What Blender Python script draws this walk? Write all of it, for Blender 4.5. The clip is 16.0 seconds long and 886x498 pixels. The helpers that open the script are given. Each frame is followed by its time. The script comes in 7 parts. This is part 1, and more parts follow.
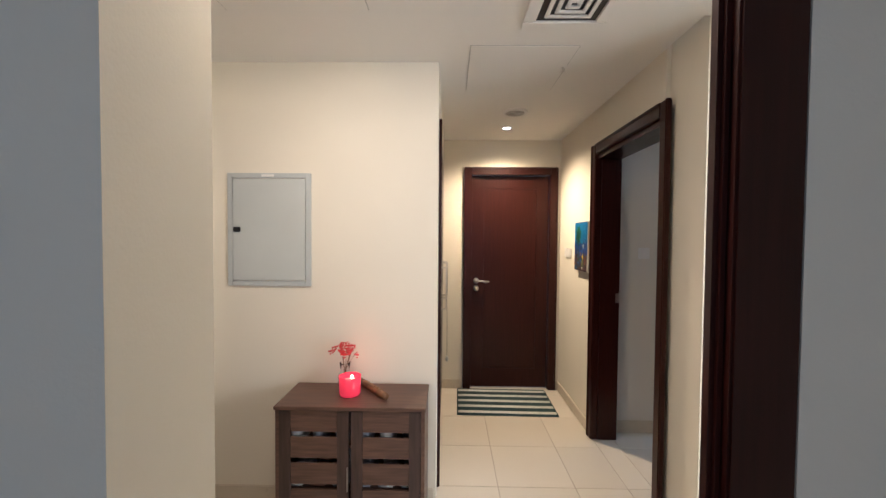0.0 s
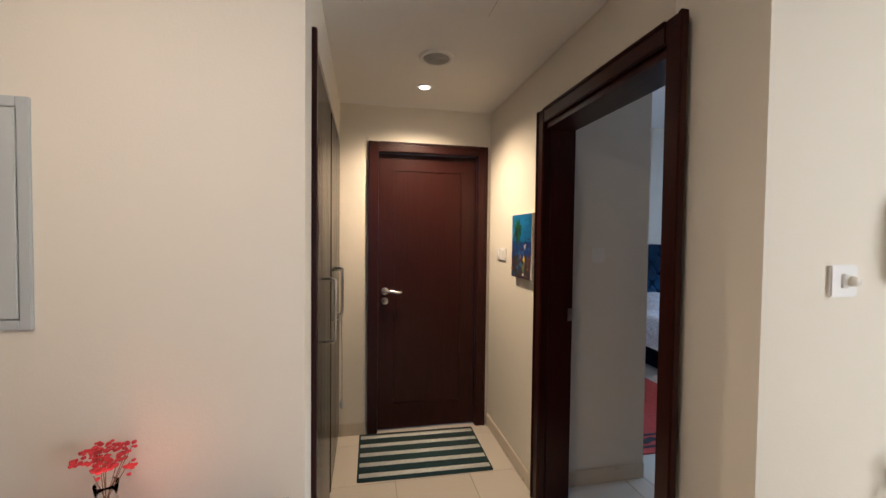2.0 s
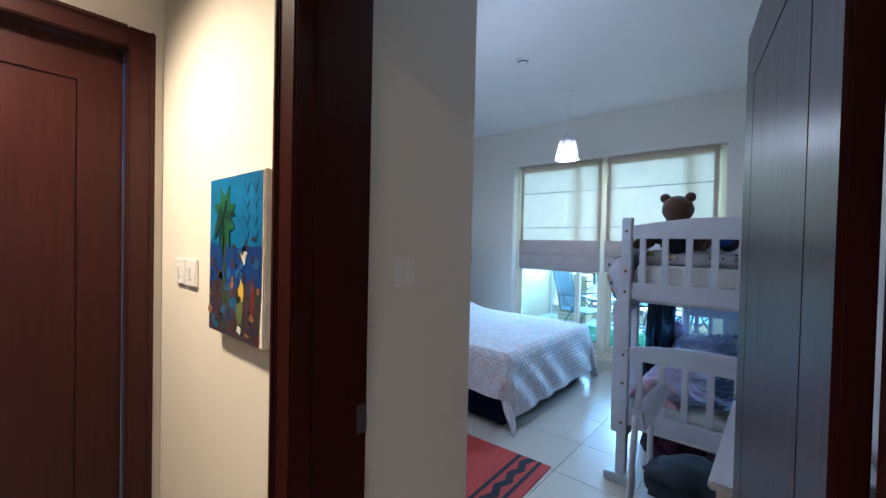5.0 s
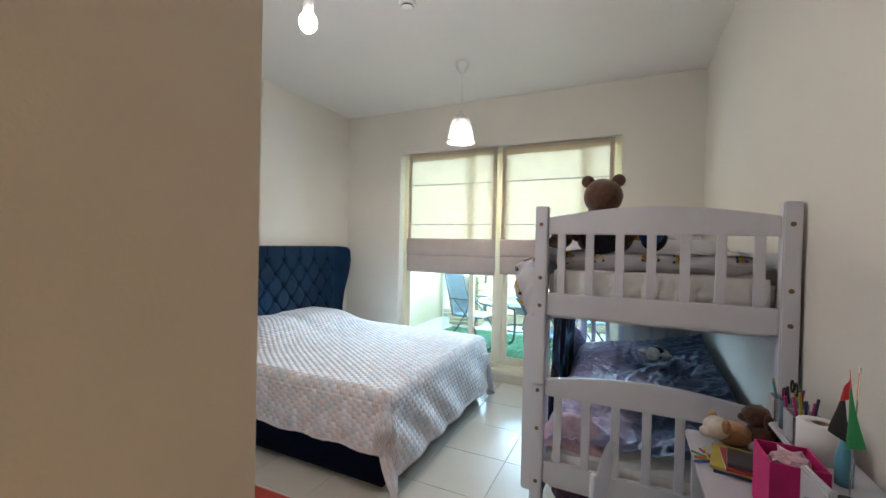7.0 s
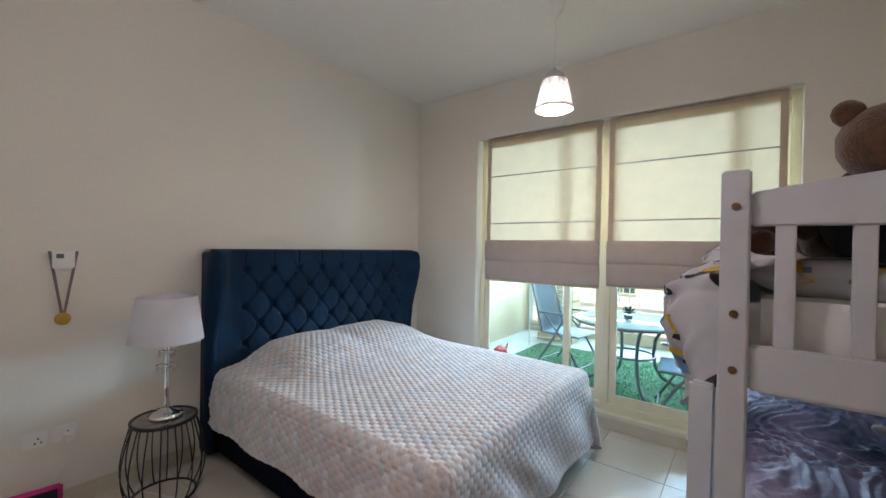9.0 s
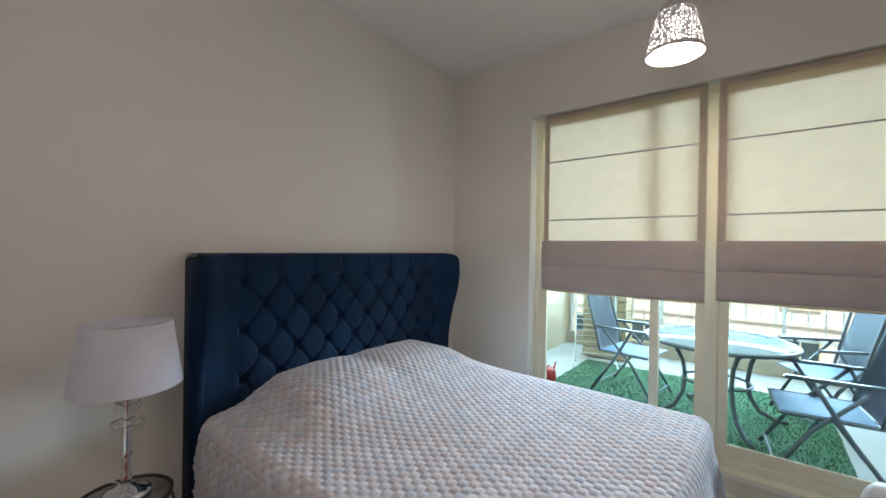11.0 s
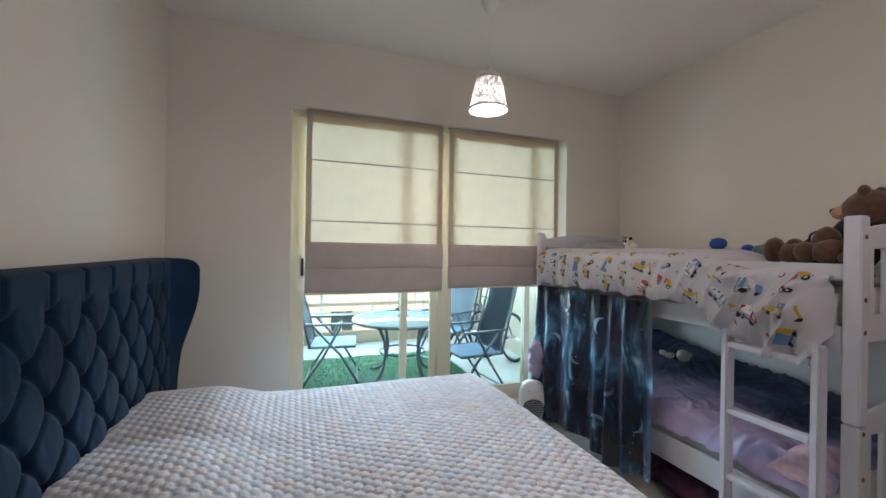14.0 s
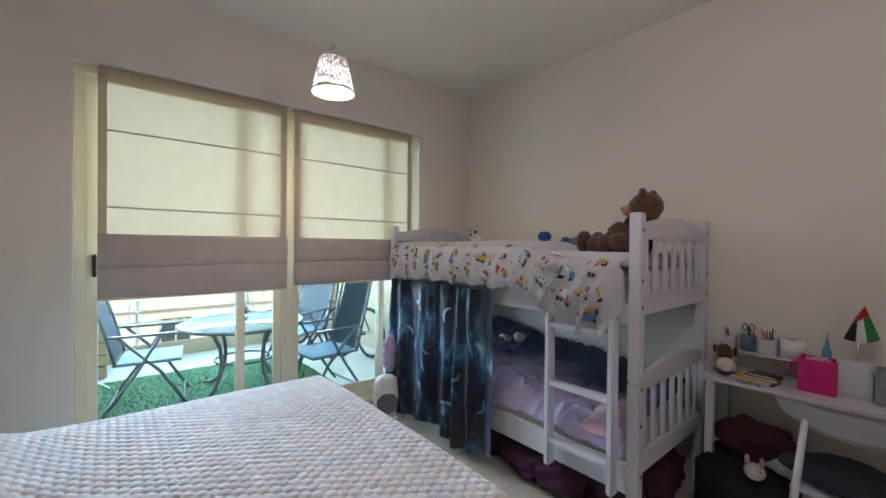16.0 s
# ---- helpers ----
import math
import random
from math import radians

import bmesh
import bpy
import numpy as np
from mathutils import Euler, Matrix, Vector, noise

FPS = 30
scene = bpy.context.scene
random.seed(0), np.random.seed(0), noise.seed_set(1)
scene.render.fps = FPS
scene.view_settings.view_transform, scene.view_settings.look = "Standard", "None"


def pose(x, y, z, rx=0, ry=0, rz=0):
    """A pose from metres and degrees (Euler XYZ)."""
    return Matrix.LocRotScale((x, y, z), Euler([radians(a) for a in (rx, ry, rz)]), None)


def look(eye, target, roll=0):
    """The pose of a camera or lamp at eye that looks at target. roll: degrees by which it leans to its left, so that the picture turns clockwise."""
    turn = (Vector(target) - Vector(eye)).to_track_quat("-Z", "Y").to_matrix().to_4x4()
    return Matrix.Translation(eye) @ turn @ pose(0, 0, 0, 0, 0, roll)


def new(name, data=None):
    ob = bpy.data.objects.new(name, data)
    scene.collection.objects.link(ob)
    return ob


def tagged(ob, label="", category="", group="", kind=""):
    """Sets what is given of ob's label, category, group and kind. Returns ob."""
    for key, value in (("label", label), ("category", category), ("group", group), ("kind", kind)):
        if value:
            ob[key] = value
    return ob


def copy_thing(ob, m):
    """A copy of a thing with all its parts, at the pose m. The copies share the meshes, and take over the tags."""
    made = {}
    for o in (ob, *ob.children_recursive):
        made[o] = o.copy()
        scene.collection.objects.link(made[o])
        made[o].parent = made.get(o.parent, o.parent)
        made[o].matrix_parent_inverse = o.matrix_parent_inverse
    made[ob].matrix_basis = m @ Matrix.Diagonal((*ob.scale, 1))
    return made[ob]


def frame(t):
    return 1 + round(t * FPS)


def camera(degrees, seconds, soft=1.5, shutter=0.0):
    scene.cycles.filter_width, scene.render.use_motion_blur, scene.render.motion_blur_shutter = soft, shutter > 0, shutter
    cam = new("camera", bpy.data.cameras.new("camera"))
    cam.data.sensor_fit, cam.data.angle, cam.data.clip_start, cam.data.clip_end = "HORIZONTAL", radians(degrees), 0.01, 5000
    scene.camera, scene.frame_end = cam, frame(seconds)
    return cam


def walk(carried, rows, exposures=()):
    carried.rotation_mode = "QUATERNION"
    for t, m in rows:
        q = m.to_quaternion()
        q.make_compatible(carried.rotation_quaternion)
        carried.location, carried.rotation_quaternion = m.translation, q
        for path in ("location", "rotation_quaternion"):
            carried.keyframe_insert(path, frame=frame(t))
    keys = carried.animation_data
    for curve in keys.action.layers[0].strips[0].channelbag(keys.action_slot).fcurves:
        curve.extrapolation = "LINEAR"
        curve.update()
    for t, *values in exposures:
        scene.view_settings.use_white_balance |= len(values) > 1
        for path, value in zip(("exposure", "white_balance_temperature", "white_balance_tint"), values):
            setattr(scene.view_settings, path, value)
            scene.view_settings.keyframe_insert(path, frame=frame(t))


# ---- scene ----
# camera: seconds, eye, yaw, pitch, roll
cam = camera(96.7, 16.0)
ROWS = [
    (0, 0.202, 0.166, 1.500, 0.98, -1.62, 0.45),
    (0.5, 0.204, 0.381, 1.496, -1.46, -1.67, 0.58),
    (1, 0.236, 0.616, 1.492, -4.13, -1.51, 0.64),
    (1.5, 0.277, 0.831, 1.489, -7.60, -1.82, 0.62),
    (2, 0.313, 1.078, 1.487, -11.31, -1.64, 0.64),
    (2.5, 0.368, 1.312, 1.489, -14.91, -1.77, 0.69),
    (3, 0.470, 1.556, 1.490, -17.92, -1.55, 0.74),
    (3.5, 0.553, 1.771, 1.489, -22.08, -1.40, 0.98),
    (4, 0.627, 1.977, 1.487, -29.98, -1.26, 1.05),
    (4.5, 0.743, 2.181, 1.486, -39.64, -1.08, 1.20),
    (5, 0.863, 2.348, 1.486, -49.33, -0.99, 1.26),
    (7.5, 1.819, 2.804, 1.474, -65.16, -0.61, 1.25),
    (8, 1.999, 2.903, 1.475, -61.02, -0.92, 1.20),
    (8.5, 2.177, 2.997, 1.476, -54.04, -0.67, 1.18),
    (11, 2.760, 3.756, 1.474, -51.08, -0.18, 0.93),
    (11.5, 2.730, 4.125, 1.467, -61.90, 0.01, 0.93),
    (12, 2.759, 4.381, 1.461, -72.15, -0.16, 1.07),
    (12.5, 2.782, 4.642, 1.464, -80.92, 0.10, 0.81),
    (13, 2.766, 4.877, 1.480, -91.17, -0.11, 0.89),
    (13.5, 2.705, 5.018, 1.497, -100.31, 0.04, 1.06),
    (14, 2.611, 5.193, 1.508, -110.28, -0.03, 0.86),
    (14.5, 2.524, 5.291, 1.512, -118.06, 0.27, 0.77),
    (15, 2.489, 5.316, 1.508, -125.16, -0.03, 0.64),
    (15.5, 2.546, 5.257, 1.501, -129.39, -0.26, 0.61),
    (16, 2.645, 5.065, 1.494, -129.89, -0.49, 0.56),
]


def eye_pose(x, y, z, yaw, pitch, roll):
    a, b = radians(yaw), radians(pitch)
    ahead = Vector((-math.sin(a) * math.cos(b), math.cos(a) * math.cos(b), math.sin(b)))
    return look((x, y, z), Vector((x, y, z)) + ahead, roll)


EXPOSURES = [(0.0, 1.32, 5150, 12), (1.0, 1.1, 5200, 13), (1.5, 0.9, 5250, 15), (2.5, 0.85, 5050, 14), (3.5, 1.08, 4450, 12), (4.5, 1.14, 4700, 12), (5.0, 1.3, 4870, 12), (7.3, 1.68, 7000, 17), (8.5, 1.36, 7080, 20), (11.0, 1.0, 7100, 23), (16.0, 0.97, 7080, 23)]
walk(cam, [(t, eye_pose(*r)) for t, *r in ROWS], EXPOSURES)

# ---- light ----
SUN_ELEV, SUN_AZ = 48.0, 200.0
world = bpy.data.worlds.new("sky")
scene.world = world
world.use_nodes = True
wn = world.node_tree.nodes
sky = wn.new("ShaderNodeTexSky")
sky.sky_type, sky.sun_disc = "NISHITA", False
sky.sun_elevation, sky.sun_rotation = radians(SUN_ELEV), radians(250)
world.node_tree.links.new(sky.outputs[0], wn["Background"].inputs[0])
wn["Background"].inputs[1].default_value = 0.15


def lamp(name, kind, m, energy, color=(1, 1, 1), **kw):
    d = bpy.data.lights.new(name, kind)
    d.energy, d.color = energy, color
    for k, v in kw.items():
        if k == "size":
            d.shape, d.size, d.size_y = "RECTANGLE", v[0], v[1]
        elif k == "radius":
            d.shadow_soft_size = v
        elif k == "angle":
            d.angle = radians(v)
        elif k == "cone":
            d.spot_size, d.spot_blend = radians(v), 0.9
    ob = new(name, d)
    ob.matrix_world = m
    return ob


# sun stands behind the block, over the bedroom side, and lights the building opposite
lamp("sun", "SUN", look((0, 0, 20), (12, 4, 6)), 3.4, (1.0, 0.95, 0.86), angle=0.5)
# sky at the balcony's open side
lamp("balcony_skylight", "AREA", look((8.85, 4.0, 1.50), (5.0, 4.0, 1.2)), 305, (0.45, 0.75, 1.0), size=(4.2, 0.7))
# hall downlight ahead; cabinet-side, an unseen area lamp added for the fuse box wall
lamp("hall_spot_lamp", "SPOT", look((0.69, 3.63, 2.43), (0.69, 3.63, 0)), 70, (1.0, 0.69, 0.37), cone=148, radius=0.05)
lamp("hall_fill_lamp", "AREA", look((-0.28, 1.30, 2.445), (-0.28, 1.301, 0)), 7.5, (1.0, 0.75, 0.50), size=(0.6, 0.6))
# living room daylight window
lamp("living_window_light", "AREA", look((3.85, -0.2, 1.5), (1.2, 1.6, 1.2)), 53, (1.0, 0.91, 0.76), size=(1.8, 1.8))
# unseen cool fill lamp added at the back of the starting room
lamp("start_room_fill_light", "AREA", look((-0.1, -2.3, 1.5), (0, 0, 1.3)), 4, (0.75, 0.85, 1.0), size=(1.2, 1.2))
# pendant, bare bulb, table lamp off, candle
lamp("pendant_bulb_lamp", "POINT", pose(4.84, 4.08, 2.40), 7.5, (1.0, 0.95, 0.88), radius=0.04)
lamp("bare_bulb_lamp", "POINT", pose(2.85, 3.93, 2.31), 7.5, (0.90, 0.91, 1.0), radius=0.035)
lamp("candle_flame_lamp", "POINT", pose(-0.305, 2.15, 0.845), 0.16, (1.0, 0.33, 0.16), radius=0.02)

# ---- materials ----


def mat(name, color, rough=0.6, metal=0.0, var=0.08, scale=6.0, bump=0.0, bscale=60.0, coat=0.0, alpha=None, trans=0.0, emit=None, sheen=0.0, stretch=None, spec=None):
    m = bpy.data.materials.new(name)
    m.use_nodes = True
    t = m.node_tree
    n, l = t.nodes, t.links
    b = n["Principled BSDF"]
    b.inputs["Roughness"].default_value, b.inputs["Metallic"].default_value = rough, metal
    b.inputs["Coat Weight"].default_value, b.inputs["Transmission Weight"].default_value = coat, trans
    b.inputs["Sheen Weight"].default_value = sheen
    if spec is not None:
        b.inputs["Specular IOR Level"].default_value = spec
    co = n.new("ShaderNodeTexCoord")
    src = co.outputs["Object"]
    if stretch:
        mp = n.new("ShaderNodeMapping")
        mp.inputs["Scale"].default_value = stretch
        l.new(src, mp.inputs[0])
        src = mp.outputs[0]
    no = n.new("ShaderNodeTexNoise")
    no.inputs["Scale"].default_value, no.inputs["Detail"].default_value = scale, 6
    l.new(src, no.inputs[0])
    ra = n.new("ShaderNodeValToRGB")
    c = Vector(color)
    ra.color_ramp.elements[0].position, ra.color_ramp.elements[1].position = 0.3, 0.7
    ra.color_ramp.elements[0].color = (*(c * (1 - var)), 1)
    ra.color_ramp.elements[1].color = (*[min(v, 0.95) for v in c * (1 + var)], 1)
    l.new(no.outputs[0], ra.inputs[0])
    l.new(ra.outputs[0], b.inputs["Base Color"])
    if bump:
        n2 = n.new("ShaderNodeTexNoise")
        n2.inputs["Scale"].default_value, n2.inputs["Detail"].default_value = bscale, 4
        l.new(src, n2.inputs[0])
        bu = n.new("ShaderNodeBump")
        bu.inputs["Strength"].default_value, bu.inputs["Distance"].default_value = bump, 0.004
        l.new(n2.outputs[0], bu.inputs["Height"])
        l.new(bu.outputs[0], b.inputs["Normal"])
    if emit:
        b.inputs["Emission Color"].default_value = (*emit[:3], 1)
        b.inputs["Emission Strength"].default_value = emit[3]
    if not metal:
        mr = n.new("ShaderNodeMapRange")
        mr.inputs["To Min"].default_value, mr.inputs["To Max"].default_value = max(rough - 0.07, 0.02), min(rough + 0.07, 1)
        l.new(no.outputs[0], mr.inputs["Value"])
        l.new(mr.outputs[0], b.inputs["Roughness"])
    return m


def random_tint(m, amount):
    """Makes each piece of a kind a little lighter or darker than the next."""
    t = m.node_tree
    n, l = t.nodes, t.links
    b = n["Principled BSDF"]
    old = b.inputs["Base Color"].links[0].from_socket
    oi, hsv, mr = n.new("ShaderNodeObjectInfo"), n.new("ShaderNodeHueSaturation"), n.new("ShaderNodeMapRange")
    mr.inputs["To Min"].default_value, mr.inputs["To Max"].default_value = 1 - amount, 1 + amount
    l.new(oi.outputs["Random"], mr.inputs["Value"])
    l.new(mr.outputs[0], hsv.inputs["Value"])
    l.new(old, hsv.inputs["Color"])
    l.new(hsv.outputs[0], b.inputs["Base Color"])
    return m


def translucent(name, color, share=0.5, weave=0.0):
    m = mat(name, color, 0.9, var=0.05, scale=8, bump=weave, bscale=500)
    n, l = m.node_tree.nodes, m.node_tree.links
    tr, mx = n.new("ShaderNodeBsdfTranslucent"), n.new("ShaderNodeMixShader")
    tr.inputs[0].default_value = (*color, 1)
    mx.inputs[0].default_value = share
    l.new(n["Principled BSDF"].outputs[0], mx.inputs[1])
    l.new(tr.outputs[0], mx.inputs[2])
    l.new(mx.outputs[0], n["Material Output"].inputs[0])
    return m


def glass_mat(name, color=(0.92, 0.97, 0.96)):
    m = bpy.data.materials.new(name)
    m.use_nodes = True
    n, l = m.node_tree.nodes, m.node_tree.links
    tr, gl, mx, fr = n.new("ShaderNodeBsdfTransparent"), n.new("ShaderNodeBsdfGlossy"), n.new("ShaderNodeMixShader"), n.new("ShaderNodeFresnel")
    tr.inputs[0].default_value, gl.inputs[1].default_value = (*color, 1), 0.02
    fr.inputs[0].default_value = 1.35
    l.new(fr.outputs[0], mx.inputs[0])
    l.new(tr.outputs[0], mx.inputs[1])
    l.new(gl.outputs[0], mx.inputs[2])
    l.new(mx.outputs[0], n["Material Output"].inputs[0])
    return m


M_WALL = mat("cream_paint", (0.76, 0.71, 0.60), 0.75, var=0.025, scale=1.3, bump=0.12, bscale=140)
M_WALL_ROOM = mat("pale_cream_paint", (0.74, 0.70, 0.62), 0.75, var=0.025, scale=1.2, bump=0.12, bscale=140)
M_CEIL = mat("white_ceiling_paint", (0.80, 0.78, 0.74), 0.8, var=0.02, scale=1.5, bump=0.08, bscale=160)
M_TILE = random_tint(mat("beige_porcelain", (0.60, 0.55, 0.47), 0.26, var=0.02, scale=1.6, bump=0.01, bscale=30), 0.03)
for q in M_TILE.node_tree.nodes:
    if q.type == "MAP_RANGE" and q.inputs["To Max"].default_value < 0.5:
        q.inputs["To Min"].default_value, q.inputs["To Max"].default_value = 0.235, 0.275
M_GROUT = mat("grout", (0.36, 0.32, 0.26), 0.9)
M_SKIRT = mat("beige_skirting_tile", (0.60, 0.53, 0.42), 0.3, var=0.05, scale=8)
M_MAHOG = mat("dark_mahogany", (0.027, 0.0056, 0.0038), 0.33, var=0.25, scale=7, bump=0.03, bscale=40, stretch=(14, 14, 0.6), spec=0.25)
M_MAHOG_H = mat("dark_mahogany_rail", (0.027, 0.0056, 0.0038), 0.33, var=0.25, scale=7, bump=0.03, bscale=40, stretch=(0.6, 14, 14), spec=0.35)
M_WENGE = mat("dark_wardrobe_wood", (0.010, 0.0075, 0.0065), 0.22, var=0.15, scale=3, stretch=(4, 4, 0.5), spec=0.14)
M_STEEL = mat("brushed_steel", (0.62, 0.60, 0.57), 0.28, 1.0, var=0.05, scale=40)
M_CHROME = mat("chrome", (0.8, 0.8, 0.8), 0.08, 1.0, var=0.02)
M_PANEL = mat("grey_painted_metal", (0.47, 0.50, 0.50), 0.45, var=0.03, scale=3)
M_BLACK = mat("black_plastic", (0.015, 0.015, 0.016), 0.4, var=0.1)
M_WHITEPL = mat("white_plastic", (0.78, 0.77, 0.74), 0.35, var=0.03)
M_CREAMPL = mat("aged_white_plastic", (0.74, 0.70, 0.62), 0.4, var=0.03)
M_WHITEP = mat("white_lacquered_wood", (0.60, 0.60, 0.64), 0.38, var=0.03, scale=10, bump=0.03, bscale=30)
M_NAVY = mat("navy_velvet", (0.0016, 0.020, 0.052), 0.7, var=0.3, scale=5, bump=0.06, bscale=300, sheen=0.03, spec=0.15)
M_NAVYB = mat("navy_base_fabric", (0.003, 0.007, 0.022), 0.9, var=0.2, scale=9, bump=0.1, bscale=400, spec=0.08)
M_ALU = mat("cream_window_aluminium", (0.74, 0.67, 0.49), 0.4, var=0.03)
M_GLASS = glass_mat("window_glass", (0.72, 0.80, 0.79))
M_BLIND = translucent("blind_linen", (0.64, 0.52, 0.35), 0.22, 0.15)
# doubled hems and folds pass less light; that dimming is in the colour
M_HEM = translucent("blind_hem_linen_dimmed", (0.54, 0.43, 0.34), 0.2, 0.15)
M_BLINDF = mat("blind_linen_folded_dimmed", (0.44, 0.37, 0.335), 0.9, var=0.05, scale=9, bump=0.15, bscale=400)
M_SHOE = mat("walnut_laminate", (0.105, 0.058, 0.040), 0.42, var=0.35, scale=6, stretch=(1, 12, 12), bump=0.03)
# glass gives off a weak red glow in place of flame light through it
M_CANDLE = mat("glowing_pink_candle_glass", (0.70, 0.025, 0.06), 0.25, var=0.05, emit=(1.0, 0.05, 0.08, 0.2))
M_FLAME = mat("candle_flame", (1, 0.8, 0.4), 0.5, emit=(1.0, 0.62, 0.28, 9.0))
M_BULB = mat("lit_bulb", (1, 1, 1), 0.4, emit=(0.9, 0.95, 1.0, 16.0))
M_SPOT = mat("lit_downlight", (1, 1, 1), 0.4, emit=(1.0, 0.88, 0.68, 16.0))
M_RED_FLOWER = mat("red_dried_blossom", (0.55, 0.035, 0.04), 0.8, var=0.3, scale=40)
M_STEM = mat("dry_stem", (0.20, 0.12, 0.06), 0.8)
M_BAMBOO = mat("carved_brown_wood", (0.16, 0.075, 0.03), 0.5, var=0.5, scale=30)

# ---- mesh helpers ----


def part(name, bm, material, parent=None, label="", smooth=False):
    me = bpy.data.meshes.new(name)
    bm.normal_update()
    bm.to_mesh(me)
    bm.free()
    if smooth:
        for p in me.polygons:
            p.use_smooth = True
    if isinstance(material, (list, tuple)):
        for m in material:
            me.materials.append(m)
    elif material:
        me.materials.append(material)
    ob = new(name, me)
    if parent is not None:
        ob.parent = parent
    if label:
        ob["label"] = label
    return ob


def thing(name, label, category, at=(0, 0, 0), rz=0.0, group="", kind=""):
    ob = new(name)
    ob.empty_display_size = 0.05
    ob.matrix_basis = pose(*at, 0, 0, rz)
    return tagged(ob, label, category, group, kind)


def box(x0, x1, y0, y1, z0, z1, bev=0.0, seg=2, bm=None):
    add = bmesh.new() if (bm is None or bev) else bm
    m = Matrix.Translation(((x0 + x1) / 2, (y0 + y1) / 2, (z0 + z1) / 2)) @ Matrix.Diagonal((abs(x1 - x0), abs(y1 - y0), abs(z1 - z0), 1))
    r = bmesh.ops.create_cube(add, size=1, matrix=m)
    if bev:
        bmesh.ops.bevel(add, geom=add.edges[:], offset=bev, segments=seg, affect="EDGES", clamp_overlap=True)
        if bm is not None:
            merge(bm, add)
            return bm
    return add


def merge(bm, other, m=None):
    if m is not None:
        other.transform(m)
    me = bpy.data.meshes.new("tmp")
    other.to_mesh(me)
    other.free()
    bm.from_mesh(me)
    bpy.data.meshes.remove(me)
    return bm


def spin(profile, steps=24, bm=None, center=(0, 0, 0)):
    """A turned shape from (radius, height) pairs."""
    bm = bm or bmesh.new()
    rings = []
    for r, z in profile:
        if r < 1e-5:
            rings.append([bm.verts.new((center[0], center[1], center[2] + z))])
        else:
            rings.append([bm.verts.new((center[0] + r * math.cos(2 * math.pi * k / steps), center[1] + r * math.sin(2 * math.pi * k / steps), center[2] + z)) for k in range(steps)])
    for a, b in zip(rings, rings[1:]):
        for k in range(steps):
            q = [a[k % len(a)], a[(k + 1) % len(a)], b[(k + 1) % len(b)], b[k % len(b)]]
            q = [v for i, v in enumerate(q) if v not in q[:i]]
            if len(q) > 2:
                bm.faces.new(q)
    return bm


def tube(points, r, steps=8, bm=None, closed=False):
    """A rod of radius r (or radii) along the points."""
    bm = bm or bmesh.new()
    pts = [Vector(p) for p in points]
    n = len(pts)
    rings = []
    up = None
    for i, p in enumerate(pts):
        a = pts[(i - 1) % n] if (closed or i) else p
        b = pts[(i + 1) % n] if (closed or i < n - 1) else p
        d = (b - a).normalized()
        if up is None:
            up = Vector((0, 0, 1)) if abs(d.z) < 0.9 else Vector((1, 0, 0))
        s = d.cross(up).normalized()
        up = s.cross(d).normalized()
        rr = r[i] if isinstance(r, (list, tuple)) else r
        rings.append([bm.verts.new(p + rr * (math.cos(2 * math.pi * k / steps) * s + math.sin(2 * math.pi * k / steps) * up)) for k in range(steps)])
    for i in range(n if closed else n - 1):
        a, b = rings[i], rings[(i + 1) % n]
        for k in range(steps):
            bm.faces.new((a[k], a[(k + 1) % steps], b[(k + 1) % steps], b[k]))
    if not closed:
        bm.faces.new(rings[0][::-1])
        bm.faces.new(rings[-1])
    return bm


def prism(outline, depth, bev=0.0, bm=None, m=None):
    """An outline in x, y, raised along z by depth."""
    add = bmesh.new()
    lo = [add.verts.new((x, y, 0)) for x, y in outline]
    f = add.faces.new(lo)
    r = bmesh.ops.extrude_face_region(add, geom=[f])
    bmesh.ops.translate(add, vec=(0, 0, depth), verts=[v for v in r["geom"] if isinstance(v, bmesh.types.BMVert)])
    bmesh.ops.recalc_face_normals(add, faces=add.faces[:])
    if bev:
        bmesh.ops.bevel(add, geom=add.edges[:], offset=bev, segments=2, affect="EDGES", clamp_overlap=True)
    if m is not None:
        add.transform(m)
    if bm is not None:
        return merge(bm, add)
    return add


def grid(nu, nv, f, bm=None, closed_u=False):
    """A sheet of nu by nv steps through f(u, v) with u, v in 0..1."""
    bm = bm or bmesh.new()
    vs = [[bm.verts.new(f(i / nu, j / nv)) for j in range(nv + 1)] for i in range(nu + (0 if closed_u else 1))]
    k = len(vs)
    for i in range(nu):
        for j in range(nv):
            bm.faces.new((vs[i][j], vs[(i + 1) % k][j], vs[(i + 1) % k][j + 1], vs[i][j + 1]))
    return bm


def ball(c, r, bm=None, sub=2, s=(1, 1, 1), rough=0.0):
    add = bmesh.new()
    bmesh.ops.create_icosphere(add, subdivisions=sub, radius=1)
    for v in add.verts:
        k = 1 + rough * noise.noise(v.co * 3 + Vector(c) * 7)
        v.co = Vector((v.co.x * s[0], v.co.y * s[1], v.co.z * s[2])) * r * k + Vector(c)
    if bm is not None:
        return merge(bm, add)
    return add


def structure(name, bm, material, label, category, smooth=False):
    return tagged(part(name, bm, material, None, "", smooth), label, category, "", "structure")


# XZ and YZ planes for outlines: x stays, y of the outline becomes z
UPRIGHT_XZ = Matrix(((1, 0, 0, 0), (0, 0, -1, 0), (0, 1, 0, 0), (0, 0, 0, 1)))
UPRIGHT_YZ = Matrix(((0, 0, 1, 0), (1, 0, 0, 0), (0, 1, 0, 0), (0, 0, 0, 1)))


# ---- large structure ----
HC, RC = 2.46, 3.08  # ceilings of hall and bedroom
HX, BX = 1.285, 1.46  # hall's and bedroom's face of the wall between them
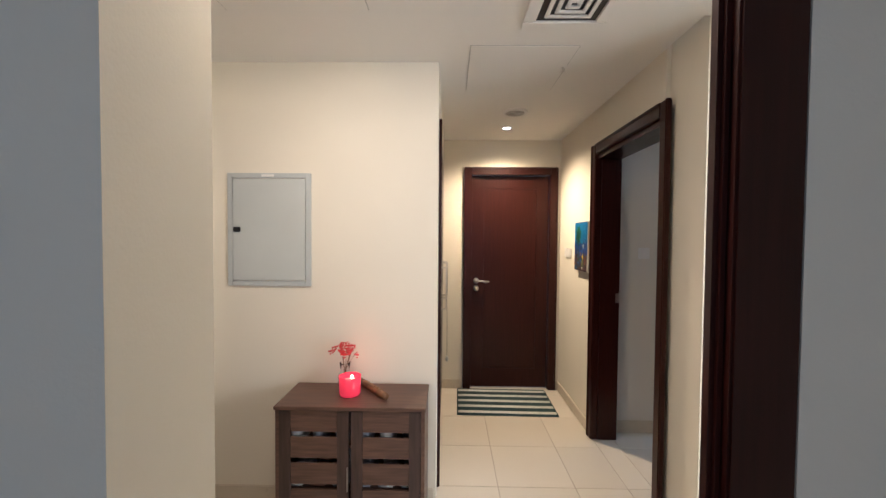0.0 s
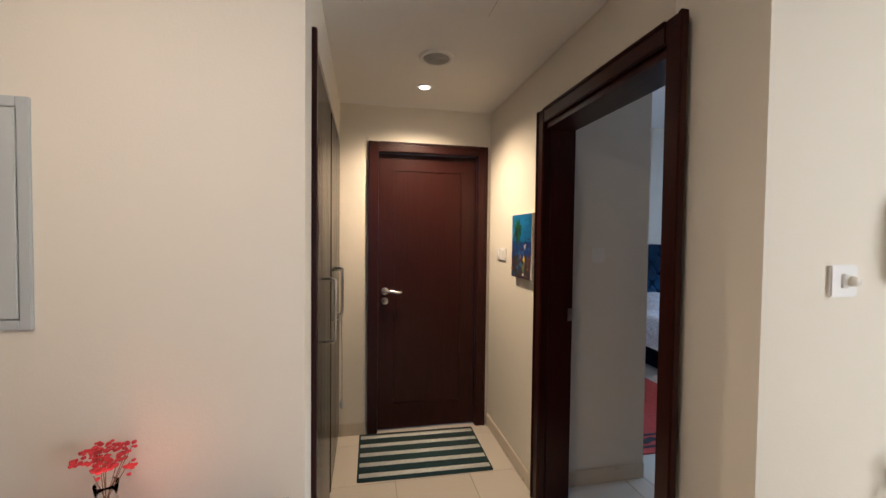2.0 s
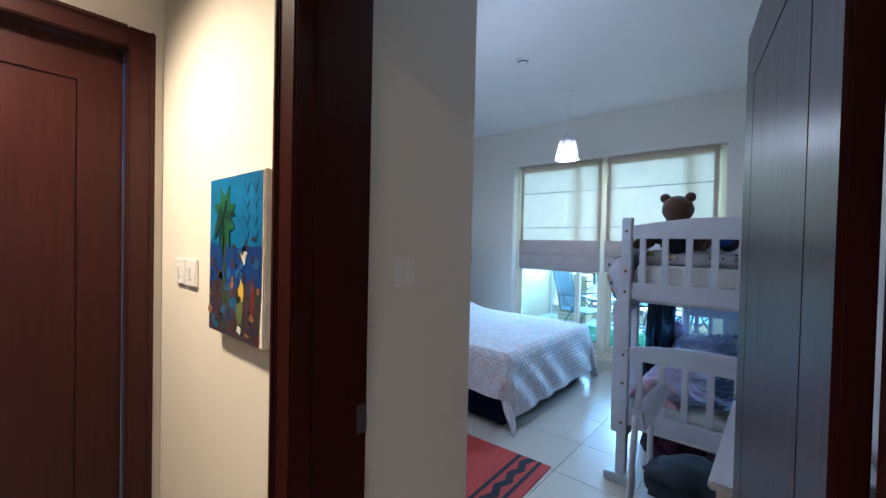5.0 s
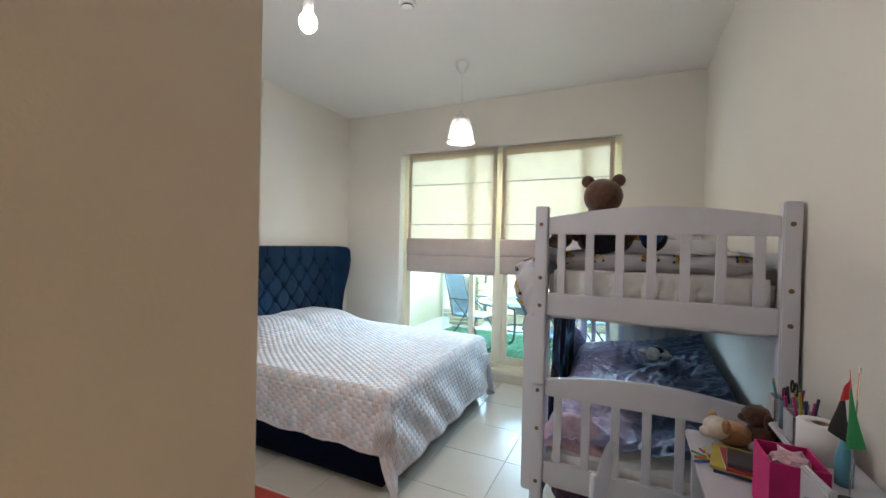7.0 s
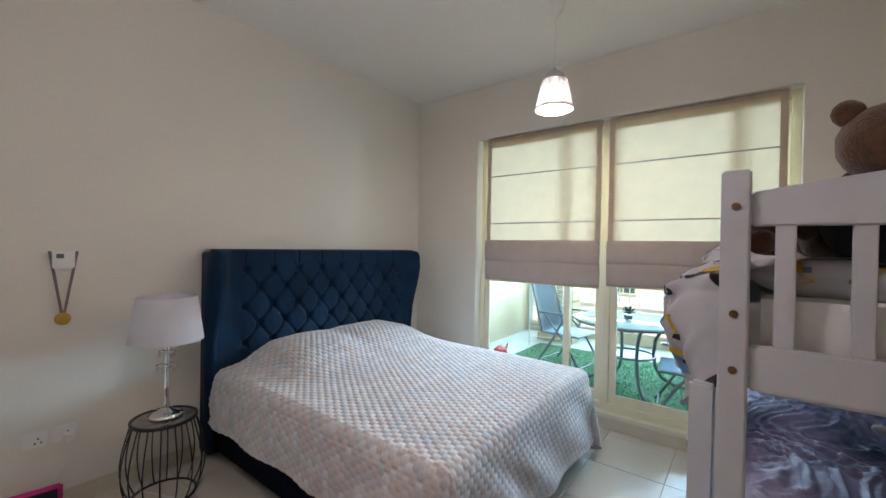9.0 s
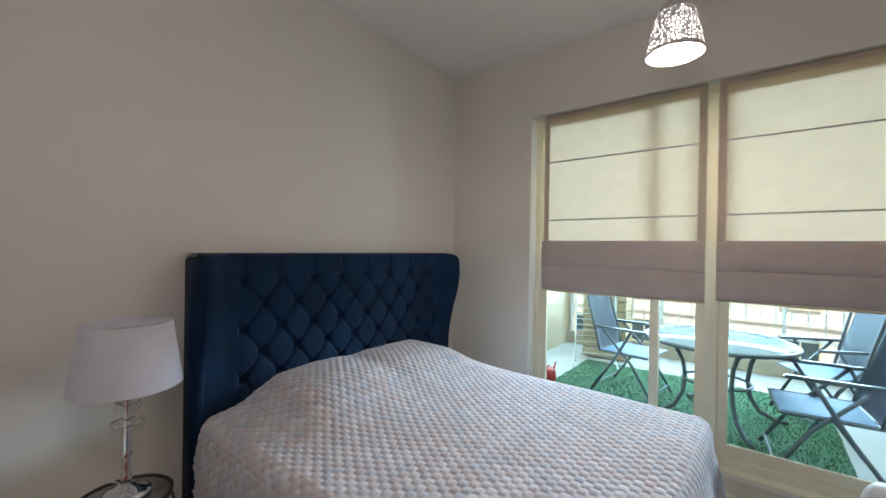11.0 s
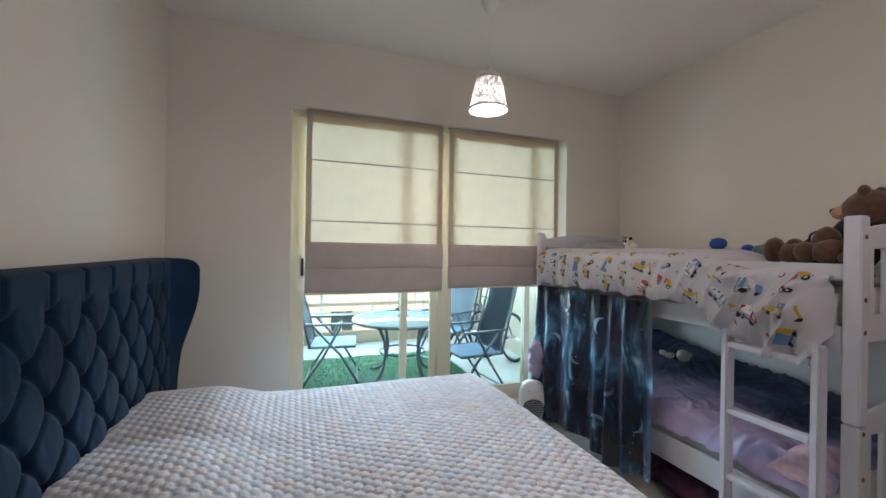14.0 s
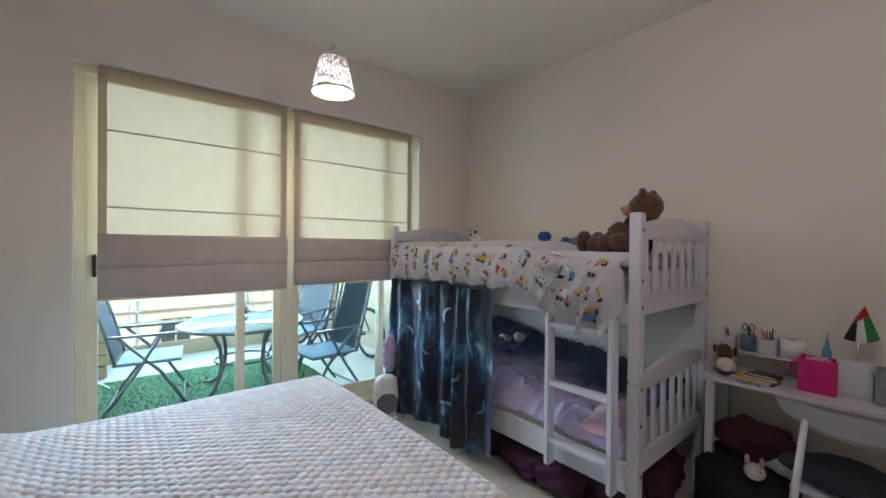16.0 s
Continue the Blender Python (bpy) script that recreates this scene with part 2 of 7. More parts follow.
WIN_X, HEAD_Y, BUNK_Y = 5.745, 6.03, 2.125
LIV_Y = 1.90

# hall walls
b = box(-1.32, 0.135, 2.345, 2.49, 0, HC)
structure("wall_fusebox", b, M_WALL, "smooth cream painted hall wall beside the wardrobe", "wall")
b = box(-0.55, 0.135, 2.49, 4.06, 2.20, HC)
structure("wall_above_wardrobe", b, M_WALL, "cream painted wall over the built-in wardrobe", "wall")
b = bmesh.new()
box(-0.55, 0.375, 4.062, 4.22, 0, HC, bm=b)
box(1.215, HX, 4.062, 4.22, 0, HC, bm=b)
box(0.375, 1.215, 4.062, 4.22, 2.155, HC, bm=b)
structure("wall_hall_end", b, M_WALL, "cream painted wall at the end of the hall round a door", "wall")
b = bmesh.new()
box(1.308, BX, LIV_Y, 2.19, 0, RC + 0.1, bm=b)
box(HX, BX, 3.13, 4.22, 0, RC + 0.1, bm=b)
box(HX, BX, 2.19, 3.13, 2.15, RC + 0.1, bm=b)
structure("wall_hall_bedroom", b, M_WALL, "cream painted wall between hall and bedroom", "wall")
# entrance wall with its door opening
b = bmesh.new()
box(-1.32, -1.12, 2.235, 2.345, 0, HC, bm=b)
box(-1.32, -1.12, -2.4, 1.28, 0, HC, bm=b)
box(-1.32, -1.12, 1.28, 2.235, 2.155, HC, bm=b)
structure("wall_entrance", b, M_WALL, "cream painted wall round the entrance door", "wall")
# the doorway where the walk begins
b = prism([(-1.12, 0.66), (-0.24, 0.66), (-0.283, 0.965), (-1.12, 0.965)], HC)
structure("wall_start_doorway", b, M_WALL, "pale plaster wall end beside the first doorway", "wall")
b = bmesh.new()
box(0.742, 1.05, 0.775, 0.826, 0, HC, bm=b)
# unseen dividing wall, added to block the living room lamp from this room
box(1.05, 1.15, -2.4, 0.826, 0, HC, bm=b)
structure("wall_start_doorway_2", b, M_WALL, "pale plaster wall by the dark door frame plus an added dividing wall", "wall")
b = box(-0.25, 0.742, 0.775, 0.826, 2.30, HC)
structure("wall_over_start_doorway", b, M_WALL, "plaster above the first doorway", "wall")
# living room shell
b = bmesh.new()
box(BX, 4.1, LIV_Y, LIV_Y + 0.12, 0, HC, bm=b)
structure("wall_intercom", b, M_WALL, "cream painted wall with the intercom phone", "wall")
structure("wall_living_far", box(4.0, 4.2, -2.4, LIV_Y, 0, HC), M_WALL, "plain cream living room wall", "wall")
structure("wall_behind", box(-1.32, 4.2, -2.6, -2.4, 0, HC), M_WALL, "plain cream wall behind the walk's start", "wall")
structure("beam", box(1.66, 4.0, LIV_Y - 0.5, LIV_Y - 0.002, 2.18, HC - 0.002), M_WALL, "cream painted ceiling beam by the intercom wall", "beam")
b = bmesh.new()
box(-1.32, 4.2, -2.6, LIV_Y, HC, HC + 0.12, bm=b)
box(-1.32, HX, LIV_Y, 4.22, HC, HC + 0.12, bm=b)
structure("ceiling_hall", b, M_CEIL, "smooth white painted hall ceiling", "ceiling")

# bedroom walls
structure("wall_entry_partition", box(BX, 2.033, 3.215, 3.33, 0, RC + 0.1), M_WALL_ROOM, "pale partition wall beside the bedroom door", "wall")
structure("wall_bedroom_back", box(1.92, 2.033, 3.33, 6.15, 0, RC + 0.1), M_WALL_ROOM, "plain pale cream bedroom wall", "wall")
structure("wall_headboard", box(2.033, 6.0, HEAD_Y, HEAD_Y + 0.15, 0, RC + 0.1), M_WALL_ROOM, "pale cream bedroom wall behind the headboard", "wall")
structure("wall_bunk", box(BX, 6.0, LIV_Y + 0.12, BUNK_Y, 0, RC + 0.1), M_WALL_ROOM, "pale cream bedroom wall along the bunk bed", "wall")
b = bmesh.new()
WY0, WY1, WZ0, WZ1 = 2.785, 5.245, 0.11, 2.56
box(WIN_X, 6.0, BUNK_Y, WY0, 0, RC + 0.1, bm=b)
box(WIN_X, 6.0, WY1, HEAD_Y, 0, RC + 0.1, bm=b)
box(WIN_X, 6.0, WY0, WY1, WZ1, RC + 0.1, bm=b)
box(WIN_X, 6.0, WY0, WY1, 0, WZ0, bm=b)
structure("wall_window", b, M_WALL_ROOM, "pale cream wall round the balcony window", "wall")
structure("ceiling_bedroom", box(BX, 6.0, LIV_Y + 0.12, 6.15, RC, RC + 0.15), M_CEIL, "smooth white painted bedroom ceiling", "ceiling")

# floor slab under the tiles
floor = structure("floor", box(-1.32, 6.0, -2.6, 6.2, -0.12, -0.004), M_GROUT, "beige polished porcelain tile floor with thin joints", "floor")


# skirting
def skirting(x0, x1, y0, y1):
    structure("baseboard", box(x0, x1, y0, y1, 0, 0.095, 0.004), M_SKIRT, "low beige tile skirting along the wall foot", "baseboard")


skirting(-1.12, 0.12, 2.332, 2.345)
skirting(0.14, 0.335, 4.05, 4.062)
skirting(HX - 0.012, HX, 3.168, 4.05)
skirting(1.296, 1.308, LIV_Y, 2.128)
skirting(1.296, 4.0, LIV_Y - 0.012, LIV_Y)
skirting(BX, 2.033, 3.203, 3.215)
skirting(2.033, WIN_X - 0.013, HEAD_Y - 0.012, HEAD_Y)
skirting(2.033, 2.045, 3.215, HEAD_Y - 0.013)
skirting(BX, WIN_X - 0.013, BUNK_Y, BUNK_Y + 0.012)
skirting(WIN_X - 0.012, WIN_X, BUNK_Y + 0.013, HEAD_Y - 0.013)

# ---- doors ----


def casing(parent, axis, face, out, a0, a1, top, w=0.075, d=0.022):
    """Dark moulded casing round an opening a0..a1 on a wall face; axis is the wall's run."""
    def bx(u0, u1, z0, z1, dd, nm):
        f0, f1 = sorted((face, face + out * dd))
        g = box(u0, u1, f0, f1, z0, z1, 0.005) if axis == "x" else box(f0, f1, u0, u1, z0, z1, 0.005)
        part(nm, g, M_MAHOG if z1 - z0 > 0.3 else (M_MAHOG_H if axis == "x" else M_MAHOG_V), parent)
    for s, a in ((-1, a0), (1, a1)):
        u = sorted((a, a + s * w))
        bx(u[0], u[1], 0, top + w, d, "casing")
        e = sorted((a + s * w, a + s * (w - 0.018)))
        bx(e[0], e[1], 0, top + w, d + 0.008, "casing_bead")
    bx(a0, a1, top, top + w, d, "casing")
    bx(a0, a1, top + w - 0.018, top + w, d + 0.008, "casing_bead")


M_MAHOG_V = mat("dark_mahogany_head", (0.027, 0.0056, 0.0038), 0.33, var=0.25, scale=7, bump=0.03, bscale=40, stretch=(14, 0.6, 14), spec=0.35)


def lever_handle(parent, p, m):
    """Steel lever on a round rose with a keyhole rose below; outline lies in the door's plane."""
    h = bmesh.new()
    spin([(0, 0.012), (0.024, 0.012), (0.027, 0.009), (0.027, 0)], 20, h)
    tube([(0, 0, 0.0), (0, 0, 0.05), (0.012, 0, 0.058), (0.05, 0.004, 0.058), (0.095, -0.008, 0.057), (0.125, -0.002, 0.056)], [0.009, 0.009, 0.0095, 0.009, 0.008, 0.0065], 10, h)
    h.transform(m)
    part("handle", h, M_STEEL, parent, "brushed steel lever handle", True)
    k = spin([(0, 0.012), (0.022, 0.012), (0.026, 0.008), (0.026, 0)], 20)
    box(-0.003, 0.003, -0.011, 0.011, 0.012, 0.0125, bm=k)
    k.transform(m @ Matrix.Translation((0, -0.075, 0)))
    part("keyhole_rose", k, M_STEEL, parent, "round steel keyhole plate", True)


# hall end door, shut
d = thing("door_1", "closed dark mahogany door at the end of the hall", "door", kind="structure")
casing(d, "x", 4.062, -1, 0.415, 1.18, 2.12)
for u0, u1 in ((0.375, 0.415), (1.18, 1.215)):
    part("jamb", box(u0, u1, 4.064, 4.21, 0, 2.155), M_MAHOG, d)
part("jamb", box(0.415, 1.18, 4.064, 4.21, 2.12, 2.155), M_MAHOG_H, d)
part("leaf", box(0.418, 1.177, 4.104, 4.14, 0.008, 2.117, 0.003), M_MAHOG, d)
for u0, u1, z0, z1, nm in ((0.42, 0.535, 0.01, 2.115, "stile"), (1.06, 1.175, 0.01, 2.115, "stile"), (0.535, 1.06, 1.99, 2.115, "rail"), (0.535, 1.06, 0.01, 0.20, "rail"), (0.541, 1.054, 0.206, 1.984, "panel")):
    part(nm, box(u0, u1, 4.098, 4.104, z0, z1), M_MAHOG, d)
lever_handle(d, None, pose(0.468, 4.098, 1.075, 90))

# bedroom door, open into the room
d = thing("door_2", "open dark mahogany bedroom door with its frame", "door", kind="structure")
casing(d, "y", HX, -1, 2.205, 3.09, 2.12)
for v0, v1 in ((2.19, 2.212), (3.10, 3.13)):
    part("jamb", box(HX + 0.002, BX - 0.002, v0, v1, 0, 2.15), M_MAHOG, d)
    s = v1 if v0 < 2.5 else v0
    q = sorted((s, s + (0.056 if v0 < 2.5 else -0.010)))
    part("door_stop", box(1.385 if v0 < 2.5 else HX + 0.03, BX - 0.003, q[0], q[1], 0, 2.10), M_MAHOG, d)
part("jamb", box(HX + 0.002, BX - 0.002, 2.212, 3.10, 2.088, 2.15), M_MAHOG_V, d)
g = bmesh.new()
box(1.412, 1.452, 3.098, 3.10, 0.90, 1.16, bm=g)
box(1.43, 1.457, 3.088, 3.098, 1.03, 1.10, bm=g)
part("strike_plate", g, M_STEEL, d, "steel strike plate")
lm = pose(1.468, 2.303, 0.008, 0, 0, 9.7)
for x0, x1, y0, y1, z0, z1, nm in ((0, 0.775, -0.034, -0.006, 0, 2.05, "leaf"), (0.002, 0.13, -0.006, 0, 0.002, 2.048, "stile"), (0.645, 0.773, -0.006, 0, 0.002, 2.048, "stile"), (0.13, 0.645, -0.006, 0, 1.91, 2.048, "rail"), (0.13, 0.645, -0.006, 0, 0.002, 0.19, "rail"), (0.136, 0.639, -0.006, 0, 0.196, 1.904, "panel")):
    g = box(x0, x1, y0, y1, z0, z1, 0.002 if nm == "leaf" else 0)
    g.transform(lm)
    part(nm, g, M_MAHOG, d)
lever_handle(d, None, lm @ pose(0.715, 0, 1.06, -90, 0, 180))

# entrance door
d = thing("door_3", "closed dark mahogany entrance door with steel hinges", "door", kind="structure")
casing(d, "y", -1.12, 1, 1.30, 2.20, 2.12)
part("leaf", box(-1.16, -1.122, 1.30, 2.20, 0.006, 2.118, 0.003), M_MAHOG, d)
for v0, v1, z0, z1, nm in ((1.302, 1.42, 0.01, 2.115, "stile"), (2.08, 2.198, 0.01, 2.115, "stile"), (1.42, 2.08, 1.98, 2.115, "rail"), (1.42, 2.08, 0.01, 0.2, "rail"), (1.426, 2.074, 0.206, 1.974, "panel")):
    part(nm, box(-1.122, -1.116, v0, v1, z0, z1), M_MAHOG, d)
for z in (1.86, 1.66, 0.25):
    part("hinge", tube([(-1.088, 2.197, z - 0.055), (-1.088, 2.197, z + 0.055)], 0.009, 8), M_STEEL, d, "steel hinge")

# door frame at the walk's start
d = thing("door_4", "dark mahogany frame of the first doorway", "door frame", kind="structure")
part("jamb", box(0.635, 0.740, 0.772, 0.826, 0, 2.298, 0.004), M_MAHOG, d)
part("casing_bead", box(0.618, 0.642, 0.79, 0.822, 0, 2.298, 0.008), M_MAHOG, d)

# ---- window ----
w = thing("window_1", "cream aluminium sliding balcony window, shut", "window", kind="structure")
FX0, FX1 = 5.86, 5.93
for y0, y1 in ((WY0, WY0 + 0.05), (WY1 - 0.05, WY1)):
    part("frame", box(FX0 - 0.012, FX1, y0, y1, WZ0, WZ1, 0.004), M_ALU, w)
part("frame", box(FX0 - 0.03, FX1, WY0 + 0.05, WY1 - 0.05, WZ1 - 0.05, WZ1, 0.004), M_ALU, w)
part("frame", box(FX0 - 0.03, FX1, WY0 + 0.05, WY1 - 0.05, WZ0, WZ0 + 0.06, 0.004), M_ALU, w)
part("centre_post", box(FX0 - 0.02, FX1, 3.965, 4.04, WZ0 + 0.06, WZ1 - 0.05, 0.004), M_ALU, w)
part("window_sill", box(WIN_X - 0.0, FX0 - 0.03, WY0 + 0.002, WY1 - 0.002, WZ0, WZ0 + 0.012, 0.003), M_ALU, w)


def sash(y0, y1, x):
    s = part("sash", box(x, x + 0.03, y0, y0 + 0.055, WZ0 + 0.06, WZ1 - 0.05, 0.003), M_ALU, w)
    part("sash_stile", box(x, x + 0.03, y1 - 0.055, y1, WZ0 + 0.06, WZ1 - 0.05, 0.003), M_ALU, w)
    part("sash_rail", box(x, x + 0.03, y0 + 0.055, y1 - 0.055, WZ0 + 0.06, WZ0 + 0.14, 0.003), M_ALU, w)
    part("sash_rail", box(x, x + 0.03, y0 + 0.055, y1 - 0.055, WZ1 - 0.12, WZ1 - 0.05, 0.003), M_ALU, w)
    p = part("pane", box(x + 0.012, x + 0.018, y0 + 0.055, y1 - 0.055, WZ0 + 0.14, WZ1 - 0.12), M_GLASS, w)
    p.visible_shadow = False


sash(4.31, 5.195, 5.855)
sash(4.04, 4.365, 5.892)
sash(3.105, 3.965, 5.855)
sash(2.835, 3.16, 5.892)
part("latch", box(5.835, 5.855, 5.145, 5.165, 1.28, 1.42, 0.005), M_BLACK, w, "black sliding latch")


# ---- bed ----
BX0, BX1, BY0, BY1, BTOP = 3.53, 5.28, 3.95, 5.93, 0.60


def headboard_mesh():
    """Tufted front: buttons on a diagonal lattice with folds between them."""
    x0, x1, z0, z1 = 3.497, 5.495, 0.28, 1.425
    px, pz = 0.211, 0.262
    zb = 1.278

    def front(x, z):
        s, t = (x - 4.572) / px, (z - zb) / pz
        fa, fc = s + t - round(s + t), s - t - round(s - t)
        dx, dz = (fa + fc) / 2 * px, (fa - fc) / 2 * pz
        r = math.hypot(dx, dz)
        near = math.exp(-(r / 0.072) ** 2)
        # creases wander a little between the buttons and sink towards them
        wob = 0.012 * noise.noise((x * 14, z * 14, 2.5))
        line = min(abs(fa + wob), abs(fc - wob)) * 0.174
        crease = math.exp(-(line / 0.010) ** 2)
        puff = (abs(math.sin(math.pi * fa)) * abs(math.sin(math.pi * fc))) ** 0.9
        tuft = 0.049 + 0.006 * puff - 0.036 * math.exp(-(r / 0.022) ** 2) - crease * (0.0045 + 0.018 * near) + 0.005 * noise.noise((x * 40 + z * 9, z * 14, 0.5)) * near + 0.003 * noise.noise((x * 11, z * 7, 3.5))
        top = max(0.0, min(1.0, (z - (zb + 0.01)) / 0.05))
        fold = 0.050 - 0.016 * math.exp(-((s - round(s)) * px / 0.010) ** 2)
        inner = min(1.0, max(0.0, min(x - 3.68, 5.345 - x) / 0.05))
        h = (tuft * (1 - top) + fold * top) * inner + 0.046 * (1 - inner)
        e = min(1.0, min(x - x0, x1 - x) / 0.16)
        k = min(1.0, max(0.0, (z - 0.70) / 0.55))
        sm = 1 - e * e * (3 - 2 * e)
        round_off = max(0.0, 1 - min(x - x0, x1 - x) / 0.018) ** 2 * 0.03
        return HEAD_Y - 0.09 - h - (0.012 + 0.118 * k * k * (3 - 2 * k)) * sm + round_off, e

    def f(u, v):
        x = x0 + u * (x1 - x0)
        corner = 0.085 * max(0.0, 1 - min(x - x0, x1 - x) / 0.10) ** 2
        if v <= 0.86:
            z = z0 + v / 0.86 * (z1 - 0.02 - z0)
            return (x, front(x, z)[0], z - corner * max(0.0, (v - 0.74) / 0.12))
        w = (v - 0.86) / 0.14
        y = front(x, z1 - 0.02)[0]
        ww = w * w
        return (x, y + (HEAD_Y - 0.006 - y) * ww, z1 - 0.02 + 0.022 * math.sin(min(1, w * 1.6) * math.pi / 2) - corner * (1 - w) ** 3)
    g = grid(300, 160, f)
    return g


bed = thing("bed", "double bed with a navy velvet tufted headboard and navy base", "bed", (4.4, 5.0, 0))


def local(ob, bm):
    bm.transform(Matrix.Translation(-Vector(ob.location)))
    return bm


hb = part("headboard", local(bed, headboard_mesh()), M_NAVY, bed, "navy velvet diamond-tufted headboard", True)
g = box(3.52, 5.465, HEAD_Y - 0.105, HEAD_Y - 0.006, 0.02, 1.42, 0.02, 3)
part("headboard_back", local(bed, g), M_NAVY, bed)
# wings: deep at the top, sweeping back downwards, top front corner rounded
wing = [(0.0, 0.05), (0.0, 1.405), (0.10, 1.405)]
wing += [(0.135 + 0.085 * math.sin(a), 1.315 + 0.085 * math.cos(a)) for a in [k * math.pi / 16 for k in range(1, 9)]]
wing += [(0.225, 1.25), (0.208, 1.15), (0.175, 1.0), (0.142, 0.85), (0.126, 0.7), (0.122, 0.5), (0.12, 0.05)]
for x, nm in ((3.490, "wing"), (5.447, "wing")):
    g = prism([(HEAD_Y - 0.006 - a * 1.12, z) for a, z in wing], 0.055, 0.016, m=UPRIGHT_YZ)
    g.transform(Matrix.Translation((x, 0, 0)))
    part(nm, local(bed, g), M_NAVY, bed, smooth=True)
# tuft buttons
for k in range(-7, 8):
    for j in range(0, 5):
        a = k + (0.5 if j % 2 else 0)
        x, z = 4.572 + a * 0.211, 1.278 - j * 0.131
        if 3.70 < x < 5.33:
            part("tuft_button", local(bed, ball((x, HEAD_Y - 0.088, z), 0.013, None, 1, (1, 0.5, 1))), M_NAVY, bed, smooth=True)
part("base", local(bed, box(BX0 + 0.02, BX1 - 0.02, BY0 + 0.02, BY1, 0.03, 0.36, 0.03, 3)), M_NAVYB, bed, "navy fabric bed base", True)
for x in (BX0 + 0.12, BX1 - 0.12):
    for y in (BY0 + 0.12, BY1 - 0.15):
        part("leg", local(bed, box(x - 0.03, x + 0.03, y - 0.03, y + 0.03, 0, 0.03)), M_BLACK, bed)
mattress = tagged(part("mattress", box(BX0 + 0.02, BX1 - 0.02, BY0 + 0.02, BY1 - 0.0, 0.36, 0.575, 0.05, 3), M_WHITEPL, smooth=True), "white double mattress on the navy base under the coverlet", "mattress")


# quilted coverlet laid over mattress and pillows
def quilt_mat():
    m = bpy.data.materials.new("quilted_cotton")
    m.use_nodes = True
    n, l = m.node_tree.nodes, m.node_tree.links
    b = n["Principled BSDF"]
    b.inputs["Roughness"].default_value = 0.85
    b.inputs["Sheen Weight"].default_value = 0.5
    at = n.new("ShaderNodeAttribute")
    at.attribute_name = "tint"
    co, no = n.new("ShaderNodeTexCoord"), n.new("ShaderNodeTexNoise")
    no.inputs["Scale"].default_value = 90
    l.new(co.outputs["Object"], no.inputs[0])
    mr = n.new("ShaderNodeMapRange")
    mr.inputs["To Min"].default_value, mr.inputs["To Max"].default_value = 0.9, 1.08
    l.new(no.outputs[0], mr.inputs["Value"])
    hs = n.new("ShaderNodeHueSaturation")
    l.new(at.outputs["Color"], hs.inputs["Color"])
    l.new(mr.outputs[0], hs.inputs["Value"])
    l.new(hs.outputs[0], b.inputs["Base Color"])
    bu = n.new("ShaderNodeBump")
    bu.inputs["Strength"].default_value, bu.inputs["Distance"].default_value = 0.3, 0.003
    n2 = n.new("ShaderNodeTexNoise")
    n2.inputs["Scale"].default_value = 55
    l.new(co.outputs["Object"], n2.inputs[0])
    l.new(n2.outputs[0], bu.inputs["Height"])
    l.new(bu.outputs[0], b.inputs["Normal"])
    return m


M_QUILT = quilt_mat()
M_QUILT_HEM = mat("pale_hem_cotton", (0.56, 0.51, 0.50), 0.9, var=0.1, scale=40)
CELL_W, CELL_H = 0.047, 0.035


def quilt_cell(s, t):
    """Which puff of the quilting a point of the cloth lies in, and how high it stands there."""
    best = None
    j0 = math.floor(t / CELL_H)
    for j in (j0 - 1, j0, j0 + 1, j0 + 2):
        off = 0.5 if j % 2 else 0.0
        i = round(s / CELL_W - off)
        dx, dy = (s - (i + off) * CELL_W) / CELL_W, (t - j * CELL_H) / CELL_H
        dd = dx * dx + dy * dy * 0.75
        if best is None or dd < best[0]:
            best = (dd, i, j)
    w = min(1.0, max(0.0, (best[0] - 0.09) / 0.20))
    return 1 - w * w * (3 - 2 * w), best[1], best[2]


def bed_top(x, y):
    """Height of mattress and pillows under the cloth."""
    hump = 0.135 * math.exp(-((y - 5.62) / 0.30) ** 2) if y < 5.62 else 0.135
    across = 1 / (1 + math.exp(-(x - 3.80) / 0.06)) * 1 / (1 + math.exp((x - 5.16) / 0.05))
    dip = 1 - 0.09 * math.exp(-((x - 4.42) / 0.10) ** 2)
    return BTOP + hump * across * dip + 0.008 * noise.noise((x * 2.2, y * 2.2, 0.3)) + 0.012 * math.sin((x - BX0) / (BX1 - BX0) * math.pi)


def drape(s, t):
    """Cloth point (s across, t along) over the bed's rounded edges, hanging at both sides and at the foot."""
    r = 0.06
    qx, qy = min(max(s, BX0 + r), BX1 - r), max(t, BY0 + r)
    ox, oy = s - qx, t - qy
    d = math.hypot(ox, oy)
    z = bed_top(min(max(s, BX0), BX1), max(t, BY0))
    if d < 1e-6:
        return Vector((s, t, z))
    nx, ny = ox / d, oy / d
    arc = r * math.pi / 2
    if d < arc:
        a = d / r
        return Vector((qx + nx * r * math.sin(a), qy + ny * r * math.sin(a), z - r * (1 - math.cos(a))))
    h = d - arc
    run = s * 1.0 + t * 1.0
    corner = min(abs(nx), abs(ny)) * 1.41
    wave = (0.011 + 0.035 * corner) * math.sin(run * 15 + 1.5 * math.sin(run * 4.1)) * min(1, h / 0.22)
    out = r + 0.10 * h + wave + 0.05 * corner * h + 0.004
    return Vector((qx + nx * out, qy + ny * out, max(z - r - h * 0.985, 0.022)))


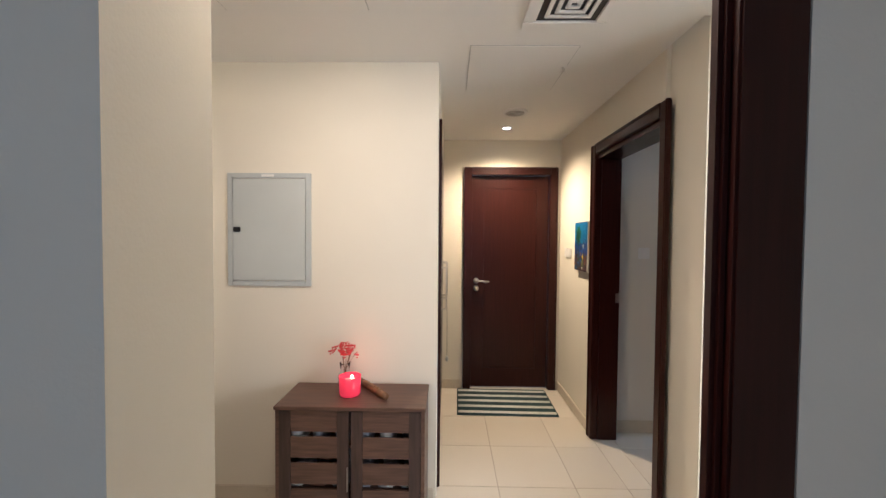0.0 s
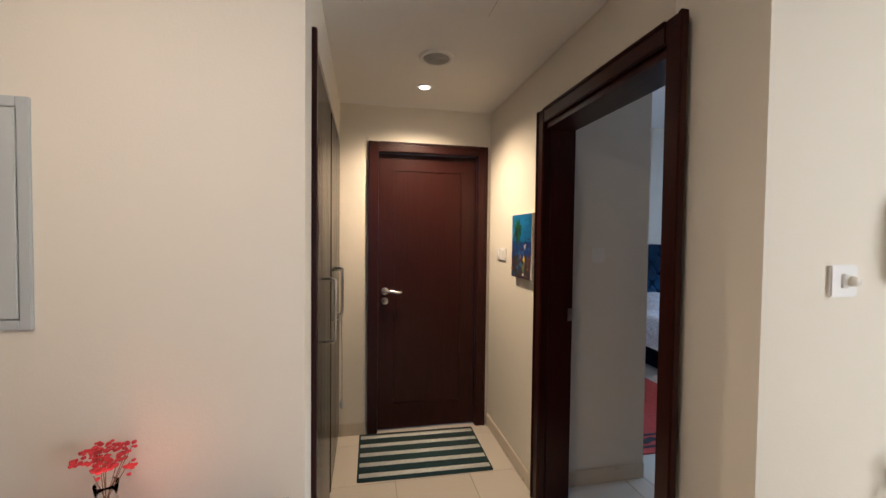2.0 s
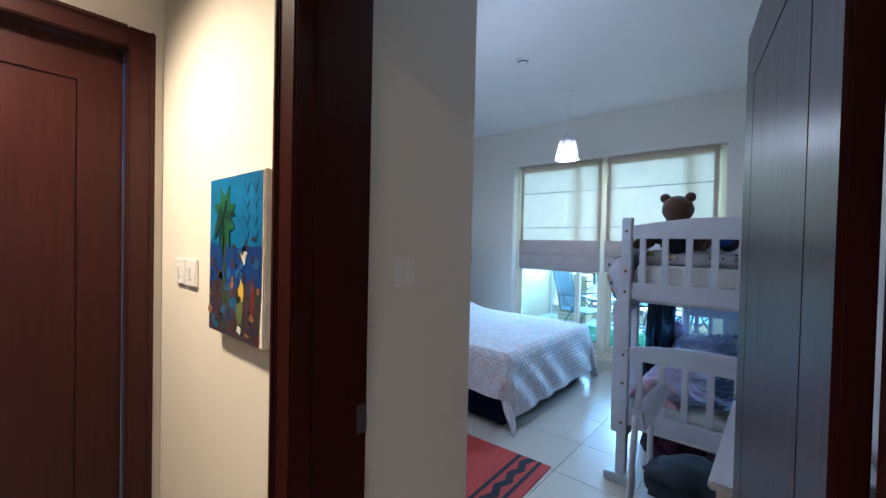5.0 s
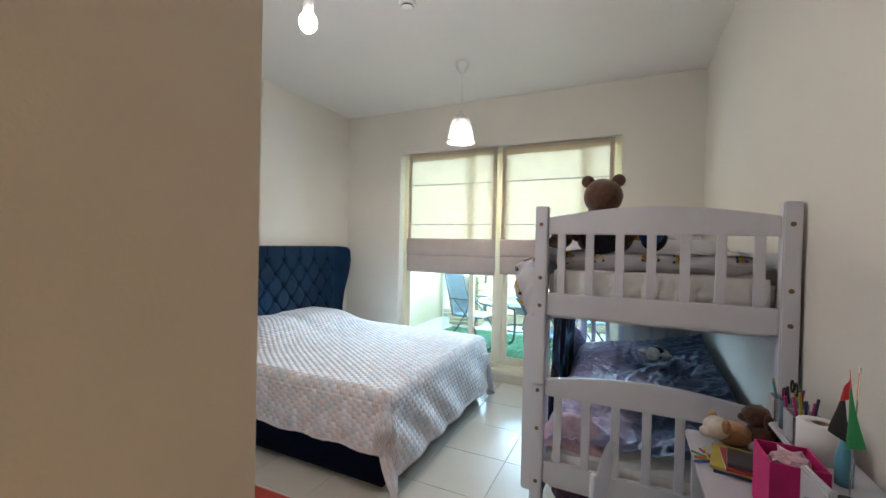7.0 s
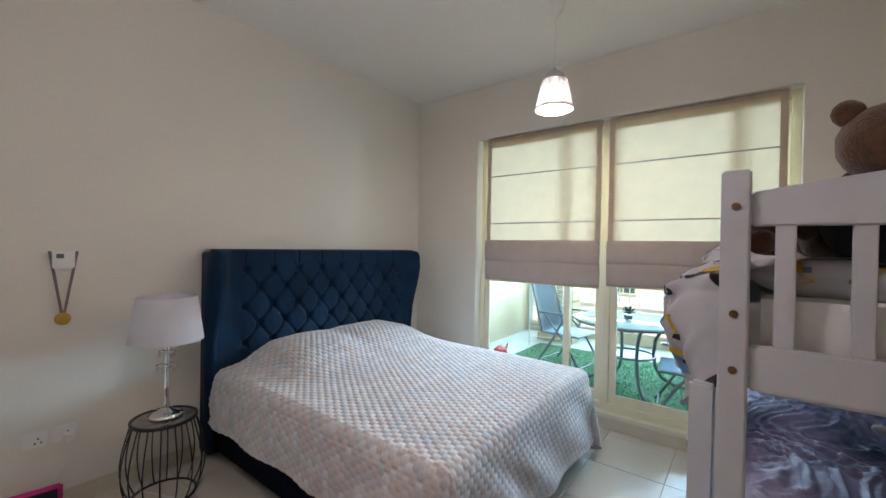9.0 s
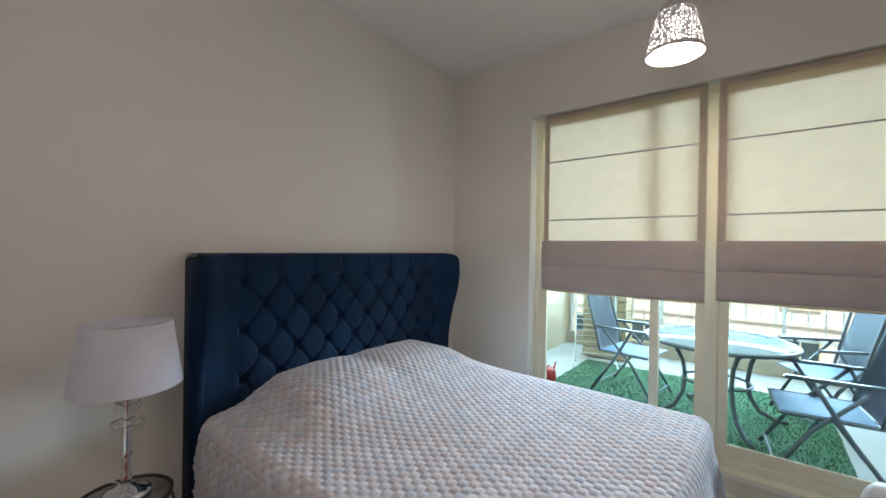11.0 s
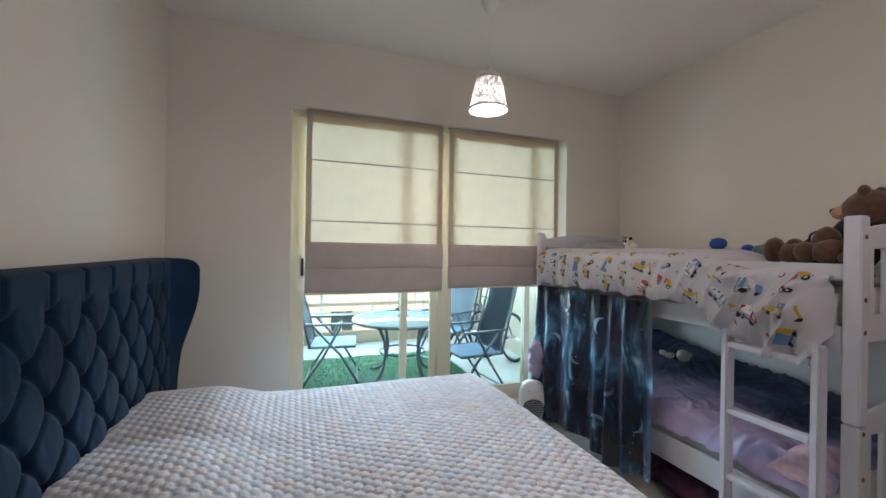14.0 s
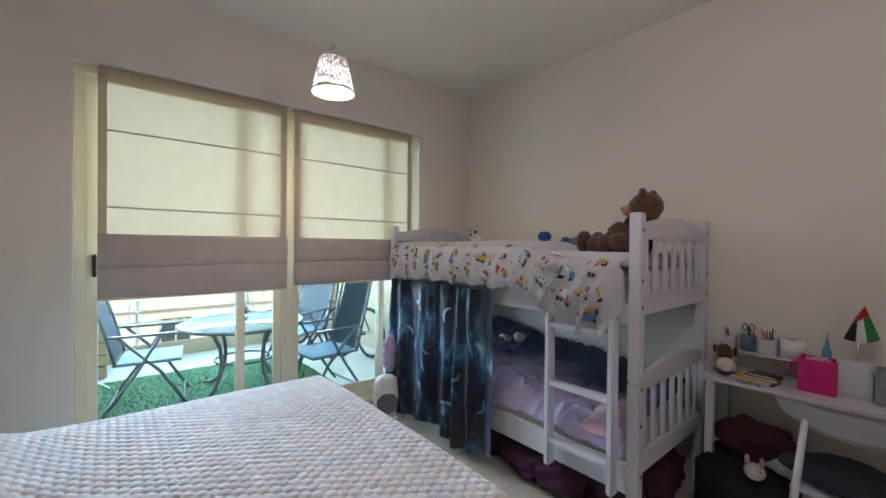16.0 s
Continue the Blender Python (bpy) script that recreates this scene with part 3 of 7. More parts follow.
def coverlet():
    s0, s1, t0, t1 = BX0 - 0.31, BX1 + 0.37, BY0 - 0.46, 5.90
    st = 0.0072
    nu, nv = int((s1 - s0) / st), int((t1 - t0) / st)
    pts = np.zeros((nu + 1, nv + 1, 3))
    hts = np.zeros((nu + 1, nv + 1))
    tint = np.zeros((nu + 1, nv + 1, 4))
    rnd = random.Random(5)
    tones = {}
    pal = [(0.66, 0.63, 0.64), (0.62, 0.54, 0.53), (0.53, 0.55, 0.59), (0.67, 0.66, 0.69), (0.63, 0.57, 0.56), (0.58, 0.56, 0.58)]
    for i in range(nu + 1):
        for j in range(nv + 1):
            s, t = s0 + (s1 - s0) * i / nu, t0 + (t1 - t0) * j / nv
            pts[i, j] = drape(s, t)
            h, a, c = quilt_cell(s, t)
            hts[i, j] = h
            if (a, c) not in tones:
                p = Vector(rnd.choice(pal))
                tones[(a, c)] = p * rnd.uniform(0.94, 1.06)
            tint[i, j, :3], tint[i, j, 3] = tones[(a, c)], 1
    du, dv = np.gradient(pts, axis=0), np.gradient(pts, axis=1)
    nrm = np.cross(du, dv)
    nrm /= np.linalg.norm(nrm, axis=2, keepdims=True) + 1e-9
    pts = pts + nrm * (hts * 0.0052 + 0.006)[:, :, None]
    idx = np.arange((nu + 1) * (nv + 1)).reshape(nu + 1, nv + 1)
    faces = np.stack([idx[:-1, :-1], idx[1:, :-1], idx[1:, 1:], idx[:-1, 1:]], -1).reshape(-1, 4)
    me = bpy.data.meshes.new("coverlet")
    me.from_pydata(pts.reshape(-1, 3).tolist(), [], faces.tolist())
    at = me.color_attributes.new("tint", "FLOAT_COLOR", "POINT")
    at.data.foreach_set("color", tint.reshape(-1))
    me.materials.append(M_QUILT)
    for p in me.polygons:
        p.use_smooth = True
    ob = new("coverlet", me)
    edge = [tuple(p) for p in pts[0, ::-3]] + [tuple(p) for p in pts[::3, 0]] + [tuple(p) for p in pts[-1, ::3]]
    part("hem_piping", tube(edge, 0.006, 6), M_QUILT_HEM, ob, "pale bound hem", True)
    return tagged(ob, "pale pink and grey quilted coverlet spread over the bed", "bedspread")


coverlet()

# ---- bunk bed ----
M_BRASS = mat("dull_brass", (0.20, 0.13, 0.07), 0.4, 0.8)
KX0, KX1, KY0, KY1 = 3.49, 5.725, BUNK_Y + 0.013, 3.118
PS = 0.058
bunk = thing("bunk_bed", "white wooden bunk bed with a ladder beside the window", "bunk bed", (4.6, 2.64, 0))


def arched(parent, x, y0, y1, z0, z1, rise, t=0.028):
    """A headpiece rail whose upper edge rises to the middle."""
    n = 12
    o = [(y0, z0), (y1, z0)] + [(y1 + (y0 - y1) * k / n, z1 + rise * math.sin(math.pi * k / n)) for k in range(n + 1)]
    g = prism(o, t, 0.004, m=UPRIGHT_YZ)
    g.transform(Matrix.Translation((x - t / 2, 0, 0)))
    part("end_rail", local(bunk, g), M_WHITEP, parent)


for x0 in (KX0, KX1 - PS):
    xc = x0 + PS / 2
    for y0 in (KY0, KY1 - PS):
        part("post", local(bunk, box(x0, x0 + PS, y0, y0 + PS, 0.0, 0.825, 0.005)), M_WHITEP, bunk)
        part("post", local(bunk, box(x0, x0 + PS, y0, y0 + PS, 0.829, 1.665, 0.005)), M_WHITEP, bunk)
        for z in (0.37, 0.62, 1.20, 1.33, 1.58, 0.80):
            sx = x0 - 0.001 if x0 == KX0 else x0 + PS + 0.001
            g = spin([(0, 0.003), (0.009, 0.002), (0.0095, -0.002)], 12)
            g.transform(pose(sx, y0 + PS / 2, z, 0, -90))
            part("bolt_cap", local(bunk, g), M_BRASS, bunk)
    for zb, zt in ((1.155, 1.535), (0.36, 0.775)):
        part("end_rail", local(bunk, box(xc - 0.014, xc + 0.014, KY0 + PS, KY1 - PS, zb, zb + 0.105, 0.004)), M_WHITEP, bunk)
        arched(bunk, xc, KY0 + PS, KY1 - PS, zt, zt + 0.078, 0.045)
        for k in range(7):
            y = KY0 + PS + (k + 0.5) * (KY1 - KY0 - 2 * PS) / 7
            part("slat", local(bunk, box(xc - 0.009, xc + 0.009, y - 0.018, y + 0.018, zb + 0.105, zt + 0.01, 0.003)), M_WHITEP, bunk)
for y0 in (KY0 + 0.02, KY1 - 0.046):
    part("side_rail", local(bunk, box(KX0 + PS, KX1 - PS, y0, y0 + 0.026, 1.105, 1.215, 0.004)), M_WHITEP, bunk)
    part("guard_rail", local(bunk, box(KX0 + PS, KX1 - PS, y0, y0 + 0.022, 1.40, 1.47, 0.004)), M_WHITEP, bunk)
    part("side_rail", local(bunk, box(KX0 + PS, KX1 - PS, y0, y0 + 0.026, 0.255, 0.41, 0.004)), M_WHITEP, bunk)
for z in (1.115, 0.30):
    for k in range(9):
        x = KX0 + 0.2 + k * 0.23
        part("bed_slat", local(bunk, box(x, x + 0.07, KY0 + 0.046, KY1 - 0.046, z, z + 0.016)), M_WHITEP, bunk)
ladder = part("ladder", local(bunk, box(3.955, 3.99, KY1 + 0.004, KY1 + 0.065, 0.255, 1.13, 0.008)), M_WHITEP, bunk)
part("ladder_rail", local(bunk, box(3.585, 3.62, KY1 + 0.004, KY1 + 0.065, 0.255, 1.13, 0.008)), M_WHITEP, bunk)
for z in (0.40, 0.725, 1.055):
    part("rung", local(bunk, box(3.62, 3.955, KY1 + 0.01, KY1 + 0.062, z - 0.014, z + 0.014, 0.005)), M_WHITEP, bunk)
M_MATT = mat("white_mattress_ticking", (0.80, 0.79, 0.77), 0.8, var=0.05, scale=20, bump=0.25, bscale=90)
tagged(part("mattress", box(KX0 + PS + 0.01, KX1 - PS - 0.01, KY0 + 0.05, KY1 - 0.055, 1.133, 1.37, 0.03, 3), M_MATT, smooth=True), "white mattress on the upper bunk", "mattress")
tagged(part("mattress", box(KX0 + PS + 0.01, KX1 - PS - 0.01, KY0 + 0.05, KY1 - 0.055, 0.318, 0.50, 0.03, 3), M_MATT, smooth=True), "white mattress on the lower bunk", "mattress")


def pleated(z0, z1):
    """Fitted sheet at the near end of a mattress, pulled into slanting pleats."""
    def at(u, v):
        y, z = KY0 + 0.075 + u * (KY1 - KY0 - 0.155), z0 + (z1 - z0) * v
        q = (y * 1.0 + z * 0.55) * 34 + 2.5 * noise.noise((y * 4, z * 3, z0))
        k = (1 - abs(math.sin(q))) ** 2 * math.sin(math.pi * min(1, v * 1.05)) * (0.4 + 0.8 * abs(noise.noise((y * 5, 0.3, z0))))
        return (KX0 + PS + 0.004 - 0.012 * k + 0.03 * max(0, v - 0.85), y, z)
    return grid(160, 16, at)


for z0, z1 in ((1.14, 1.365), (0.325, 0.495)):
    tagged(part("fitted_sheet", pleated(z0, z1), M_MATT, smooth=True), "white fitted sheet in pleats on the bunk mattress", "sheet", "bunk sheets")


# ---- hall things ----
# shoe cabinet
sc = thing("shoe_cabinet", "walnut laminate shoe cabinet with two slatted doors", "cabinet", (-0.27, 2.17, 0))
CX0, CX1, CY0, CY1, CT = -0.63, 0.09, 2.02, 2.325, 0.69
part("top", local(sc, box(CX0 - 0.004, CX1 + 0.004, CY0 - 0.012, CY1, CT - 0.018, CT, 0.002)), M_SHOE, sc)
for x0, x1 in ((CX0, CX0 + 0.018), (CX1 - 0.018, CX1)):
    part("side", local(sc, box(x0, x1, CY0, CY1, 0, CT - 0.018)), M_SHOE, sc)
# back is black to put the inside's shade behind the slat gaps
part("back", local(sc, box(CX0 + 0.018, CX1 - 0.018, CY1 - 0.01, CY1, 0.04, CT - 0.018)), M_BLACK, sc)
for z in (0.05, 0.26, 0.47):
    part("shelf", local(sc, box(CX0 + 0.018, CX1 - 0.018, CY0 + 0.03, CY1 - 0.01, z, z + 0.015)), M_SHOE, sc)
M_SHOE_D = mat("dark_walnut_frame", (0.055, 0.033, 0.026), 0.45, var=0.3, scale=6, stretch=(12, 12, 1))
for x0, x1 in ((CX0 + 0.02, -0.275), (-0.263, CX1 - 0.02)):
    dr = part("door", local(sc, box(x0, x0 + 0.055, CY0 - 0.006, CY0 + 0.01, 0.04, CT - 0.022, 0.0015)), M_SHOE_D, sc)
    part("stile", local(sc, box(x1 - 0.055, x1, CY0 - 0.006, CY0 + 0.01, 0.04, CT - 0.022, 0.0015)), M_SHOE_D, dr).matrix_parent_inverse = Matrix()
    for k in range(5):
        z1 = CT - 0.022 - k * 0.128
        z0 = max(z1 - 0.102, 0.04)
        part("slat", local(sc, box(x0 + 0.055, x1 - 0.055, CY0 - 0.002, CY0 + 0.008, z0, z1, 0.0015)), M_SHOE, dr)
part("knob", local(sc, box(-0.281, -0.277, CY0 - 0.014, CY0 - 0.006, 0.28, 0.40, 0.001)), M_STEEL, sc, "slim steel pull")
# shoes seen through the gaps
rs = random.Random(3)
M_SHOES = [mat("shoe_leather_%s" % n, c, 0.4) for n, c in (("black", (0.01, 0.01, 0.012)), ("grey", (0.25, 0.27, 0.3)), ("brown", (0.12, 0.05, 0.03)), ("white", (0.6, 0.6, 0.58)))]
for z in (0.065, 0.275, 0.485):
    for k in range(6):
        x = CX0 + 0.08 + k * 0.112
        g = bmesh.new()
        ball((x, CY0 + 0.10, z + 0.045), 0.045, g, 2, (0.9, 1.5, 0.9))
        ball((x, CY0 + 0.20, z + 0.055), 0.045, g, 2, (0.85, 1.2, 1.2))
        box(x - 0.042, x + 0.042, CY0 + 0.03, CY0 + 0.255, z, z + 0.018, 0.008, bm=g)
        tagged(part("shoe", g, rs.choice(M_SHOES), smooth=True), "shoe kept on a shelf of the shoe cabinet", "shoe", "shoes in the cabinet")

# candle in a pink glass
cd = thing("candle", "burning candle in a bright pink glass on the cabinet", "candle", (-0.305, 2.163, CT))
part("glass", spin([(0, 0.002), (0.048, 0.002), (0.053, 0.010), (0.056, 0.100), (0.053, 0.100), (0.050, 0.012), (0, 0.012)], 28), M_CANDLE, cd, "", True)
# wax glows by itself to look lit by the flame
M_WAX = mat("glowing_pink_wax", (0.85, 0.32, 0.30), 0.4, emit=(1.0, 0.30, 0.18, 0.5))
part("wax", spin([(0, 0.068), (0.050, 0.070), (0.050, 0.013), (0, 0.013)], 24), M_WAX, cd, "molten pink wax", True)
part("flame", ball((0.012, 0, 0.088), 0.008, None, 2, (1, 1, 1.9)), M_FLAME, cd, "small yellow flame", True)

# glass vase with red dried blossoms
vs = thing("vase", "small clear glass vase holding red dried blossoms", "vase", (-0.357, 2.262, CT))
M_VGLASS = glass_mat("vase_glass", (0.97, 0.98, 0.98))
M_VGLASS.node_tree.nodes["Fresnel"].inputs[0].default_value = 1.06
part("glass", spin([(0, 0.003), (0.030, 0.003), (0.038, 0.02), (0.036, 0.06), (0.022, 0.095), (0.028, 0.135), (0.026, 0.135), (0.020, 0.095), (0.033, 0.06), (0.035, 0.02), (0, 0.012)], 20), M_VGLASS, vs, "", True)
rb = random.Random(8)
g, st = bmesh.new(), bmesh.new()
for k in range(34):
    a, r = rb.uniform(0, 6.28), rb.uniform(0.01, 0.092)
    tip = Vector((r * math.cos(a), r * 0.7 * math.sin(a), rb.uniform(0.195, 0.24) - r * 0.25))
    if k < 9:
        tube([(0.008 * math.cos(a), 0.008 * math.sin(a), 0.02), (0.006 * math.cos(a), 0.006 * math.sin(a), 0.10), tip], 0.0012, 5, st)
    for q in range(4):
        ball(tip + Vector((rb.uniform(-0.014, 0.014), rb.uniform(-0.014, 0.014), rb.uniform(-0.01, 0.012))), rb.uniform(0.004, 0.008), g, 1, (1, 1, 0.7), 0.5)
part("blossom", g, M_RED_FLOWER, vs, "red dried blossoms")
part("stem", st, M_STEM, vs)

# carved wooden flute
fl = thing("wooden_flute", "carved brown wooden flute lying on the cabinet", "flute", (-0.194, 2.205, CT + 0.018), -51)
part("body", tube([(-0.135, 0, 0), (-0.06, 0, 0), (0, 0, 0), (0.06, 0, 0), (0.135, 0, 0)], [0.015, 0.017, 0.018, 0.017, 0.016], 12), M_BAMBOO, fl, "", True)
for k in range(4):
    part("binding", tube([(-0.08 + k * 0.05, 0, 0), (-0.07 + k * 0.05, 0, 0)], 0.0185, 12), M_STEM, fl)
for k in range(3):
    part("peg", ball((0.02 + k * 0.03, 0, 0.017), 0.007, None, 1), M_STEM, fl)

# fuse box
fb = thing("fuse_box", "flat grey metal fuse box door set on the wall", "fuse box", (-0.8, 2.345, 1.54))
px0, px1, pz0, pz1 = -0.232, 0.233, -0.315, 0.31
for a in ((px0, px0 + 0.028, pz0, pz1), (px1 - 0.028, px1, pz0, pz1), (px0 + 0.028, px1 - 0.028, pz1 - 0.028, pz1), (px0 + 0.028, px1 - 0.028, pz0, pz0 + 0.028)):
    part("frame", box(a[0], a[1], -0.012, 0, a[2], a[3], 0.002), M_PANEL, fb)
part("door", box(px0 + 0.031, px1 - 0.031, -0.014, -0.001, pz0 + 0.031, pz1 - 0.031, 0.002), mat("grey_painted_door", (0.52, 0.55, 0.54), 0.4, var=0.03, scale=3), fb)
part("latch", box(px0 + 0.034, px0 + 0.075, -0.018, -0.014, -0.015, 0.012, 0.002), M_BLACK, fb, "black latch")
part("label_strip", box(-0.04, 0.03, -0.0135, -0.012, pz1 - 0.02, pz1 - 0.008), M_WHITEPL, fb, "pale worn label")

# built-in wardrobe
wd = thing("wardrobe", "tall built-in wardrobe with dark glossy doors", "wardrobe", (0, 3.27, 0))
part("carcass", local(wd, box(-0.52, 0.085, 2.492, 4.06, 0, 2.198)), M_WENGE, wd)
for y0, y1 in ((2.495, 2.525), (3.252, 3.312), (4.03, 4.058)):
    part("frame_post", local(wd, box(0.085, 0.152 if y0 < 2.5 else 0.128, y0, y1, 0, 2.198, 0.003)), M_MAHOG, wd)
part("frame_head", local(wd, box(0.085, 0.128, 2.525, 4.03, 2.165, 2.198, 0.003)), M_MAHOG_V, wd)
part("plinth", local(wd, box(0.085, 0.118, 2.525, 4.03, 0, 0.05)), M_MAHOG_V, wd)
for y0, y1, hy in ((2.528, 3.249, 3.01), (3.315, 3.668, 3.52), (3.674, 4.027, 3.71)):
    dr = part("door", local(wd, box(0.10, 0.137, y0, y1, 0.055, 2.162, 0.003)), M_WENGE, wd)
    part("handle", local(wd, tube([(0.137, hy, 0.985), (0.172, hy, 0.985), (0.180, hy, 0.993), (0.180, hy, 1.278), (0.172, hy, 1.286), (0.137, hy, 1.286)], 0.0055, 10)), M_STEEL, dr, "steel bar handle", True)
kc = thing("key_tassel", "small grey tassel hung on a wardrobe handle", "tassel", (0.181, 3.52, 0.985))
part("cord", tube([(0, 0, 0), (0.004, 0, -0.28), (0.004, 0, -0.50)], 0.0018, 6), M_BLACK, kc)
part("tassel_bead", ball((0.004, 0, -0.52), 0.022, None, 2, (0.6, 1, 1.2)), M_PANEL, kc, "", True)

# door mat
M_MATG = mat("dark_green_cotton", (0.020, 0.050, 0.055), 0.95, var=0.25, scale=60, bump=0.6, bscale=220)
M_MATW = mat("white_cotton", (0.62, 0.64, 0.60), 0.95, var=0.1, scale=60, bump=0.6, bscale=220)
dm = thing("doormat", "dark green and white striped cotton mat on the tiles", "mat", (0.71, 3.745, 0), -1.0)
part("weave", box(-0.43, 0.43, -0.29, 0.29, 0.0, 0.010, 0.004), M_MATG, dm, "dark green cotton", True)
for k in range(5):
    y = -0.235 + k * 0.1175
    part("stripe", box(-0.418, 0.418, y - 0.022, y + 0.022, 0.006, 0.0125, 0.002), M_MATW, dm, "white stripe", True)

# painting on canvas
pt = thing("painting", "painted canvas of a palm, birds and blue sea", "painting", (1.285, 3.348, 1.44))
W2, H2 = 0.155, 0.198
part("canvas", box(-0.030, 0, -W2, W2, -H2, H2, 0.003), mat("canvas_edge", (0.72, 0.66, 0.55), 0.8, var=0.12, scale=25, bump=0.3, bscale=200), pt)


def daub(name, pts, color, lift, rough=0.45):
    """A patch of paint on the canvas: outline in (across, up)."""
    g = prism([(-a * 0.80, c * 0.96) for a, c in pts], 0.0006, 0, m=UPRIGHT_YZ)
    g.transform(Matrix.Translation((-0.0308 - lift * 0.4, 0, 0)))
    return part(name, g, mat("paint_" + name, color, rough, var=0.3, scale=14, bump=0.25, bscale=50), pt)


def ring(cx, cy, rx, ry, n=16, rough=0.12, seed=1):
    q = random.Random(seed)
    return [(cx + rx * (1 + q.uniform(-rough, rough)) * math.cos(6.283 * k / n), cy + ry * (1 + q.uniform(-rough, rough)) * math.sin(6.283 * k / n)) for k in range(n)]


daub("sky", [(-0.19, -0.02), (0.186, -0.02), (0.186, 0.203), (-0.19, 0.203)], (0.012, 0.15, 0.36), 0.0)
daub("sea", [(-0.19, -0.11), (0.183, -0.10), (0.186, 0.03), (0.0, 0.022), (-0.19, 0.035)], (0.008, 0.045, 0.22), 0.0010)
daub("reef", [(-0.19, -0.203), (0.172, -0.203), (0.183, -0.07), (0.09, -0.055), (0.0, -0.085), (-0.1, -0.06), (-0.19, -0.075)], (0.05, 0.035, 0.05), 0.0020)
daub("palm_trunk", [(-0.085, -0.19), (-0.06, -0.19), (-0.055, 0.06), (-0.075, 0.06)], (0.03, 0.07, 0.03), 0.0030)
for k, a in enumerate((20, 65, 110, 155, 200, 250, 300, 340)):
    c, s = math.cos(radians(a)), math.sin(radians(a))
    L = 0.088
    daub("palm_leaf", [(-0.07, 0.10), (-0.07 + L * 0.5 * c - 0.022 * s, 0.10 + L * 0.5 * s + 0.022 * c), (-0.07 + L * c, 0.10 + L * s), (-0.07 + L * 0.55 * c + 0.02 * s, 0.10 + L * 0.55 * s - 0.02 * c)], (0.015, 0.10, 0.05), 0.0040 + 0.0004 * k)
for i in range(4):
    for j in range(2):
        x, y = 0.09 + j * 0.055, 0.165 - i * 0.038
        daub("painted_bird", [(x - 0.02, y + 0.014), (x, y - 0.005), (x + 0.02, y + 0.016), (x + 0.001, y - 0.014)], (0.01, 0.08, 0.22), 0.0030)
daub("painted_gull", [(0.050, 0.012), (0.068, 0.004), (0.078, 0.016), (0.098, 0.014), (0.086, 0.0), (0.080, -0.020), (0.068, -0.010)], (0.62, 0.60, 0.52), 0.0042)
daub("yellow_fish", ring(0.060, -0.080, 0.017, 0.024, 10, 0.4, 3), (0.60, 0.42, 0.03), 0.0042)
daub("painted_coral", ring(0.05, -0.14, 0.020, 0.030, 10, 0.4, 5), (0.12, 0.16, 0.05), 0.0042)
daub("red_coral", ring(0.135, -0.09, 0.012, 0.040, 10, 0.4, 6), (0.16, 0.025, 0.02), 0.0042)
daub("white_shell", ring(0.045, -0.178, 0.018, 0.009, 10, 0.4, 7), (0.7, 0.7, 0.62), 0.0050)


rp = random.Random(21)
for k in range(90):
    x, y = rp.uniform(-0.18, 0.17), rp.uniform(-0.19, 0.05)
    col = rp.choice([(0.01, 0.03, 0.10), (0.03, 0.06, 0.03), (0.10, 0.02, 0.02), (0.02, 0.10, 0.22), (0.25, 0.12, 0.04), (0.02, 0.02, 0.02)]) if y < -0.05 else rp.choice([(0.01, 0.05, 0.20), (0.02, 0.11, 0.30), (0.04, 0.03, 0.06)])
    daub("brush_stroke", ring(x, y, rp.uniform(0.006, 0.022), rp.uniform(0.004, 0.013), 7, 0.3, k), col, 0.0034 + 0.0001 * (k % 5))
for k in range(14):
    a, L = rp.uniform(0, 6.28), rp.uniform(0.05, 0.10)
    c, s = math.cos(a), math.sin(a)
    daub("palm_frond", [(-0.07, 0.10), (-0.07 + L * 0.6 * c - 0.008 * s, 0.10 + L * 0.6 * s + 0.008 * c), (-0.07 + L * c, 0.10 + L * s - 0.015), (-0.07 + L * 0.6 * c + 0.008 * s, 0.10 + L * 0.6 * s - 0.008 * c)], (0.006, 0.04, 0.03), 0.0076 + 0.0001 * k)
# switches
def wall_switch(at, rz, w, gangs, label, h=0.086):
    """A white plate on the wall, whose front looks along -y before turning."""
    s = thing("light_switch", label, "switch", at, rz, "light switches")
    part("plate", box(-w / 2, w / 2, -0.010, 0, -h / 2, h / 2, 0.004), M_WHITEPL, s)
    for k in range(gangs):
        c = (k - (gangs - 1) / 2) * w / gangs
        r = box(-0.011, 0.011, -0.0035, 0.0035, -0.020, 0.020, 0.002)
        r.transform(pose(c, -0.0115, 0, 7))
        part("rocker", r, M_WHITEPL, s)
    return s


wall_switch((1.285, 3.725, 1.374), -90, 0.090, 1, "white single wall switch plate near the painting")
wall_switch((1.285, 3.822, 1.374), -90, 0.090, 1, "white single wall switch plate near the hall end")
dim = wall_switch((1.562, 1.90, 1.384), 0, 0.092, 1, "white dimmer switch with a round knob beside the intercom")
g = spin([(0, 0.022), (0.013, 0.020), (0.015, 0.0), (0, 0)], 18)
g.transform(pose(0.016, -0.008, 0.0, 90))
part("knob", g, M_CREAMPL, dim, "", True)
wall_switch((1.690, 3.215, 1.393), 0, 0.086, 1, "white light switch on the bedroom partition")

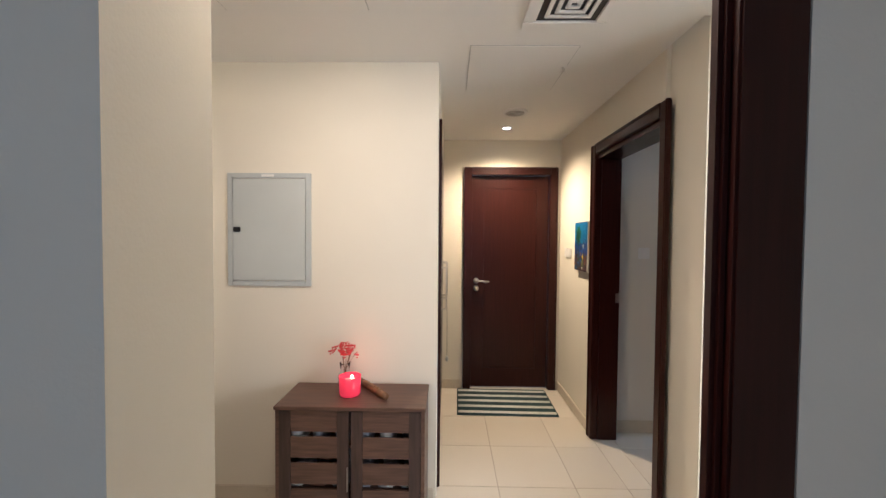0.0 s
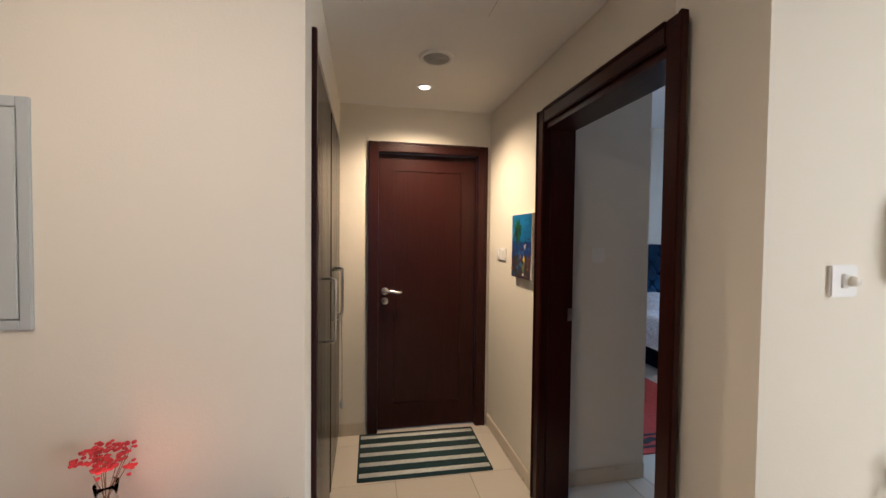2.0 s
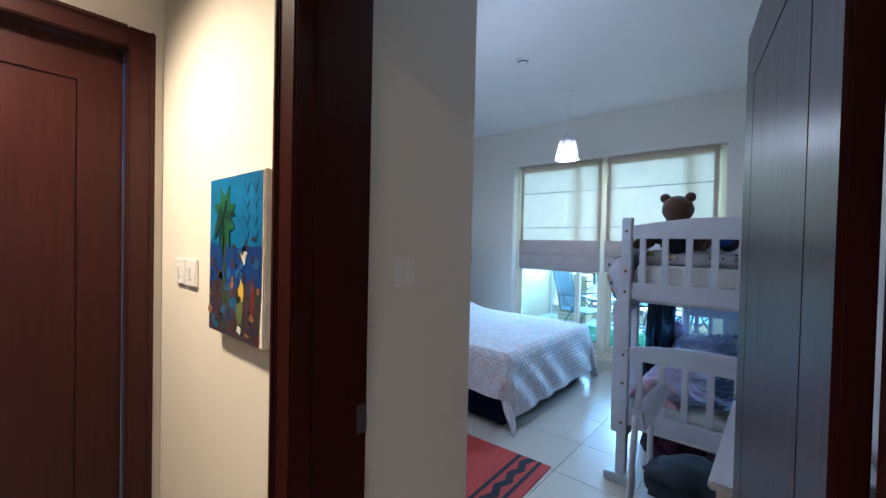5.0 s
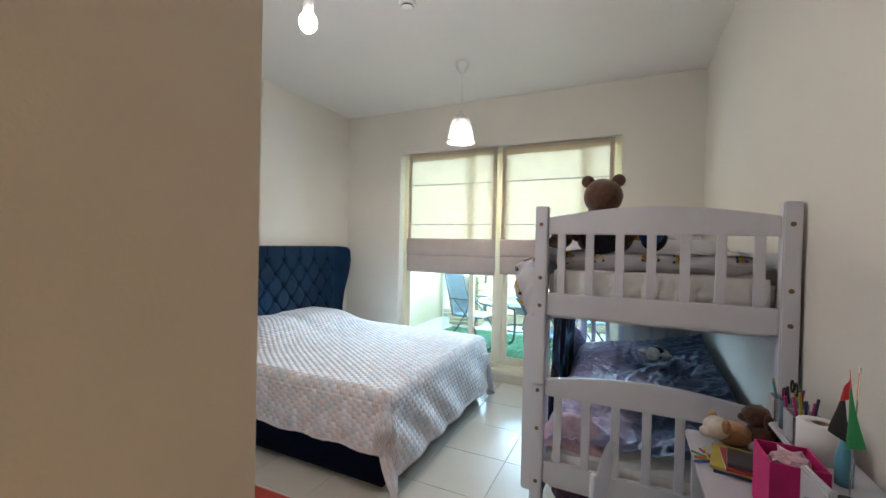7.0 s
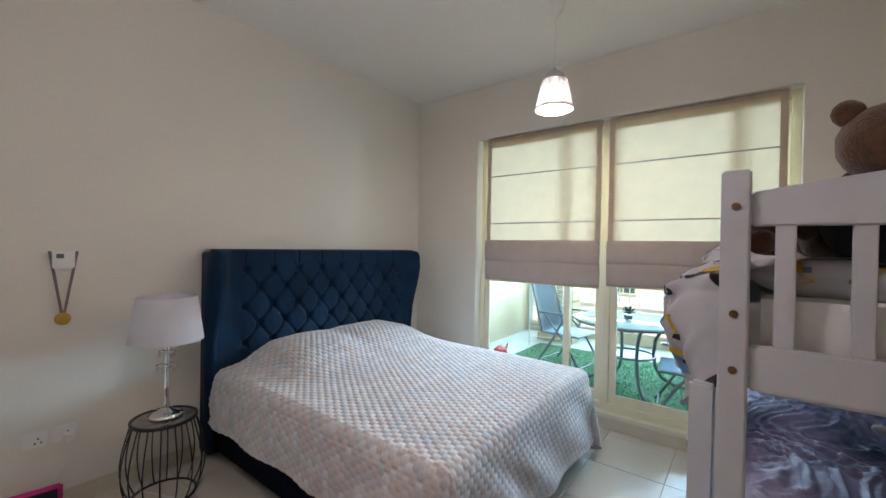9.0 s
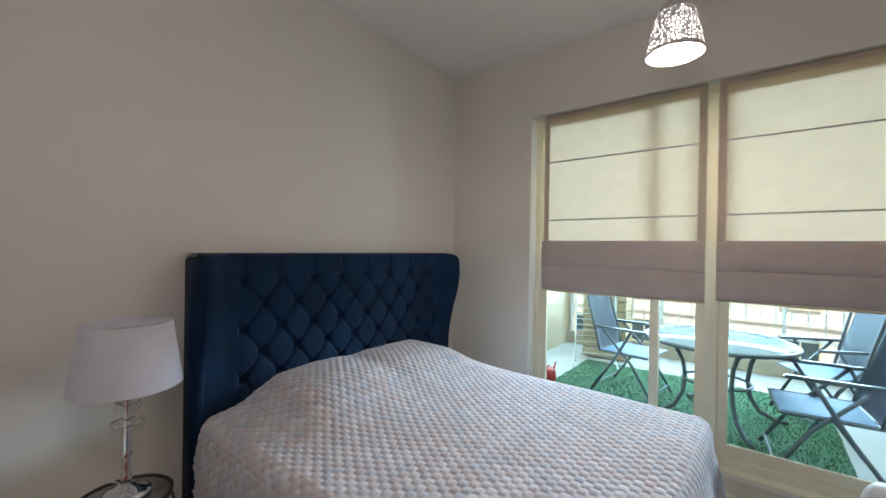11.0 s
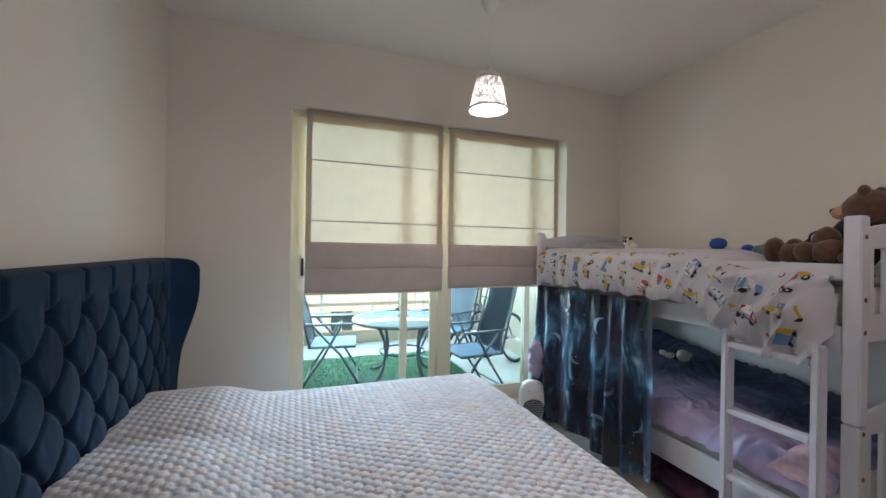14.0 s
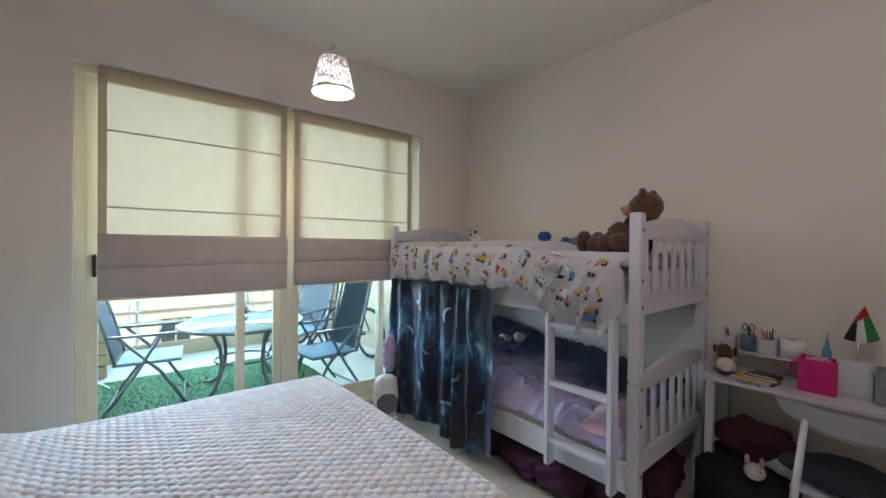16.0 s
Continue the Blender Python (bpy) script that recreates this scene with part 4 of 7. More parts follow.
# intercom phone
ic = thing("intercom_phone", "white wall intercom handset with a coiled cord", "intercom", (1.832, 1.90, 1.49))
part("body", box(-0.105, 0.115, -0.045, 0, -0.105, 0.105, 0.008), M_CREAMPL, ic)
part("back_plate", box(-0.108, 0.118, -0.012, -0.001, -0.108, 0.108, 0.003), M_BLACK, ic)
hp = [(-0.055, -0.045 - 0.028 * math.sin(math.pi * k / 10) - 0.012, -0.092 + 0.0184 * k) for k in range(11)]
part("handset", tube(hp, [0.024, 0.025, 0.020, 0.017, 0.016, 0.016, 0.016, 0.017, 0.020, 0.025, 0.024], 12), M_WHITEPL, ic, "white curved handset", True)
part("screen", box(0.02, 0.10, -0.048, -0.045, 0.0, 0.08, 0.002), mat("intercom_screen", (0.20, 0.27, 0.34), 0.15), ic, "grey screen")
for k in range(3):
    part("button", box(0.025 + k * 0.026, 0.043 + k * 0.026, -0.049, -0.045, -0.05, -0.035, 0.002), M_CREAMPL, ic)
coil = [(-0.05 + 0.016 * math.sin(k * 1.3) + 0.008 * math.sin(k * 0.09), -0.03 + 0.010 * math.cos(k * 1.3), -0.105 - 0.0011 * k) for k in range(110)]
part("coiled_cord", tube([(-0.055, -0.03, -0.09)] + coil, 0.0028, 6), M_CREAMPL, ic, "", True)

# paper snowflake on a thread
sf = thing("paper_snowflake", "white folded paper snowflake hanging by a thread", "ornament", (1.818, 1.86, 0.84))
M_PAPER = mat("white_paper", (0.72, 0.73, 0.80), 0.7, var=0.04, scale=30)
part("thread", tube([(0, 0, 0.08), (0, 0.03, 0.53)], 0.0006, 5), M_PAPER, sf)
part("centre", prism([(0.052 * math.cos(radians(60 * k + 30)), 0.052 * math.sin(radians(60 * k + 30))) for k in range(6)], 0.004, 0.001, m=UPRIGHT_XZ), M_PAPER, sf)
for k in range(6):
    a = radians(60 * k + 30)
    u, v = Vector((math.cos(a), math.sin(a))), Vector((-math.sin(a), math.cos(a)))
    o = [u * 0.045 + v * 0.009, u * 0.058 + v * 0.010, u * 0.072 + v * 0.032, u * 0.078 + v * 0.028, u * 0.072 + v * 0.008, u * 0.102, u * 0.072 - v * 0.008, u * 0.078 - v * 0.028, u * 0.072 - v * 0.032, u * 0.058 - v * 0.010, u * 0.045 - v * 0.009]
    g = prism([(p.x, p.y) for p in o], 0.003, 0, m=UPRIGHT_XZ)
    g.transform(Matrix.Translation((0, -0.006 - 0.002 * (k % 2), 0)))
    part("arm", g, M_PAPER, sf)

# hall ceiling fittings
dl = thing("downlight", "round recessed ceiling downlight, lit", "ceiling light", (0.69, 3.63, HC))
part("rim", spin([(0.030, -0.001), (0.034, -0.006), (0.046, -0.006), (0.048, -0.0005)], 24), M_WHITEPL, dl, "", True)
part("lens", spin([(0, -0.003), (0.031, -0.002)], 24), M_SPOT, dl, "glowing lens")
rv = thing("ceiling_speaker", "round white ceiling vent with a grey grille", "ceiling vent", (0.69, 3.20, HC))
part("rim", spin([(0.072, -0.001), (0.074, -0.012), (0.092, -0.010), (0.096, -0.0005)], 32), M_WHITEPL, rv, "", True)
M_GRILLE = mat("grey_grille", (0.45, 0.44, 0.42), 0.6, var=0.2, scale=200)
part("grille", spin([(0, -0.008), (0.072, -0.006)], 32), M_GRILLE, rv, "grey grille")
for k in range(4):
    part("grille_ring", spin([(0.012 + k * 0.016, -0.006), (0.014 + k * 0.016, -0.012), (0.018 + k * 0.016, -0.012), (0.020 + k * 0.016, -0.006)], 28), M_GRILLE, rv)
sp = thing("sprinkler", "small steel ceiling sprinkler head", "sprinkler", (0.824, 2.404, HC))
part("rose", spin([(0.0, -0.004), (0.020, -0.004), (0.026, -0.0005)], 20), M_WHITEPL, sp, "", True)
part("head", spin([(0.006, -0.004), (0.006, -0.022), (0.014, -0.026), (0, -0.028)], 14), M_STEEL, sp, "", True)
cv = thing("ceiling_vent", "white square ceiling air diffuser with dark slots", "ceiling vent", (0.70, 1.80, HC))
for a in ((-0.185, 0.185, 0.13, 0.185), (-0.185, 0.185, -0.185, -0.13), (-0.185, -0.13, -0.13, 0.13), (0.13, 0.185, -0.13, 0.13)):
    part("frame", box(a[0], a[1], a[2], a[3], -0.012, -0.0005, 0.003), M_CEIL, cv)
part("backing", box(-0.13, 0.13, -0.13, 0.13, -0.003, -0.0008), M_BLACK, cv)
for r in (0.10, 0.065, 0.03):
    for a in ((-r, r, r - 0.018, r), (-r, r, -r, -r + 0.018), (-r, -r + 0.018, -r + 0.018, r - 0.018), (r - 0.018, r, -r + 0.018, r - 0.018)):
        part("vane", box(a[0], a[1], a[2], a[3], -0.012, -0.003, 0.002), M_CEIL, cv)
# access hatch seams in the hall ceiling
for i, (x0, x1, y0, y1) in enumerate(((0.30, 0.84, 2.16, 2.76), (-0.75, -0.15, 1.25, 1.85))):
    h = thing("ceiling_hatch", "flush white access hatch in the ceiling", "hatch", ((x0 + x1) / 2, (y0 + y1) / 2, HC), 0, "", "structure")
    w2, d2 = (x1 - x0) / 2, (y1 - y0) / 2
    part("seam", box(-w2 - 0.004, w2 + 0.004, -d2 - 0.004, d2 + 0.004, -0.0012, -0.0004), M_GRILLE, h)
    part("lid", box(-w2, w2, -d2, d2, -0.0035, -0.0013), M_CEIL, h)

# ---- bedroom: window dressing ----


def roman_blind(y0, y1, bottom, label):
    s = thing("roman_blind", label, "blind", (5.79, (y0 + y1) / 2, 2.555), 0, "window blinds")
    h = (y1 - y0) / 2
    top_flat, low = 1.545 - 2.555, bottom - 2.555

    def sheet(z0, z1, bow, x):
        return grid(18, 14, lambda u, v: (x + 0.0025 * noise.noise((u * 5 + y0, v * 4, z0)) - bow * math.sin(math.pi * v), -h + 2 * h * u, z0 + (z1 - z0) * v))
    # three flat lengths with a dowel pocket between them
    zs = [0.0, 2.177 - 2.555, 1.71 - 2.555, top_flat - 0.06]
    for a, c in zip(zs, zs[1:]):
        part("cloth", sheet(c, a, 0.004, 0.0), M_BLIND, s, smooth=True)
    for z in zs[1:3]:
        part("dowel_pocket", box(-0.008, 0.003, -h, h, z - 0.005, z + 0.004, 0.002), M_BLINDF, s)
    for sgn in (-1, 1):
        c = sgn * (h - 0.022)
        part("hem", grid(3, 40, lambda u, v, c=c: (-0.011 + 0.002 * noise.noise((c * 3, v * 9, 1)), c - 0.021 + 0.042 * u, (top_flat - 0.06) * v)), M_HEM, s, "side hem, linen dimmed to brown mauve", True)
    part("hem", grid(30, 2, lambda u, v: (-0.0125, -h + 2 * h * u, -0.035 * v - 0.004)), M_HEM, s, "top hem, linen dimmed to brown mauve", True)
    mid = (top_flat + low) / 2 + 0.01
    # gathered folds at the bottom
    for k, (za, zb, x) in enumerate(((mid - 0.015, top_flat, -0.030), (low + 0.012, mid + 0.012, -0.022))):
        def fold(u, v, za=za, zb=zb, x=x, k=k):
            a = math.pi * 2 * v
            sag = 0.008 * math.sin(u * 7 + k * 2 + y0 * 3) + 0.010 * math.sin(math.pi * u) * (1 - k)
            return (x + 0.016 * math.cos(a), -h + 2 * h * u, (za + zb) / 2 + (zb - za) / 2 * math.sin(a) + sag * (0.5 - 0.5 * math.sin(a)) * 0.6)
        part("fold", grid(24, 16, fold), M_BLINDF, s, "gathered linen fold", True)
    part("bottom_bar", box(-0.018, -0.004, -h, h, low, low + 0.016, 0.003), M_BLIND, s)
    part("headrail", box(-0.010, 0.02, -h, h, -0.012, 0.0, 0.002), mat("brown_headrail", (0.16, 0.12, 0.09), 0.6), s)
    part("pull_cord", tube([(-0.012, -h - 0.012, -0.02), (-0.014, -h - 0.012, -1.0), (-0.012, -h - 0.010, -1.85), (-0.012, -h - 0.03, -1.87), (-0.012, -h - 0.03, -1.0)], 0.0015, 5), M_WHITEPL, s)
    return s


roman_blind(4.035, 5.14, 1.140, "beige linen roman blind, half raised, with folded bottom")
roman_blind(2.855, 3.975, 1.165, "beige linen roman blind, half raised, by the bunk bed")

# pendant lamp
pl = thing("pendant_lamp", "white perforated bell-shaped pendant lamp, lit", "pendant lamp", (4.84, 4.08, RC))
part("ceiling_cup", spin([(0.055, -0.001), (0.054, -0.03), (0.030, -0.075), (0.012, -0.10), (0, -0.10)], 24), M_WHITEPL, pl, "", True)
part("cord", tube([(0, 0, -0.10), (0.002, 0, -0.30), (0, 0, -0.44)], 0.003, 8), M_WHITEPL, pl)
M_DOME = mat("grey_white_dome", (0.55, 0.53, 0.50), 0.5)
part("dome", spin([(0.010, -0.425), (0.012, -0.445), (0.035, -0.452), (0.062, -0.475), (0.080, -0.510), (0.078, -0.510), (0.060, -0.478), (0.034, -0.456), (0, -0.45)], 32), M_DOME, pl, "", True)


def lace_mat():
    m = bpy.data.materials.new("perforated_shade")
    m.use_nodes = True
    n, l = m.node_tree.nodes, m.node_tree.links
    b = n["Principled BSDF"]
    b.inputs["Base Color"].default_value = (0.72, 0.71, 0.70, 1)
    co, vo, ra = n.new("ShaderNodeTexCoord"), n.new("ShaderNodeTexVoronoi"), n.new("ShaderNodeValToRGB")
    vo.feature = "DISTANCE_TO_EDGE"
    vo.inputs["Scale"].default_value = 64
    l.new(co.outputs["Object"], vo.inputs["Vector"])
    l.new(vo.outputs["Distance"], ra.inputs[0])
    ra.color_ramp.elements[0].position, ra.color_ramp.elements[1].position = 0.16, 0.22
    tr, tp, m1, m2 = n.new("ShaderNodeBsdfTranslucent"), n.new("ShaderNodeBsdfTransparent"), n.new("ShaderNodeMixShader"), n.new("ShaderNodeMixShader")
    tr.inputs[0].default_value = (0.11, 0.11, 0.115, 1)
    m1.inputs[0].default_value = 0.08
    l.new(tr.outputs[0], m1.inputs[1])
    l.new(tp.outputs[0], m1.inputs[2])
    l.new(ra.outputs[0], m2.inputs[0])
    l.new(b.outputs[0], m2.inputs[1])
    l.new(m1.outputs[0], m2.inputs[2])
    l.new(m2.outputs[0], n["Material Output"].inputs[0])
    return m


M_LACE = lace_mat()
part("shade", spin([(0.080, -0.510), (0.095, -0.57), (0.108, -0.63), (0.118, -0.685)], 40), M_LACE, pl, "white cut-out shade", True)
part("shade_rim", spin([(0.118, -0.683), (0.1205, -0.688), (0.121, -0.700), (0.118, -0.700), (0.116, -0.688)], 40), M_DOME, pl, "", True)
part("socket", spin([(0, -0.47), (0.018, -0.47), (0.018, -0.53), (0, -0.53)], 16), M_WHITEPL, pl)
part("bulb", spin([(0.014, -0.53), (0.030, -0.575), (0.034, -0.605), (0.026, -0.635), (0, -0.648)], 20), M_BULB, pl, "glowing bulb", True)

# bare bulb on a cord
bb = thing("pendant_bulb", "bare lit bulb hanging on a white cord", "pendant lamp", (2.85, 3.93, RC))
part("ceiling_cup", spin([(0.045, -0.001), (0.044, -0.02), (0.02, -0.05), (0, -0.05)], 20), M_WHITEPL, bb, "", True)
part("cord", tube([(0, 0, -0.05), (0, 0, -0.60)], 0.003, 8), M_WHITEPL, bb)
part("socket", spin([(0, -0.60), (0.019, -0.602), (0.021, -0.66), (0, -0.662)], 16), M_WHITEPL, bb, "", True)
part("bulb", ball((0, 0, -0.705), 0.036, None, 3, (1, 1, 1.15)), M_BULB, bb, "glowing round bulb", True)

# smoke detector
sd = thing("smoke_detector", "white round smoke detector on the ceiling", "smoke detector", (3.90, 4.09, RC))
part("base", spin([(0.056, -0.0005), (0.055, -0.018), (0, -0.018)], 28), M_WHITEPL, sd)
part("chamber", spin([(0.040, -0.018), (0.042, -0.034), (0.030, -0.044), (0, -0.046)], 28), M_WHITEPL, sd, "", True)
part("vent_slot", spin([(0.0412, -0.021), (0.0432, -0.024), (0.0432, -0.028), (0.0412, -0.031)], 28), M_BLACK, sd)

# ---- bedroom: beside the bed ----
ns = thing("side_table", "round black wire side table with a mirror top", "side table", (3.19, 5.72, 0))
NT = 0.455
part("rim", spin([(0.150, NT - 0.012), (0.164, NT - 0.012), (0.166, NT + 0.004), (0.152, NT + 0.004), (0.150, NT - 0.012)], 40), M_BLACK, ns, "", True)
part("tabletop", spin([(0, NT), (0.151, NT), (0.151, NT - 0.008), (0, NT - 0.008)], 40), mat("smoked_mirror", (0.35, 0.34, 0.33), 0.12, 0.9, var=0.4, scale=18), ns, "smoked mirror top")
part("base_ring", tube([(0.158 * math.cos(6.283 * k / 40), 0.158 * math.sin(6.283 * k / 40), 0.008) for k in range(40)], 0.007, 8, closed=True), M_BLACK, ns, "", True)
for k in range(16):
    a = 6.283 * k / 16
    part("wire", tube([((0.156 + 0.048 * math.sin(math.pi * (q / 8) ** 0.8)) * math.cos(a), (0.156 + 0.048 * math.sin(math.pi * (q / 8) ** 0.8)) * math.sin(a), 0.01 + (NT - 0.02) * q / 8) for q in range(9)], 0.004, 6), M_BLACK, ns, smooth=True)

tl = thing("table_lamp", "table lamp with white drum shade and chrome crystal stem", "table lamp", (3.20, 5.73, NT + 0.004))
LR = 0.075  # how far the stem lifts the shade
part("foot", spin([(0, 0.0), (0.082, 0.0), (0.084, 0.010), (0.066, 0.020), (0.036, 0.034), (0.026, 0.050), (0, 0.050)], 32), M_CHROME, tl, "polished chrome foot", True)
part("stem", spin([(0.018, 0.045), (0.022, 0.06), (0.015, 0.09), (0.014, 0.15), (0.019, 0.165), (0.014, 0.18), (0.013, 0.30 + LR), (0.016, 0.33 + LR), (0.010, 0.37 + LR), (0, 0.37 + LR)], 20), M_CHROME, tl, "", True)
for z, r in ((0.22 + LR, 0.052), (0.30 + LR, 0.040)):
    part("crystal_ring", tube([(r * math.cos(6.283 * k / 24), r * math.sin(6.283 * k / 24), z) for k in range(24)], 0.0035, 6, closed=True), M_CHROME, tl)
    for k in range(6):
        a = 6.283 * k / 6
        part("crystal", ball((r * math.cos(a), r * math.sin(a), z - 0.02), 0.014, None, 1, (0.8, 0.8, 1.3)), M_VGLASS, tl)
M_SHADE = translucent("white_lamp_shade", (0.80, 0.79, 0.83), 0.3, 0.2)
part("shade", spin([(0.186, 0.365 + LR), (0.150, 0.620 + LR), (0.148, 0.620 + LR), (0.184, 0.365 + LR), (0.186, 0.365 + LR)], 40), M_SHADE, tl, "white fabric drum shade", True)
part("shade_frame", tube([(-0.15, 0, 0.60 + LR), (0, 0, 0.60 + LR), (0.15, 0, 0.60 + LR)], 0.003, 6), M_CHROME, tl)
part("flex", tube([(0.05, 0, 0.012), (-0.02, 0.15, 0.004), (-0.06, 0.20, -0.2), (-0.05, 0.22, -0.43), (-0.10, 0.16, -0.45), (0.02, -0.10, -0.455)], 0.003, 6), M_WHITEPL, tl)

th = thing("thermostat", "white wall thermostat with a small grey display", "thermostat", (2.80, HEAD_Y, 1.36))
part("body", box(-0.045, 0.045, -0.034, 0, -0.045, 0.05, 0.006), M_WHITEPL, th)
part("display", box(-0.030, 0.0, -0.0355, -0.034, 0.012, 0.036), mat("lcd", (0.10, 0.12, 0.11), 0.2), th)
md = thing("medal", "gold medal on a dark ribbon hung over the thermostat", "medal", (2.80, HEAD_Y, 1.36))
M_RIBBON = mat("dark_ribbon", (0.16, 0.13, 0.13), 0.6, var=0.3, scale=40)
for sgn in (-1, 1):
    part("ribbon", prism([(sgn * 0.048, 0.05), (sgn * 0.062, 0.05), (sgn * 0.012, -0.285), (0.0, -0.285)][:: sgn], 0.0015, 0, m=Matrix.Translation((0, -0.02, 0)) @ UPRIGHT_XZ), M_RIBBON, md)
g = spin([(0, 0.004), (0.030, 0.004), (0.034, 0.003), (0.034, -0.003), (0, -0.004)], 28)
g.transform(pose(0, -0.018, -0.318, 90))
part("disc", g, mat("gold_metal", (0.65, 0.42, 0.10), 0.3, 0.9), md, "gold disc", True)


def socket(at, plug):
    s = thing("wall_socket", "white double wall socket near the side table" if not plug else "white wall socket with a charger plugged in", "socket", at, 0, "wall sockets")
    part("plate", box(-0.048, 0.048, -0.010, 0, -0.043, 0.043, 0.004), M_WHITEPL, s)
    part("rocker", box(-0.03, -0.012, -0.013, -0.010, 0.012, 0.03, 0.001), M_WHITEPL, s)
    for dx, dz in ((0.012, 0.004), (0.0, -0.018), (0.024, -0.018)):
        part("pin_hole", box(dx - 0.003, dx + 0.003, -0.0105, -0.0098, dz - 0.005, dz + 0.005), M_BLACK, s)
    if plug:
        c = thing("phone_charger", "white phone charger in the wall socket", "charger", (at[0] + 0.015, at[1] - 0.012, at[2] - 0.015))
        part("plug", box(-0.02, 0.02, -0.05, 0, -0.02, 0.02, 0.005), M_WHITEPL, c)
        part("cable", tube([(0, -0.045, -0.01), (-0.01, -0.06, -0.10), (-0.06, -0.05, -0.22), (-0.09, -0.09, -0.36), (-0.09, -0.2, -0.385)], 0.002, 6), M_WHITEPL, c)


socket((2.699, HEAD_Y, 0.412), False)
socket((2.815, HEAD_Y, 0.412), True)
# tablet in a pink case leaning on the wall
tb = thing("tablet", "tablet in a bright pink rubber case leaning on the wall", "tablet", (2.66, 5.90, 0.0))
g = box(-0.13, 0.13, -0.012, 0.012, 0, 0.19, 0.010, 3)
g.transform(pose(0, 0, 0, -14, 0, -8))
part("case", g, mat("pink_rubber", (0.62, 0.03, 0.22), 0.6), tb, "", True)
g = box(-0.11, 0.11, -0.0135, -0.0115, 0.022, 0.168)
g.transform(pose(0, 0, 0, -14, 0, -8))
part("screen", g, mat("dark_screen", (0.02, 0.025, 0.04), 0.12), tb, "dark screen")

# kilim rug
M_RUG = mat("red_wool", (0.42, 0.052, 0.040), 0.95, var=0.18, scale=30, bump=0.6, bscale=160)
M_RUGK = mat("black_wool", (0.018, 0.018, 0.024), 0.95, var=0.2, scale=40, bump=0.6, bscale=160)
rug = thing("rug", "flat red wool rug with black zigzag bands", "rug", (2.72, 4.20, 0.0), 2.0)
part("weave", box(-0.58, 0.58, -0.75, 0.75, 0.0005, 0.009, 0.003), M_RUG, rug, "red wool weave")
for yb in (-0.60, 0.60):
    pts = []
    n = 14
    up, dn = [], []
    for k in range(n + 1):
        x = -0.575 + 1.15 * k / n
        z = 0.016 if k % 2 else -0.016
        up.append((x, yb + z + 0.026))
        dn.append((x, yb + z - 0.026))
    part("zigzag_band", prism(up + dn[::-1], 0.0022, 0, m=Matrix.Translation((0, 0, 0.0085))), M_RUGK, rug, "black zigzag band")
    for e in (-0.075, 0.075):
        part("border_band", box(-0.575, 0.575, yb + e - 0.013, yb + e + 0.013, 0.0085, 0.0103), M_RUGK, rug)


# ---- bunk bedding ----
def printed_cloth():
    return mat("grey_white_cotton", (0.51, 0.50, 0.53), 0.85, var=0.05, scale=12, bump=0.35, bscale=22)


M_PRINT = printed_cloth()


FALL = ((3.58, 0.27), (3.66, 0.43), (3.90, 0.385), (4.02, 0.34), (4.20, 0.30), (5.70, 0.31))
FLAT = 0.86


def fall_at(x):
    for (a, c), (b2, d) in zip(FALL, FALL[1:]):
        if x <= b2:
            return c + (d - c) * max(0.0, (x - a) / (b2 - a))
    return FALL[-1][1]


def ridges(a, b2, c):
    return (1 - min(1.0, abs(2.3 * noise.noise((a, b2, c))))) ** 2


def upper_duvet(x, d):
    """x along the bed, d metres of cloth from the wall side over the edge and down."""
    near = 1 / (1 + math.exp((x - 4.05) / 0.05))
    top = 1.53 - 0.07 * near + 0.012 * noise.noise((x * 3, d * 3, 1.7)) + near * 0.02 * noise.noise((x * 9, d * 8, 4.0))
    r, yedge = 0.05, 3.105
    if d < FLAT:
        y = yedge - FLAT + d
        return Vector((x, y, top - 0.06 * max(0, 1 - (y - 2.2) / 0.08) - 0.03 * max(0, (y - 2.95) / 0.155) ** 2))
    h = d - FLAT
    a = min(h / r, math.pi / 2)
    drop = r * (1 - math.cos(a)) + max(0.0, h - r * math.pi / 2)
    k = min(1.0, h / 0.08)
    slant = ridges((x - h * 0.8) * 6.5, (h + x * 0.8) * 1.6, 0.4)
    fine = ridges((x - h * 0.5) * 15, (h + x * 0.5) * 3.0, 2.4)
    wave = 0.009 * math.sin(x * 24 + 2 * math.sin(x * 4)) * (1 - near) + 0.012 * noise.noise((x * 7, h * 5, 0.2))
    wave += (0.010 + 0.042 * near) * slant + (0.008 + 0.010 * near) * fine
    hem = max(0.0, 1 - (fall_at(x) - h) / 0.05)
    wave += hem * (0.008 * math.sin(x * 95 + 3 * noise.noise((x * 6, 0, 0))) - 0.012)
    puff = 0.045 * math.sin(math.pi * min(1, h / 0.36)) * (0.7 + 0.4 * near)
    tuck = min(1.0, (max(0.0, (3.66 - x) / 0.08) ** 2 + max(0.0, (x - 5.60) / 0.06) ** 2)) * k
    return Vector((x + 0.02 * noise.noise((x * 4.5, h * 6, 3.3)) * k * (1 - tuck), yedge + max(r * math.sin(a) + 0.004 + wave * k + puff, 0.012) * (1 - tuck), top - 0.03 - drop + 0.01 * hem * math.sin(x * 31)))


dv = thing("duvet", "grey white duvet printed with cars and diggers, hanging over", "duvet", (0, 0, 0))


def duvet_grid(u, v):
    x = 5.655 - u * 2.075
    h = max(0.0, v - 0.35) / 0.65
    return upper_duvet(x, FLAT * v / 0.35 if v < 0.35 else FLAT + h * fall_at(x))


part("cloth", grid(260, 90, duvet_grid), M_PRINT, dv, "", True)
